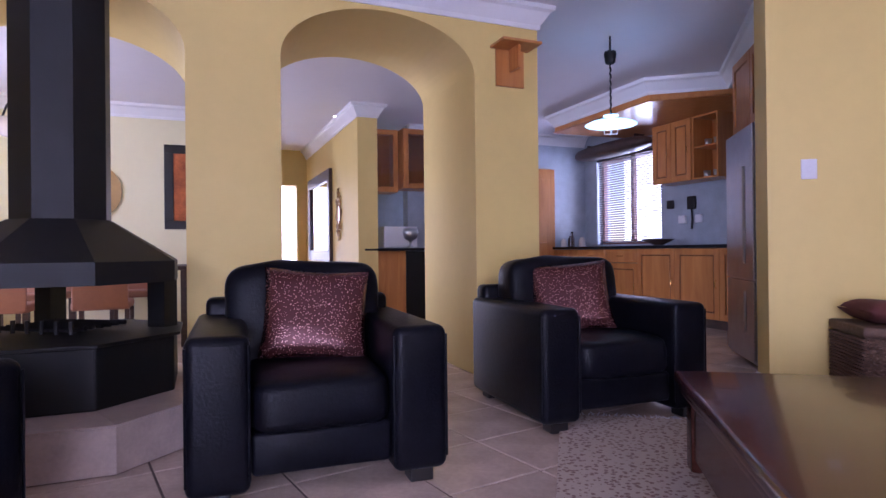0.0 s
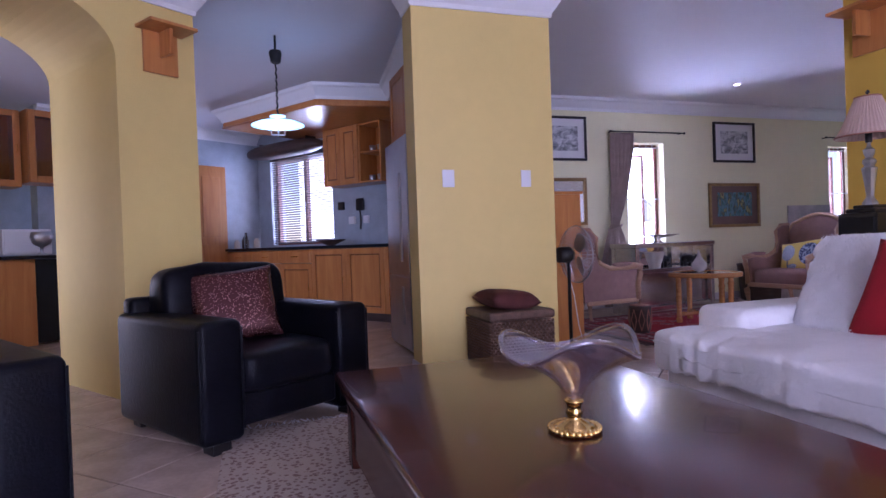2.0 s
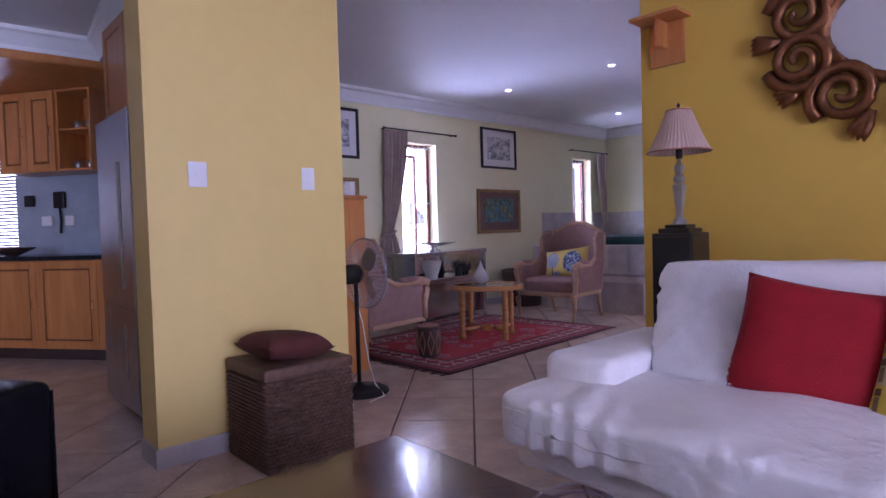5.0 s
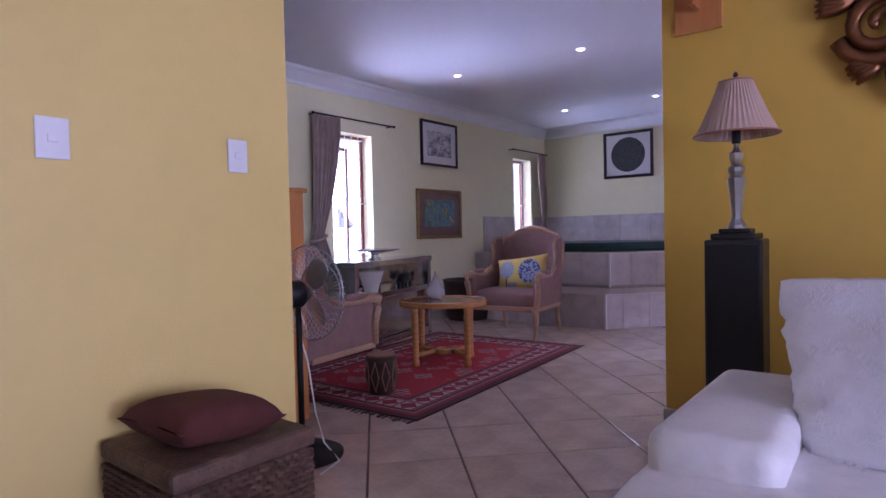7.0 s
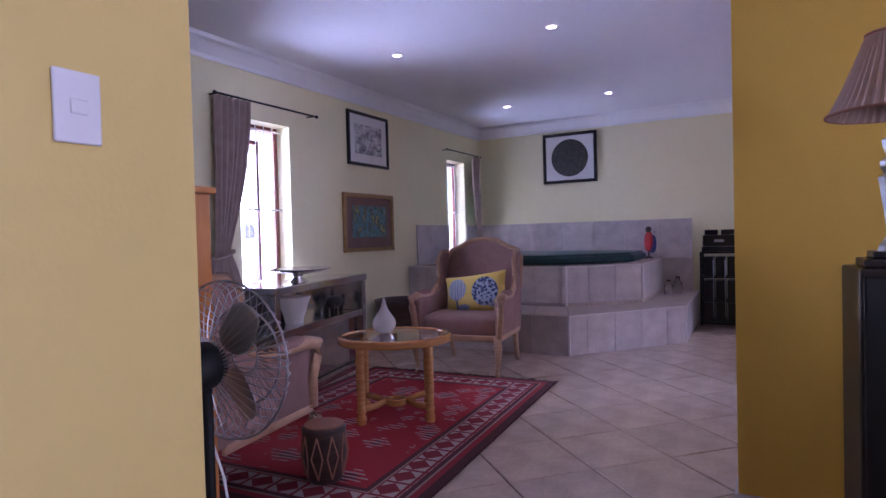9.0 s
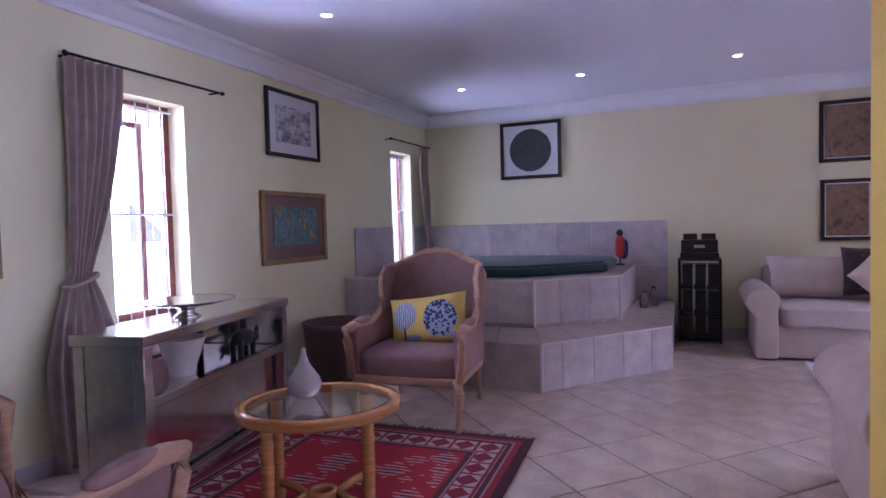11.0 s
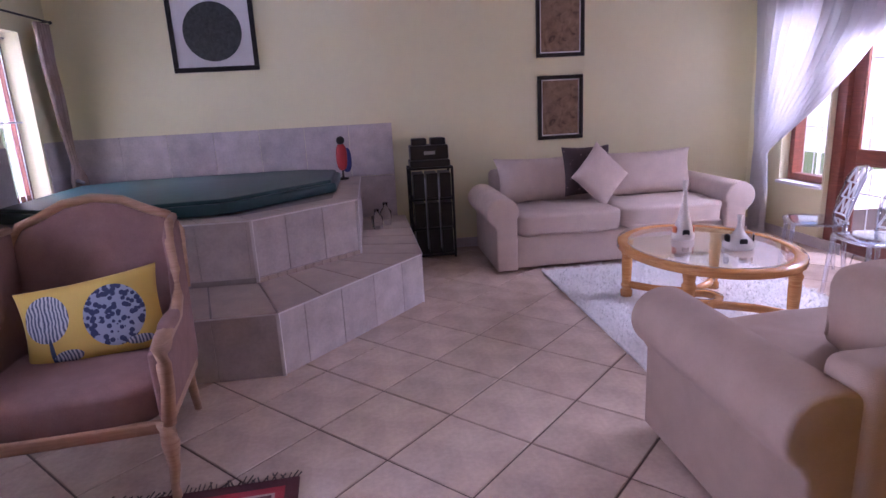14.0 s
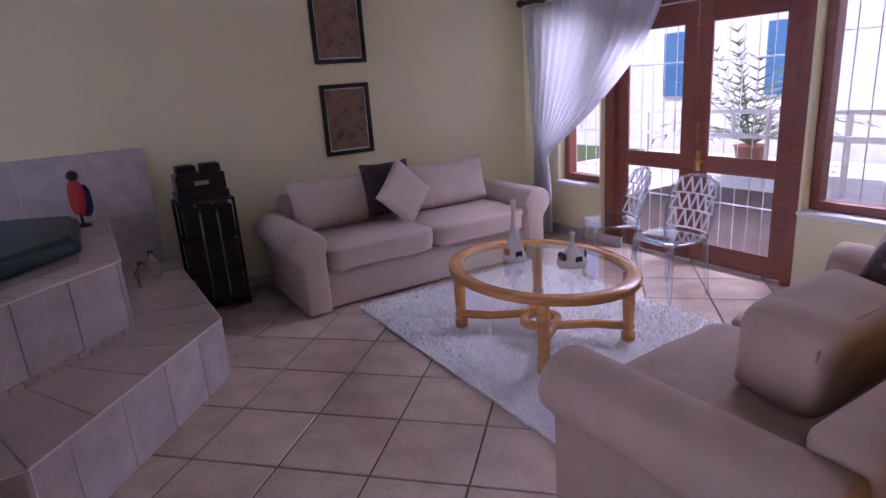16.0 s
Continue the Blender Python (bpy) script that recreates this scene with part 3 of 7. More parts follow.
run("trim_cornice_kitchen", [uv(3.83, 2.84)] + SOFFIT + [(1.38, 4.62), (1.28, 4.14)], CORNICE, M_TRIM, "white moulded plaster cornice over the kitchen soffit")
run("trim_cornice_kitchen_side", [uv(0.9, 4.0), uv(3.83, 4.0)], CORNICE, M_TRIM, "white moulded plaster cornice in the kitchen")
SKIRT = [(0, 0.0), (0.012, 0.0), (0.012, 0.085), (0.008, 0.09), (0, 0.09)]
run("baseboard_room", [(2.15, 4.14), (2.15, 6.55), (9.03, 6.55), (9.03, 0.15), (7.72, 0.15)], SKIRT, M_SKIRT, "pale grey tile skirting", "baseboard")
run("baseboard_mirror_wall", [(4.05, 0.15), (4.05, 3.06), (3.85, 3.06), (3.85, -2.6)], SKIRT, M_SKIRT, "pale grey tile skirting", "baseboard")
run("baseboard_pier", [(1.14, 4.14), (1.14, 3.92), (2.15, 3.92), (2.15, 4.14)][::-1], [(-o, z) for o, z in SKIRT], M_SKIRT, "pale grey tile skirting round the pier", "baseboard")

# ground outside
tagged(part("ground", bm_box(-300, 300, -300, 300, -0.30, -0.16), M_SOIL), "green lawn round the house", "ground", kind="structure")
tagged(part("pavement", bm_box(2.0, 12.0, -5.5, -0.07, -0.155, -0.02), M_PAVE), "pale sunlit patio paving", "paving", kind="structure")


# ---- windows and doors ----
def barred_window(name, x0, x1, z0, z1, y, sash, label):
    w = thing(name, label, "window", pose(x0, y, z0), kind="structure")
    W, H = x1 - x0, z1 - z0
    fr = [(0, 0.045, 0, 0.05, 0, H), (W - 0.045, W, 0, 0.05, 0, H), (0.045, W - 0.045, 0, 0.05, 0, 0.045), (0.045, W - 0.045, 0, 0.05, H - 0.045, H)]
    part("frame", bm_boxes(fr), M_REDWOOD, w, bevel=0.004)
    part("sash", bm_boxes([(sash, sash + 0.035, 0.06, 0.10, 0.05, H - 0.12), (0.05, sash, 0.06, 0.10, H - 0.155, H - 0.12)]), M_REDWOOD, w, bevel=0.003)
    bars = [([(W * k / 6, -0.03, 0), (W * k / 6, -0.03, H)], 0.005) for k in range(1, 6)]
    bars += [([(0, -0.03, H * q), (W, -0.03, H * q)], 0.007) for q in (0.48, 0.97)]
    part("burglar_bar", bm_tubes(bars, 6), M_IRON, w)
    g = part("pane", bm_box(0.045, W - 0.045, 0.02, 0.026, 0.045, H - 0.045), M_GLASS, w)
    g.visible_shadow = False
    part("sill", bm_box(-0.0, W, -0.12, -0.002, -0.018, 0.0), M_TRIM, w, bevel=0.004)
    return w


barred_window("window_1", 4.66, 5.22, 0.702, 2.068, 6.69, 0.36, "tall open wooden window with white burglar bars")
barred_window("window_2", 8.08, 8.58, 0.792, 2.078, 6.69, 0.30, "tall narrow wooden window with white burglar bars")
roof = tagged(part("neighbour_roof", bm_boxes([(-0.9, 0.9, -0.4, 0.4, -0.04, 0.04)], pose(6.5, 9.4, 1.72, 0, 38, 0)), mat("grey_roof_sheet", (0.30, 0.33, 0.42), 0.6)), "grey blue sloping roof of a neighbouring building", "roof", kind="structure")


def garden_door():
    d = thing("door_1", "pair of red brown wooden glazed garden doors, closed", "door", pose(7.105, 0.04, 0), kind="structure")
    H, W = 2.115, 0.872
    part("frame", bm_boxes([(W - 0.10, W, -0.07, 0.07, 0, H), (-W, -W + 0.10, -0.07, 0.07, 0, H), (-W + 0.10, W - 0.10, -0.07, 0.07, H - 0.12, H)]), M_REDWOOD, d, bevel=0.006)
    top = H - 0.125
    for sx in (1, -1):
        a, b = (0.004, W - 0.103) if sx > 0 else (-W + 0.103, -0.004)
        st = 0.105
        part("leaf", bm_boxes([(a, a + st, -0.02, 0.024, 0.01, top), (b - st, b, -0.02, 0.024, 0.01, top),
             (a + st, b - st, -0.02, 0.024, 0.01, 0.155), (a + st, b - st, -0.02, 0.024, 0.745, 0.85), (a + st, b - st, -0.02, 0.024, 1.84, top)]), M_REDWOOD, d, bevel=0.007)
        part("glazing_bead", bm_boxes([(x, x + 0.012, 0.006, 0.020, z0, z1) for x in (a + st, b - st - 0.012) for z0, z1 in ((0.155, 0.745), (0.85, 1.84))] + [(a + st + 0.012, b - st - 0.012, 0.006, 0.020, z, z + 0.012) for z in (0.155, 0.733, 0.85, 1.828)]), M_REDWOOD, d)
        g = part("pane", bm_boxes([(a + st, b - st, 0.0, 0.005, 0.155, 0.745), (a + st, b - st, 0.0, 0.005, 0.85, 1.84)]), M_GLASS, d)
        g.visible_shadow = False
        part("burglar_bar", bm_tubes([([(a + st + (b - a - 2 * st) * k / 5, -0.035, 0.1), (a + st + (b - a - 2 * st) * k / 5, -0.035, H - 0.16)], 0.0035) for k in range(1, 5)] + [([(a + 0.05, -0.035, z), (b - 0.05, -0.035, z)], 0.006) for z in (0.5, 1.56)], 6), M_IRON, d)
    part("handle", bm_tubes([([(-0.055, 0.03, 0.83), (-0.055, 0.075, 0.83), (-0.15, 0.078, 0.83)], 0.010), ([(-0.055, 0.03, 0.95), (-0.055, 0.055, 0.97), (-0.055, 0.055, 1.09), (-0.055, 0.03, 1.11)], 0.008)]), M_GOLD, d, label="brass lever handle")
    part("lock_plate", bm_boxes([(-0.075, -0.035, 0.024, 0.032, 0.74, 0.90)]), M_GOLD, d, bevel=0.003)
    return d


garden_door()


def casement(name, x0, x1, z0, z1, mull, label):
    w = thing(name, label, "window", pose(x0, 0.02, z0), kind="structure")
    W, H = x1 - x0, z1 - z0
    rows = [(0, 0.06, -0.05, 0.05, 0, H), (W - 0.06, W, -0.05, 0.05, 0, H), (0.06, W - 0.06, -0.05, 0.05, 0, 0.06), (0.06, W - 0.06, -0.05, 0.05, H - 0.06, H)]
    rows += [(m - 0.03, m + 0.03, -0.05, 0.05, 0.06, H - 0.06) for m in mull]
    part("frame", bm_boxes(rows), M_REDWOOD, w, bevel=0.005)
    g = part("pane", bm_box(0.06, W - 0.06, -0.004, 0.0, 0.06, H - 0.06), M_GLASS, w)
    g.visible_shadow = False
    part("burglar_bar", bm_tubes([([(x, -0.07, 0), (x, -0.07, H)], 0.0045) for x in np.arange(0.1, W, 0.13)] + [([(0, -0.07, H * q), (W, -0.07, H * q)], 0.005) for q in (0.3, 0.72)], 6), M_IRON, w)
    part("sill", bm_box(-0.02, W + 0.02, 0.052, 0.16, -0.03, -0.002), M_TRIM, w, bevel=0.005)


casement("window_3", 8.005, 8.535, 0.535, 2.115, [], "wooden framed side window with burglar bars")
casement("window_4", 4.685, 6.205, 0.565, 2.115, [0.50, 1.02], "wide wooden framed window with burglar bars")
d = thing("door_2", "wide white framed living room sliding doors", "door", pose(0.6, -2.7, 0), kind="structure")
part("frame", bm_boxes([(-1.64, -1.57, -0.04, 0.04, 0, 2.29), (1.57, 1.64, -0.04, 0.04, 0, 2.29), (-1.57, 1.57, -0.04, 0.04, 2.22, 2.29), (-0.04, 0.04, -0.04, 0.04, 0, 2.22)]), M_REDWOOD, d, bevel=0.005)
for k in range(2):
    g = part("pane", bm_box(-1.57 + 1.61 * k, -0.04 + 1.61 * k, -0.004, 0.004, 0, 2.22), M_GLASS, d)
    g.visible_shadow = False

# ---- sunken light fittings ----


def downlight(x, y):
    d = thing("downlight", "small recessed ceiling downlight, lit", "ceiling light", pose(x, y, CEIL), "downlights in the ceiling")
    part("trim_ring", bm_lathe([(0.032, -0.002), (0.045, -0.002), (0.045, -0.008), (0.034, -0.011), (0.032, -0.006)], 24), M_TRIM, d)
    part("lens", bm_lathe([(0.031, -0.003), (0.031, -0.006)], 20), M_BRIGHT, d)
    return d


for x, y in ((5.5, 5.6), (5.55, 4.3), (7.85, 5.6), (7.85, 4.42), (7.85, 3.12), (5.5, 3.0), (7.85, 1.7), (-2.9, 7.2), (-3.4, 8.3)):
    downlight(x, y)


# ---- curtains ----
def drape(name, label, x, y, z_top, z_tie, z_bot, w_top, w_tie, w_bot, shift_tie, shift_bot, waves, amp, material, lean=0.0, category="curtain", m=None):
    """A gathered curtain, pinched in at its tie."""
    bm = bmesh.new()
    nx, nz = waves * 8, 40
    grid = []
    for i in range(nz + 1):
        f = i / nz
        z = z_top + (z_bot - z_top) * f
        if z > z_tie:
            k = (z_top - z) / (z_top - z_tie)
            e = k ** 1.6
            w, sh = w_top + (w_tie - w_top) * e, shift_tie * e
        else:
            k = (z_tie - z) / (z_tie - z_bot)
            e = min(1, k * 2.2) ** 0.7
            w, sh = w_tie + (w_bot - w_tie) * e, shift_tie + (shift_bot - shift_tie) * k
        row = []
        for j in range(nx + 1):
            g = j / nx - 0.5
            a = amp * (0.55 + 0.45 * w / max(w_top, w_bot))
            yy = a * math.sin(g * waves * 2 * math.pi + 0.5 * math.sin(z * 3)) + 0.012 * noise.noise(Vector((g * 6, z * 3, 1.7)))
            row.append(bm.verts.new((sh + g * w + 0.01 * noise.noise(Vector((g * 9, z * 2, 4.0))), yy + lean * f, z)))
        grid.append(row)
    for i in range(nz):
        for j in range(nx):
            bm.faces.new((grid[i][j], grid[i][j + 1], grid[i + 1][j + 1], grid[i + 1][j]))
    c = thing(name, label, category, m or pose(x, y, 0))
    ob = part("cloth", bm, material, c, smooth=True)
    s = ob.modifiers.new("solid", "SOLIDIFY")
    s.thickness = 0.003
    return c


c = drape("curtain", "taupe satin curtain tied back beside the window", 4.52, 6.44, 2.17, 1.02, 0.02, 0.34, 0.10, 0.42, -0.14, -0.10, 6, 0.028, M_DRAPE)
part("tieback", bm_tube([(-0.14 + 0.09 * math.cos(t), 0.06 * math.sin(t), 1.0 + 0.03 * math.cos(t)) for t in np.linspace(0, 6.28, 20)], 0.012, 6, True), M_DRAPE, c)
c = drape("curtain", "taupe satin curtain tied back at the tub window", 8.72, 6.44, 2.16, 1.02, 0.80, 0.22, 0.09, 0.26, 0.10, 0.14, 5, 0.025, M_DRAPE)
for x0, x1 in ((4.37, 5.48), (7.94, 8.92)):
    r = thing("curtain_rod", "thin dark metal curtain rod on the wall", "curtain rod", pose((x0 + x1) / 2, 6.46, 2.19), "curtain rods")
    h = (x1 - x0) / 2
    part("rod", bm_tubes([([(-h, 0, 0), (h, 0, 0)], 0.008), ([(-h + 0.03, 0, 0), (-h + 0.03, 0.09, 0)], 0.006), ([(h - 0.03, 0, 0), (h - 0.03, 0.09, 0)], 0.006)]), M_BLACK, r)
    for sx in (-1, 1):
        bm = bmesh.new()
        plump(bm, 0.03, 0.03, 0.03, pose(sx * h, 0, 0), 1.0, 10)
        part("finial", bm, M_BLACK, r, smooth=True)
drape("curtain", "sheer white curtain swept to the side of the garden doors", 8.02, 0.30, 2.16, 0.80, 0.03, 1.62, 0.18, 0.24, 0.60, 0.58, 14, 0.03, M_SHEER)
r = thing("curtain_pole", "thick dark wooden curtain pole over the garden doors", "curtain pole", pose(6.9, 0.30, 2.2))
part("pole", bm_tubes([([(-2.1, 0, 0), (1.93, 0, 0)], 0.022), ([(1.8, 0, 0), (1.8, -0.14, 0)], 0.014), ([(-1.8, 0, 0), (-1.8, -0.14, 0)], 0.014)], 12), M_DARKWOOD, r, smooth=True)
bm = bmesh.new()
plump(bm, 0.09, 0.07, 0.07, pose(1.97, 0, 0), 1.0, 14)
part("finial", bm, M_DARKWOOD, r, smooth=True)


# ---- tiled tub surround ----
TUBX = 9.02


def tub_surround():
    t = thing("spa_tub", "tiled corner spa tub surround with one step", "spa tub", pose(0, 0, 0))
    step = [(9.018, 3.68), (7.48, 3.65), (6.47, 4.50), (6.47, 6.538), (9.018, 6.538)]
    top = [(9.018, 4.07), (7.62, 4.07), (7.07, 4.70), (7.07, 6.53), (9.01, 6.53)]
    bm = bmesh.new()
    prism(bm, step, 0.0, 0.355)
    part("step", bm, M_TUBGROUT, t)
    bm = bmesh.new()
    prism(bm, top, 0.355, 0.755)
    part("surround", bm, M_TUBGROUT, t)

    def facing(p, q, z0, z1, pitch, material, first=0.0):
        a, b = Vector(p), Vector(q)
        L = (b - a).length
        ang = math.degrees(math.atan2(b.y - a.y, b.x - a.x))
        s = 0.0
        e = first or pitch
        while s < L - 0.02:
            e2 = min(e, L)
            o = part("tile", bm_box(s + 0.002, e2 - 0.002, -0.010, 0.002, z0 + 0.002, z1 - 0.002), material, t, bevel=0.002)
            o.matrix_local = pose(a.x, a.y, 0, 0, 0, ang)
            s, e = e2, e2 + pitch
    facing((6.47, 4.50), (7.48, 3.65), 0.0, 0.355, 0.30, M_STONE, 0.19)
    facing((7.48, 3.65), (9.018, 3.68), 0.0, 0.355, 0.30, M_STONE)
    facing((6.47, 6.538), (6.47, 4.50), 0.0, 0.355, 0.34, M_STONE)
    facing((7.07, 4.70), (7.62, 4.07), 0.395, 0.755, 0.29, M_STONE, 0.24)
    facing((7.62, 4.07), (9.018, 4.07), 0.395, 0.755, 0.29, M_STONE)
    facing((7.07, 6.53), (7.07, 4.70), 0.395, 0.755, 0.30, M_STONE)
    facing((7.07, 4.70), (7.62, 4.07), 0.357, 0.393, 0.07, M_STEP)
    facing((7.62, 4.07), (9.018, 4.07), 0.357, 0.393, 0.20, M_STEP)
    # treads, cut square across between step edge and tub
    def quad(pts, z, h=0.010, material=M_STEP):
        bm = bmesh.new()
        prism(bm, pts, z, z + h)
        part("tile", bm, material, t, bevel=0.002)

    def tread(o0, o1, i0, i1, n, z):
        for k in range(n):
            a, b = k / n + 0.003, (k + 1) / n - 0.003
            O0, O1, I0, I1 = (Vector(p) for p in (o0, o1, i0, i1))
            quad([(O0.lerp(O1, a))[:], (O0.lerp(O1, b))[:], (I0.lerp(I1, b))[:], (I0.lerp(I1, a))[:]], z)
    tread((6.455, 4.49), (7.475, 3.637), (7.055, 4.692), (7.61, 4.058), 4, 0.355)
    tread((7.475, 3.637), (9.018, 3.667), (7.61, 4.058), (9.018, 4.058), 5, 0.355)
    tread((6.455, 6.538), (6.455, 4.49), (7.055, 6.53), (7.055, 4.692), 6, 0.355)
    tread((7.055, 4.692), (7.61, 4.056), (7.22, 4.80), (7.72, 4.24), 3, 0.755)
    tread((7.61, 4.056), (9.01, 4.056), (7.72, 4.24), (9.01, 4.24), 5, 0.755)
    tread((7.055, 6.53), (7.055, 4.692), (7.22, 6.53), (7.22, 4.80), 6, 0.755)
    # splash back on both walls
    for y0 in np.arange(3.73, 6.5, 0.40):
        y1 = min(y0 + 0.396, 6.53)
        part("tile", bm_boxes([(9.012, 9.026, y0, y1, z0, z1) for z0, z1 in ((0.366, 0.756), (0.76, 1.235))]), M_STONE, t, bevel=0.002)
    for x0, x1 in ((7.28, 7.68), (7.684, 8.075), (8.60, 9.01)):
        part("tile", bm_boxes([(x0, x1, 6.535, 6.547, z0, z1) for z0, z1 in ((0.37, 0.76), (0.764, 1.235))]), M_STONE, t, bevel=0.002)
    part("tile", bm_boxes([(8.08, 8.595, 6.535, 6.547, 0.37, 0.77)]), M_STONE, t, bevel=0.002)
    # white edging strips on the outer corners
    for x, y, z0, z1 in ((7.07, 4.70, 0.366, 0.764), (7.62, 4.07, 0.366, 0.764), (7.48, 3.65, 0.0, 0.354), (6.47, 4.50, 0.0, 0.354)):
        part("edging", bm_box(x - 0.013, x + 0.007, y - 0.015, y + 0.005, z0, z1), M_EDGE, t, bevel=0.003)
    part("nosing", bm_tubes([([(7.053, 6.53, 0.758), (7.053, 4.692, 0.758), (7.611, 4.053, 0.758), (9.0, 4.053, 0.758)], 0.006), ([(6.453, 6.53, 0.358), (6.453, 4.49, 0.358), (7.475, 3.634, 0.358), (9.0, 3.662, 0.358)], 0.005)], 6), M_EDGE, t)


tub_surround()
cov = thing("tub_cover", "dark teal vinyl cover lying on the spa tub", "tub cover", pose(0, 0, 0.766))
poly = [(8.75, 4.22), (8.0, 4.22), (7.30, 4.86), (7.18, 5.75), (7.55, 6.42), (8.75, 6.42), (8.95, 6.1), (8.95, 4.55)]
bm = bmesh.new()
prism(bm, poly, 0.0, 0.075)
part("skirt", bm, M_COVER, cov, bevel=0.02, seg=3)
bm = bmesh.new()
cx, cy = 8.1, 5.35
prism(bm, [(cx + (x - cx) * 0.97, cy + (y - cy) * 0.97) for x, y in poly], 0.07, 0.10)
part("lid", bm, M_COVER, cov, bevel=0.02, seg=3)


# ---- furniture makers ----
def club_chair(m, group, w=0.92, dpt=0.86):
    """Boxy leather club chair facing -y, its front at y = 0."""
    c = thing("armchair", "boxy black leather club armchair on short feet", "armchair", m, group)
    h = w / 2
    for sx in (-1, 1):
        part("arm", bm_box(sx * h - (0.21 if sx > 0 else 0), sx * h + (0.21 if sx < 0 else 0), 0.0, dpt, 0.045, 0.585), M_LEATHER, c, bevel=0.035, seg=4)
        part("seam", bm_tubes([([(sx * (h - 0.004), 0.012, 0.09), (sx * (h - 0.004), 0.012, 0.55)], 0.005), ([(sx * (h - 0.206), 0.012, 0.09), (sx * (h - 0.206), 0.012, 0.55)], 0.005)], 6), M_LEATHER, c)
    part("base", bm_box(-h + 0.21, h - 0.21, 0.03, dpt - 0.02, 0.09, 0.24), M_LEATHER, c, bevel=0.02, seg=3)
    bm = bmesh.new()
    plump(bm, w - 0.41, 0.66, 0.20, pose(0, 0.33, 0.325), 0.32, 40, 0.012, 2.0)
    part("seat_cushion", bm, M_LEATHER, c, smooth=True)
    bm = bmesh.new()
    plump(bm, w - 0.24, 0.24, 0.52, pose(0, dpt - 0.20, 0.56, -9), 0.35, 40, 0.015, 5.0)
    part("back_cushion", bm, M_LEATHER, c, smooth=True)
    part("back", bm_box(-h + 0.04, h - 0.04, dpt - 0.10, dpt + 0.02, 0.08, 0.66), M_LEATHER, c, bevel=0.03, seg=3)
    for sx in (-1, 1):
        for y in (0.05, dpt - 0.09):
            part("foot", bm_box(sx * (h - 0.10) - 0.045, sx * (h - 0.10) + 0.045, y - 0.03, y + 0.06, 0.0, 0.05), M_BLACKF, c, bevel=0.006)
    return c


M_SEQUIN = spotted("maroon_sequin_cloth", (0.085, 0.024, 0.024), (0.80, 0.42, 0.38), 115, 0.47, 0.25)
M_SEQUIN.node_tree.nodes["Principled BSDF"].inputs["Metallic"].default_value = 0.5
CLUB = "black leather armchairs"
f1 = Vector((-0.85, 2.07))
chair_a = club_chair(pose(f1.x, f1.y, 0, 0, 0, UANG - 3), CLUB)
f2 = Vector((-0.08, 2.88)) + U * 0.46
chair_b = club_chair(pose(f2.x - 0.02, f2.y - 0.015, 0, 0, 0, UANG - 3), CLUB, 0.96)
chair_c = club_chair(pose(-1.47, 1.02, 0, 0, 0, 90), CLUB)


def scatter(name, label, m, w, h, d, material, group="", seed=0.0):
    c = thing(name, label, "cushion", m, group)
    bm = bmesh.new()
    pillow(bm, w, h, d, None, seed=seed)
    part("cover", bm, material, c, smooth=True)
    return c


for q, f in ((0, f1), (1, f2)):
    m = pose(f.x, f.y, 0, 0, 0, UANG - 3) @ pose(0.03 - 0.09 * q, 0.47, 0.60, -20, 4 - 8 * q, -6 - 14 * q)
    scatter("cushion", "maroon sequinned cushion leaning on a black armchair", m, 0.45, 0.40, 0.13, M_SEQUIN, "sequinned cushions", q)

# mahogany coffee table
t = thing("coffee_table", "large dark mahogany coffee table with polished top", "coffee table", pose(0.95, 1.72, 0))
part("top", bm_box(-0.55, 0.55, -0.94, 0.94, 0.325, 0.372), M_MAHOG, t, bevel=0.018, seg=4)
part("rim", bm_box(-0.53, 0.53, -0.92, 0.92, 0.285, 0.325), M_MAHOG, t, bevel=0.012, seg=3)
part("panel", bm_boxes([(-0.50, -0.48, -0.80, 0.80, 0.06, 0.285), (0.48, 0.50, -0.80, 0.80, 0.06, 0.285), (-0.40, 0.40, 0.87, 0.89, 0.06, 0.285), (-0.40, 0.40, -0.89, -0.87, 0.06, 0.285)]), M_MAHOG, t, bevel=0.004)
for sx in (-1, 1):
    for sy in (-1, 1):
        part("leg", bm_box(sx * 0.46 - 0.05, sx * 0.46 + 0.05, sy * 0.845 - 0.05, sy * 0.845 + 0.05, 0, 0.285), M_MAHOG, t, bevel=0.012, seg=3)

# glass bowl on a brass foot
v = thing("glass_bowl", "wavy clear glass bowl on a brass foot", "bowl", pose(0.90, 1.60, 0.372))
part("foot", bm_lathe([(0.058, 0.004), (0.056, 0.016), (0.045, 0.022), (0.022, 0.034), (0.018, 0.045), (0.024, 0.052), (0.018, 0.06), (0.02, 0.075), (0.026, 0.082), (0.024, 0.088)], 36), M_GOLD, v, smooth=True)
bm = bmesh.new()
for k in range(26):
    a = 2 * math.pi * k / 26
    plump(bm, 0.020, 0.016, 0.020, pose(0.063 * math.cos(a), 0.063 * math.sin(a), 0.010, 0, 0, math.degrees(a)), 0.8, 10)
part("beaded_rim", bm, M_GOLD, v, smooth=True)


def wavy(r, z, a):
    """A point of the bowl: its lip rises and falls three times round."""
    k = (r / 0.188) ** 2
    return Vector((r * math.cos(a) * (1 + 0.06 * k * math.sin(3 * a)), r * math.sin(a) * 0.82, z + 0.030 * k * math.sin(3 * a + 0.6)))


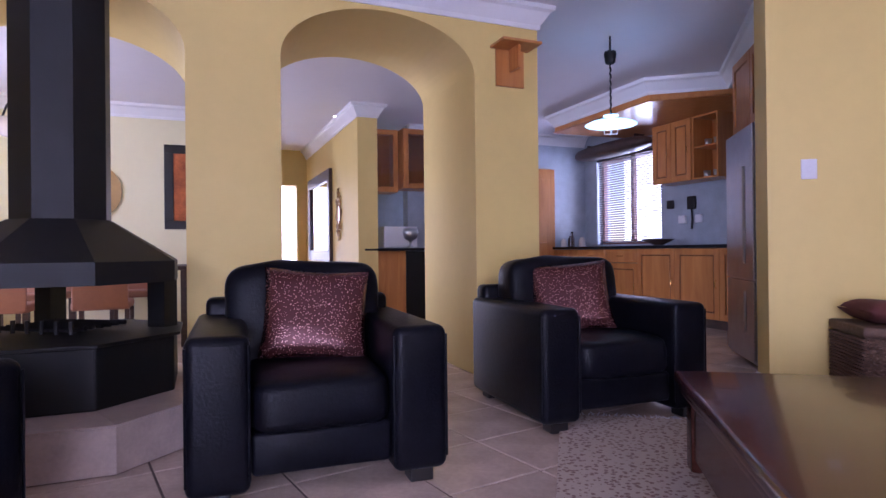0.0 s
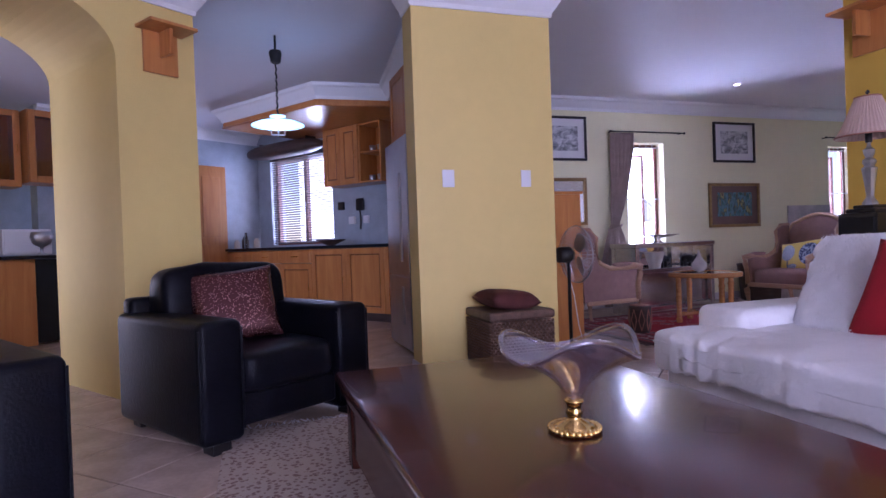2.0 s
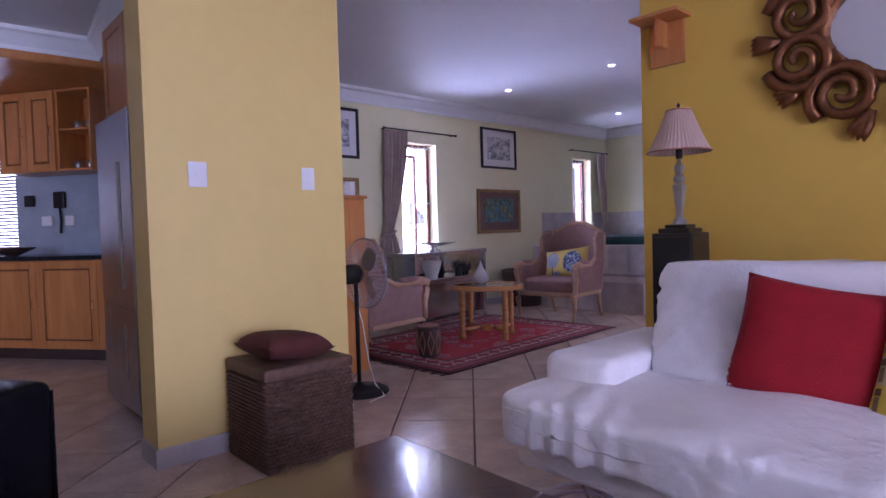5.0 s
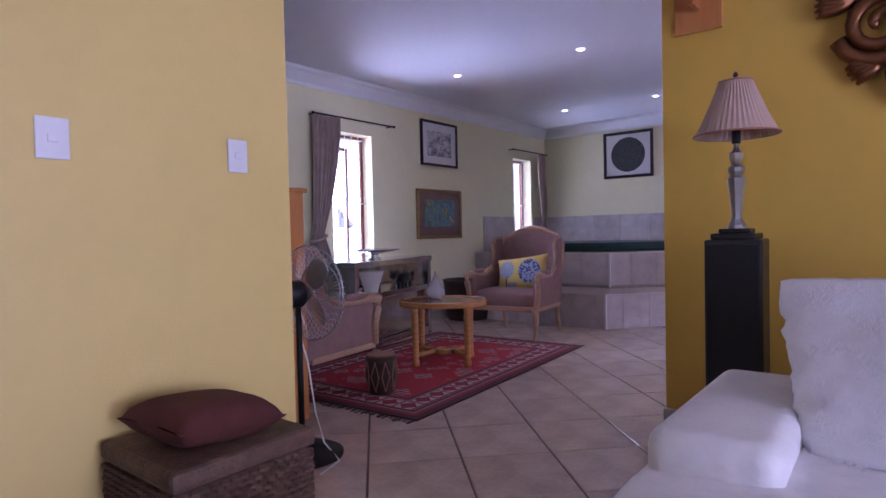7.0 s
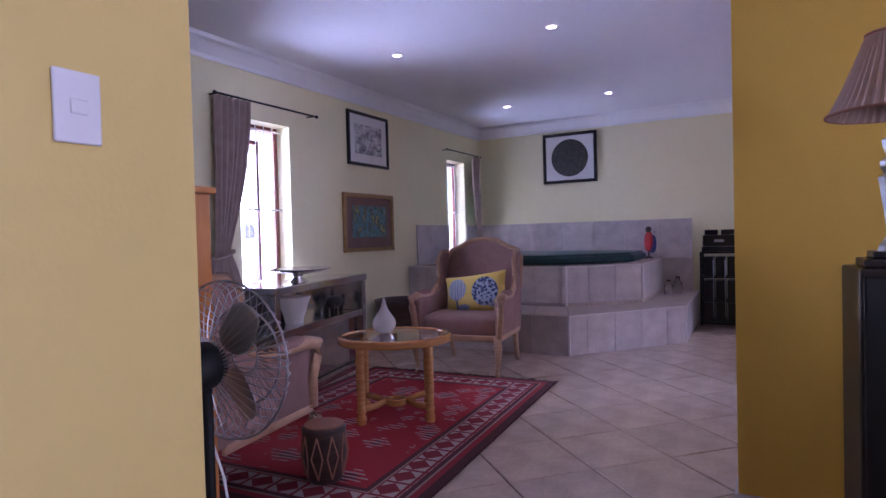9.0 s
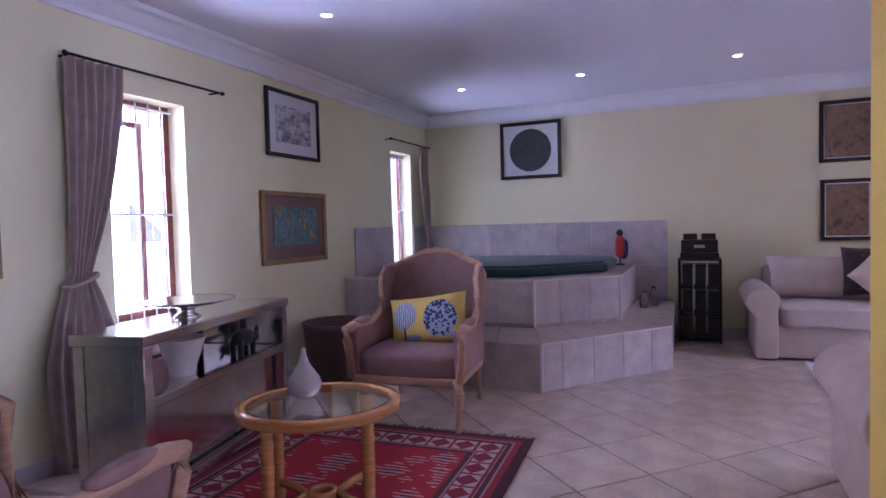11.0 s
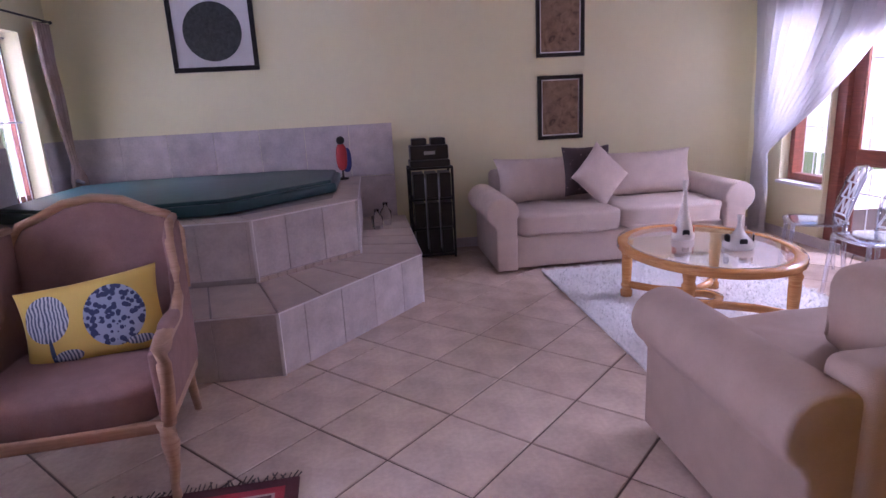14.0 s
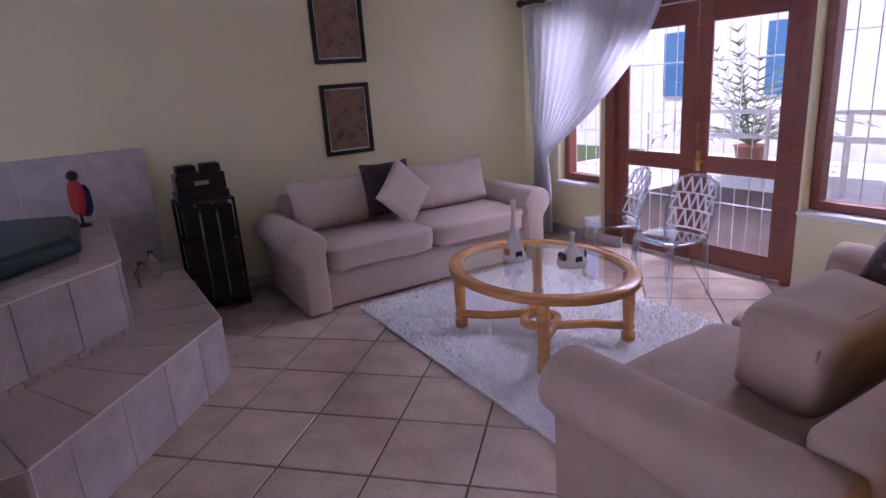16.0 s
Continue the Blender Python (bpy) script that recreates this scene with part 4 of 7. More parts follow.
bm = bmesh.new()
seg = 72
prof = [(0.016, 0.088), (0.022, 0.10), (0.040, 0.125), (0.066, 0.152), (0.10, 0.178), (0.14, 0.203), (0.172, 0.222), (0.186, 0.233), (0.183, 0.236), (0.169, 0.226), (0.136, 0.207), (0.096, 0.182), (0.062, 0.157), (0.034, 0.130), (0.012, 0.110)]
rings = [[bm.verts.new(wavy(r, z, 2 * math.pi * k / seg)) for k in range(seg)] for r, z in prof]
for a, b in zip(rings, rings[1:]):
    for k in range(seg):
        bm.faces.new((a[k], a[(k + 1) % seg], b[(k + 1) % seg], b[k]))
bm.faces.new(rings[0][::-1])
bm.faces.new(rings[-1])
part("bowl", bm, M_CRYSTAL, v, smooth=True)
part("lip", bm_tube([wavy(0.187, 0.236, 2 * math.pi * k / seg) for k in range(seg)], 0.0085, 10, True), M_RIMGLASS, v, smooth=True)

# patterned rug in front of the armchairs
M_PALERUG = spotted("beige_patterned_wool", (0.52, 0.42, 0.34), (0.25, 0.15, 0.12), 42, 0.62, 0.95)
r = thing("patterned_rug", "beige patterned wool rug with a fringe", "rug", pose(0.87, 2.45, 0))
part("pile", bm_box(-0.93, 0.93, -1.6, 0.80, 0.002, 0.012), M_PALERUG, r, bevel=0.004)
random.seed(4)
part("fringe", bm_tubes([([(x, 0.80, 0.008), (x + random.uniform(-0.03, 0.03), 0.80 + random.uniform(0.05, 0.09), 0.004)], 0.003) for x in np.arange(-0.92, 0.93, 0.016)], 4), M_FUR, r)

# ---- white leather sofa ----
s = thing("white_sofa", "low white leather sofa with deep seat cushions", "sofa", pose(1.86, 2.60, 0, 0, 0, -90))
# local: x along the sofa (+x is -y in the room), y towards the wall
L = 3.0
part("base", bm_box(0.06, L - 0.06, 0.09, 1.25, 0.17, 0.30), M_WLEATHER, s, bevel=0.03, seg=3)
part("arm", bm_box(0.02, 0.32, 0.30, 1.10, 0.30, 0.545), M_WLEATHER, s, bevel=0.05, seg=4)
part("arm", bm_box(L - 0.32, L - 0.02, 0.30, 1.05, 0.30, 0.52), M_WLEATHER, s, bevel=0.05, seg=4)
for a, b, sd in ((0.0, 1.36, 1.0), (1.37, L - 0.02, 7.0)):
    bm = bmesh.new()
    leather_block(bm, b - a, 1.02, 0.19, pose((a + b) / 2, 0.51, 0.352), sd, 9.0, 0.028, 60)
    part("seat_cushion", bm, M_WLEATHER, s, smooth=True)
    part("seam", bm_tubes([([(a + 0.07 + (b - a - 0.14) * i / 30, 0.012 + 0.006 * math.sin(i * 1.3 + sd), 0.395 + 0.006 * math.sin(i * 0.9)) for i in range(31)], 0.004)], 6), M_WLEATHER, s, smooth=True)
for a, b, sd in ((0.28, 1.42, 3.0), (1.43, L - 0.30, 9.0)):
    bm = bmesh.new()
    leather_block(bm, b - a, 0.30, 0.56, pose((a + b) / 2, 1.02, 0.575, -10), sd, 7.0, 0.008, 36)
    part("back_cushion", bm, M_WLEATHER, s, smooth=True)
part("back", bm_box(0.30, L - 0.30, 1.08, 1.32, 0.22, 0.78), M_WLEATHER, s, bevel=0.05, seg=4)
for x in (0.35, 1.5, L - 0.35):
    for y in (0.3, 1.15):
        part("foot", bm_box(x - 0.03, x + 0.03, y - 0.03, y + 0.03, 0, 0.175), M_STEEL, s)
SOFA = pose(1.86, 2.60, 0, 0, 0, -90)
# fur throw
f = thing("fur_throw", "shaggy white fur throw hung over the sofa back", "throw", SOFA)
bm = bmesh.new()
rows = []
random.seed(9)
for i in range(30):
    k = i / 29
    y, z = (0.60 + 0.32 * k, 0.455 + 0.40 * k) if k < 0.9 else (0.888 + (k - 0.9) * 2.4, 0.85)
    row = []
    for j in range(26):
        g = j / 25
        x = 0.22 + 0.44 * g + 0.18 * (1 - k) * 0.6
        bulge = 0.035 * math.sin(math.pi * g) ** 0.5 + 0.012 * noise.noise(Vector((x * 12, k * 9, 0)))
        row.append(bm.verts.new((x + 0.02 * noise.noise(Vector((g * 9, k * 14, 3))), y - bulge - 0.03, z + bulge * 0.4)))
    rows.append(row)
for i in range(29):
    for j in range(25):
        bm.faces.new((rows[i][j], rows[i][j + 1], rows[i + 1][j + 1], rows[i + 1][j]))
ob = part("hide", bm, M_FUR, f, smooth=True)
md = ob.modifiers.new("solid", "SOLIDIFY")
md.thickness = 0.03
bm = bmesh.new()
for q in range(2600):
    i, g = random.random(), 0.12 + 0.88 * random.random()
    k = i
    y, z = (0.60 + 0.32 * k, 0.455 + 0.40 * k)
    x = 0.21 + 0.46 * g + 0.18 * (1 - k) * 0.6
    bulge = 0.035 * math.sin(math.pi * g) ** 0.5
    p = Vector((x, y - bulge - 0.045, z + bulge * 0.4))
    ln = 0.35 + 0.75 * max(0.0, g - 0.35)
    d = Vector((random.uniform(-0.02, 0.02) + max(0.0, g - 0.4) * 0.07, -0.012, -0.03 + random.uniform(-0.012, 0.012))) * ln
    a = bm.verts.new(p)
    b = bm.verts.new(p + Vector((0.005, 0, 0.002)))
    c = bm.verts.new(p + d)
    bm.faces.new((a, b, c))
tagged(part("hair", bm, M_FUR, f), kind="stuff")
scatter("cushion", "bright red ribbed cushion on the white sofa", SOFA @ pose(0.85, 0.65, 0.60, -22, 8, 4), 0.48, 0.46, 0.15, M_RED, seed=2)

# yellow printed cushion: rows of little plain upright shapes on yellow and grey bands
m, n, l, tc, sep = nodes_of("yellow_banded_print", 0.8)
band = op(n, l, "FRACT", op(n, l, "MULTIPLY", sep.outputs[2], 11.0))
fx = op(n, l, "ABSOLUTE", op(n, l, "SUBTRACT", op(n, l, "FRACT", op(n, l, "MULTIPLY", sep.outputs[0], 21.0)), 0.5))
col = mixc(n, l, op(n, l, "GREATER_THAN", op(n, l, "FRACT", op(n, l, "MULTIPLY", sep.outputs[2], 5.5)), 0.5), (0.62, 0.46, 0.04), (0.50, 0.44, 0.25))
body = op(n, l, "MULTIPLY", op(n, l, "LESS_THAN", fx, 0.17), op(n, l, "MULTIPLY", op(n, l, "GREATER_THAN", band, 0.12), op(n, l, "LESS_THAN", band, 0.62)))
head = op(n, l, "MULTIPLY", op(n, l, "LESS_THAN", fx, 0.22), op(n, l, "MULTIPLY", op(n, l, "GREATER_THAN", band, 0.66), op(n, l, "LESS_THAN", band, 0.90)))
col = mixc(n, l, body, col, (0.20, 0.14, 0.07))
col = mixc(n, l, head, col, (0.10, 0.07, 0.04))
l.new(col, n["Principled BSDF"].inputs["Base Color"])
scatter("cushion", "yellow cushion printed with rows of small shapes", SOFA @ pose(1.27, 0.62, 0.59, -24, 4, -4), 0.50, 0.44, 0.15, m, seed=5)


def roll_sofa(name, label, m, L, cloth, boxed=False, dpt=0.95):
    """Roll-arm cloth sofa facing -y, its front at y = 0, x from 0 to L."""
    c = thing(name, label, "sofa", m, "beige sofas")
    part("base", bm_box(0.13, L - 0.13, 0.05, dpt - 0.05, 0.025, 0.30), cloth, c, bevel=0.02, seg=3)
    for x, sx in ((0.15, -1), (L - 0.15, 1)):
        bm = bmesh.new()
        n = 24
        poly = [(sx * -0.10 + x, 0.02), (sx * -0.10 + x, 0.46)]
        poly += [(x + sx * 0.015 + 0.135 * math.cos(a) * -sx, 0.505 + 0.125 * math.sin(a)) for a in np.linspace(-0.25, math.pi + 0.9, n)]
        poly += [(x + sx * 0.075, 0.37), (x + sx * 0.075, 0.02)]
        prism(bm, poly, 0.0, dpt - 0.02, Matrix(((1, 0, 0, 0), (0, 0, 1, 0), (0, 1, 0, 0), (0, 0, 0, 1))))
        part("arm", bm, cloth, c, bevel=0.018, seg=3)
    w = (L - 0.5) / 2
    for k in range(2):
        mid = 0.25 + w * (k + 0.5)
        bw, bmid, by = (0.62, 0.46 + 0.84 * k, 0.72 - 0.21 * k) if boxed else (w, mid, 0.66)
        bm = bmesh.new()
        plump(bm, w - 0.006, 0.74, 0.20, pose(mid, 0.36, 0.385), 0.28, 56, 0.022, 3.0 + k)
        part("seat_cushion", bm, cloth, c, smooth=True)
        part("piping", bm_tubes([([(mid - w / 2 + 0.05 + (w - 0.1) * i / 14, 0.0 + 0.004 * math.sin(i), z + 0.004 * math.sin(i * 1.7)) for i in range(15)], 0.005) for z in (0.325, 0.445)], 6), cloth, c, smooth=True)
        bm = bmesh.new()
        if boxed:
            lean = pose(bmid, by, 0.62, -8)
            plump(bm, bw - 0.02, 0.31, 0.33, lean, 0.30, 48, 0.020, 8.0 + k)
            hx, hz = (bw - 0.02) / 2 - 0.012, 0.33 / 2 - 0.012
            edge = [(-hx, -hz + 0.05), (-hx, hz - 0.05), (-hx + 0.05, hz), (hx - 0.05, hz), (hx, hz - 0.05), (hx, -hz + 0.05), (hx - 0.05, -hz), (-hx + 0.05, -hz)]
            part("piping", bm_tubes([([lean @ Vector((x, y, z)) for x, z in edge + edge[:1]], 0.007) for y in (-0.105, 0.105)], 6), cloth, c, smooth=True)
        else:
            pillow(bm, bw + 0.08, 0.43, 0.30, pose(bmid, by, 0.665, -14, 0, 0), seed=4.0 + 3 * k, pinch=0.10)
        part("back_cushion", bm, cloth, c, smooth=True)
    part("back", bm_box(0.2, L - 0.2, dpt - 0.18, dpt, 0.04, 0.68 if boxed else 0.76), cloth, c, bevel=0.05, seg=4)
    return c


# sofa against the far wall, and the one that faces it
MB = pose(7.98, 3.06, 0, 0, 0, -90)
roll_sofa("beige_sofa", "beige cloth roll-arm two-seat sofa by the far wall", MB, 2.30, M_BEIGE)
M_DARKPRINT = spotted("dark_brown_leaf_print", (0.06, 0.035, 0.035), (0.20, 0.13, 0.12), 22, 0.45)
scatter("cushion", "dark brown leaf printed cushion on the sofa", MB @ pose(1.02, 0.52, 0.74, -14, 0, 0), 0.44, 0.44, 0.13, M_DARKPRINT, "sofa cushions", 1)
scatter("cushion", "plain beige cushion standing on its corner", MB @ pose(1.08, 0.36, 0.71, -20, 45, 0), 0.42, 0.42, 0.13, M_BEIGE, "sofa cushions", 6)
MC = pose(5.60, 0.80, 0, 0, 0, 90)
roll_sofa("beige_sofa", "beige cloth roll-arm sofa, coloured darker for shade, with loose cushions", MC, 2.14, M_BEIGE_SHADED, True)
scatter("cushion", "beige piped cushion propped on its corner", MC @ pose(0.46, 0.40, 0.72, -24, 30, 10), 0.54, 0.54, 0.18, M_BEIGE_SHADED, "sofa cushions", 11)
scatter("cushion", "dark brown leaf printed cushion behind beige ones", MC @ pose(0.74, 0.46, 0.71, -22, 8, 6), 0.44, 0.44, 0.15, M_DARKPRINT, "sofa cushions", 12)


# ---- wing chairs ----
def wing_chair(m):
    """Carved wing chair facing -y, front legs at y = 0."""
    c = thing("wing_chair", "mauve velvet wing chair with pale carved wood frame", "armchair", m, "wing chairs")
    bm = bmesh.new()
    plump(bm, 0.68, 0.62, 0.19, pose(0, 0.31, 0.375), 0.38, 40, 0.006)
    part("seat", bm, M_PLUSH, c, smooth=True)
    part("seat_rail", bm_boxes([(-0.34, 0.34, -0.01, 0.02, 0.27, 0.32), (-0.355, -0.33, 0.0, 0.60, 0.27, 0.32), (0.33, 0.355, 0.0, 0.60, 0.27, 0.32)]), M_OAK, c, bevel=0.010, seg=3)
    # back shell with arched top
    out = [(-0.31, 0.30), (-0.34, 0.62), (-0.345, 0.88), (-0.30, 0.955), (-0.22, 0.985), (-0.12, 1.035), (0, 1.055), (0.12, 1.035), (0.22, 0.985), (0.30, 0.955), (0.345, 0.88), (0.34, 0.62), (0.31, 0.30)]
    bm = bmesh.new()
    mt = Matrix.Translation((0, 0.60, 0)) @ Matrix(((1, 0, 0, 0), (0, 0.0, 1, 0), (0, 1, 0, 0), (0, 0, 0, 1)))
    sh = Matrix(((1, 0, 0, 0), (0, 1, 0.16, -0.05), (0, 0, 1, 0), (0, 0, 0, 1)))
    prism(bm, out, 0.0, 0.085, sh @ mt)
    part("back", bm, M_PLUSH, c, bevel=0.03, seg=3)
    part("back_rail", bm_tube([sh @ Vector((x, 0.615, z + 0.012)) for x, z in out[1:-1]], 0.021, 8), M_OAK, c, smooth=True)
    for sx in (-1, 1):
        # wing and arm panel
        prof = [(0.02, 0.30), (0.0, 0.58), (0.09, 0.60), (0.30, 0.585), (0.46, 0.64), (0.50, 0.78), (0.48, 0.90), (0.56, 0.95), (0.68, 0.95), (0.64, 0.30)]
        bm = bmesh.new()
        prism(bm, prof, -0.02, 0.02, Matrix(((0, 0, 1, sx * 0.335), (1, 0, 0, 0), (0, 1, 0, 0), (0, 0, 0, 1))))
        part("side_panel", bm, M_PLUSH, c, bevel=0.012, seg=3)
        part("arm_frame", bm_tube([(sx * 0.35, 0.0, 0.30), (sx * 0.365, 0.012, 0.44), (sx * 0.372, -0.015, 0.54), (sx * 0.372, -0.02, 0.60), (sx * 0.365, 0.06, 0.615), (sx * 0.36, 0.20, 0.605), (sx * 0.355, 0.34, 0.60), (sx * 0.35, 0.45, 0.655), (sx * 0.347, 0.49, 0.76), (sx * 0.345, 0.475, 0.88), (sx * 0.34, 0.55, 0.955), (sx * 0.33, 0.68, 0.96)], [0.028, 0.026, 0.028, 0.034, 0.034, 0.028, 0.024, 0.022, 0.02, 0.02, 0.02, 0.02], 8), M_OAK, c, smooth=True)
        bm = bmesh.new()
        plump(bm, 0.06, 0.24, 0.05, pose(sx * 0.362, 0.19, 0.632), 0.7, 16)
        part("arm_pad", bm, M_PLUSH, c, smooth=True)
        part("leg", bm_tube([(sx * 0.335, 0.01, 0.31), (sx * 0.35, -0.02, 0.24), (sx * 0.345, -0.005, 0.13), (sx * 0.335, -0.005, 0.05), (sx * 0.345, -0.03, 0.0)], [0.036, 0.034, 0.022, 0.016, 0.02], 8), M_OAK, c, smooth=True)
        part("leg", bm_tube([(sx * 0.30, 0.62, 0.31), (sx * 0.30, 0.65, 0.15), (sx * 0.30, 0.70, 0.0)], [0.026, 0.022, 0.018], 8), M_OAK, c, smooth=True)
    return c


WM = pose(5.46, 5.10, 0, 0, 0, -84)
wing_chair(WM)
wing_chair(pose(3.48, 5.22, 0, 0, 0, 98))
cu = scatter("cushion", "mustard cushion printed with blue flowers on the wing chair", WM @ pose(0.02, 0.43, 0.60, -20, -8, 0), 0.56, 0.35, 0.15, flower_cushion_material(), seed=3)

# red rug
r = thing("red_rug", "red and dark blue knotted wool rug with fringe", "rug", pose(4.28, 5.02, 0, 0, 0, 3.4))
part("pile", bm_box(-1.19, 1.19, -0.78, 0.78, 0.002, 0.013), rug_material(1.19, 0.78), r, bevel=0.004)
part("fringe", bm_tubes([([(sx * 1.19, y, 0.008), (sx * (1.19 + random.uniform(0.03, 0.06)), y + random.uniform(-0.02, 0.02), 0.004)], 0.003) for sx in (-1, 1) for y in np.arange(-0.77, 0.78, 0.016)], 4), M_DARKWOOD, r)


# ---- tables ----
def ring_top(rx, ry, z0, z1, inner, seg=56):
    bm = bmesh.new()
    prof = [(inner, z0), (inner, z1 - 0.006), (inner + 0.01, z1), (0.985, z1), (1.0, z1 - 0.012), (0.985, z0 + 0.018), (1.0, z0 + 0.008), (0.98, z0)]
    rings = [[bm.verts.new((rx * k * math.cos(2 * math.pi * i / seg), ry * k * math.sin(2 * math.pi * i / seg), z)) for i in range(seg)] for k, z in prof]
    for a, b in zip(rings, rings[1:] + rings[:1]):
        for i in range(seg):
            bm.faces.new((a[i], a[(i + 1) % seg], b[(i + 1) % seg], b[i]))
    return bm


def oval_glass(rx, ry, z0, z1, seg=56):
    bm = bmesh.new()
    prism(bm, [(rx * math.cos(2 * math.pi * i / seg), ry * math.sin(2 * math.pi * i / seg)) for i in range(seg)], z0, z1)
    return bm


def glass_table(name, label, m, rx, ry, h, lx, ly, leg):
    t = thing(name, label, "table", m)
    part("rim", ring_top(rx, ry, h - 0.045, h, 0.86), M_HONEY, t, smooth=True)
    g = part("glass_top", oval_glass(rx * 0.86, ry * 0.86, h - 0.012, h - 0.004), M_GLASS, t)
    g.visible_shadow = False
    for sx in (-1, 1):
        for sy in (-1, 1):
            part("leg", bm_lathe([(leg * 1.1, 0), (leg * 1.15, 0.04), (leg * 0.8, 0.055), (leg * 1.1, 0.08), (leg * 0.85, 0.10), (leg, h * 0.55), (leg * 0.95, h - 0.15), (leg * 1.15, h - 0.12), (leg * 0.85, h - 0.10), (leg * 1.1, h - 0.045)], 16, pose(sx * lx, sy * ly, 0)), M_HONEY, t, smooth=True)
        part("stretcher", bm_tube([(sx * lx, -ly, 0.085), (sx * lx * 0.62, -ly * 0.6, 0.085), (sx * lx * 0.32, 0, 0.085), (sx * lx * 0.62, ly * 0.6, 0.085), (sx * lx, ly, 0.085)], leg * 0.75, 8), M_HONEY, t, smooth=True)
    part("hub", ring_top(lx * 0.32, lx * 0.32, 0.065, 0.105, 0.6, 24), M_HONEY, t, smooth=True)
    return t


glass_table("side_table", "oval honey wood side table with glass top", pose(4.37, 4.95, 0.012, 0, 0, -58), 0.35, 0.295, 0.495, 0.20, 0.165, 0.027)
glass_table("oval_coffee_table", "oval honey wood coffee table with glass top", pose(6.76, 1.93, 0.024), 0.64, 0.50, 0.44, 0.40, 0.32, 0.036)

# white shaggy rug
r = thing("shaggy_rug", "thick white shaggy rug under the coffee table", "rug", pose(6.75, 1.80, 0))
part("backing", bm_box(-1.2, 1.2, -0.78, 0.82, 0.002, 0.014), M_SHAG, r)
bm = bmesh.new()
random.seed(11)
for q in range(24000):
    x, y = random.uniform(-1.21, 1.21), random.uniform(-0.79, 0.83)
    a = random.uniform(0, 6.283)
    ln = random.uniform(0.02, 0.045)
    p = Vector((x, y, 0.013))
    d = Vector((math.cos(a) * ln, math.sin(a) * ln, random.uniform(0.008, 0.03)))
    w = Vector((-math.sin(a), math.cos(a), 0)) * 0.004
    bm.faces.new((bm.verts.new(p - w), bm.verts.new(p + w), bm.verts.new(p + d)))
tagged(part("shag", bm, M_SHAG, r), kind="stuff")


# ---- pictures ----
def framed(name, label, m, w, h, fw, fd, frame_mat, content, mount=0.0, disc=None, group="pictures on the wall"):
    """A framed picture: m puts its middle on the wall, x along it, z up, -y out of the wall."""
    p = thing(name, label, "picture", m, group)
    a, b = w / 2, h / 2
    part("frame", bm_boxes([(-a, a, -fd, -0.001, b - fw, b), (-a, a, -fd, -0.001, -b, -b + fw), (-a, -a + fw, -fd, -0.001, -b + fw, b - fw), (a - fw, a, -fd, -0.001, -b + fw, b - fw)]), frame_mat, p, bevel=0.005, seg=2)
    part("mount", bm_box(-a + fw, a - fw, -fd * 0.45, -0.001, -b + fw, b - fw), M_PAPER if mount else content, p)
    if mount:
        k = fw + mount
        part("print", bm_box(-a + k, a - k, -fd * 0.55, -fd * 0.451, -b + k, b - k), content, p)
    if disc:
        bm = bmesh.new()
        lathe(bm, [(disc, 0.0), (disc, 0.004)], 48, Matrix.Translation((0, -fd * 0.56, 0)) @ pose(0, 0, 0, 90))
        part("disc", bm, content, p)
    return p


M_ETCH = picture_material("ink_landscape_print", [(0.10, 0.10, 0.11), (0.30, 0.30, 0.32), (0.62, 0.61, 0.62), (0.68, 0.67, 0.68)], 11, (1, 1, 1.6))
M_COLOURS = picture_material("colourful_painting", [(0.02, 0.04, 0.04), (0.05, 0.16, 0.13), (0.16, 0.30, 0.36), (0.05, 0.07, 0.05), (0.45, 0.42, 0.18), (0.10, 0.05, 0.05)], 15, (1.7, 1, 0.6))
M_OLDPRINT = picture_material("brown_papyrus_print", [(0.07, 0.035, 0.02), (0.20, 0.12, 0.07), (0.26, 0.16, 0.10), (0.30, 0.20, 0.13)], 16)
M_MOON = picture_material("dark_engraved_disc", [(0.015, 0.018, 0.016), (0.04, 0.045, 0.04), (0.07, 0.075, 0.07)], 30)
M_BROWNMAT = mat("brown_mount", (0.20, 0.12, 0.10), 0.8)
framed("picture", "black framed ink landscape with white mount", pose(6.36, 6.548, 2.10), 0.70, 0.54, 0.03, 0.03, M_BLACKF, M_ETCH, 0.09)
framed("picture", "black framed ink landscape with white mount", pose(3.72, 6.548, 2.10), 0.70, 0.54, 0.03, 0.03, M_BLACKF, M_ETCH, 0.09)
p = framed("picture", "gilt framed colourful painting of figures in a garden", pose(6.34, 6.548, 1.255), 0.86, 0.59, 0.04, 0.03, M_GILT, M_BROWNMAT)
part("canvas", bm_box(-0.29, 0.29, -0.02, -0.014, -0.15, 0.17), M_COLOURS, p)
framed("wall_mirror", "gilt framed small wall mirror", pose(3.72, 6.548, 1.33), 0.66, 0.58, 0.04, 0.03, M_GILT, M_ANTMIR)
EAST = -90
framed("picture", "black framed print of a dark disc", pose(9.028, 5.21, 2.085, 0, 0, EAST), 0.72, 0.66, 0.04, 0.03, M_BLACKF, M_PAPER).location.z
p = [o for o in bpy.data.objects if o.name.startswith("picture")][-1]
bm = bmesh.new()
lathe(bm, [(0.245, 0.0), (0.245, 0.004)], 56, pose(9.012, 5.21, 2.085, 0, -90, 0))
part("print", bm, M_MOON, None)
d = bpy.data.objects["print"] if "print" in bpy.data.objects else None
for o in bpy.data.objects:
    if o.name.startswith("print") and o.parent is None:
        o.parent = p
        o.matrix_parent_inverse = p.matrix_world.inverted()
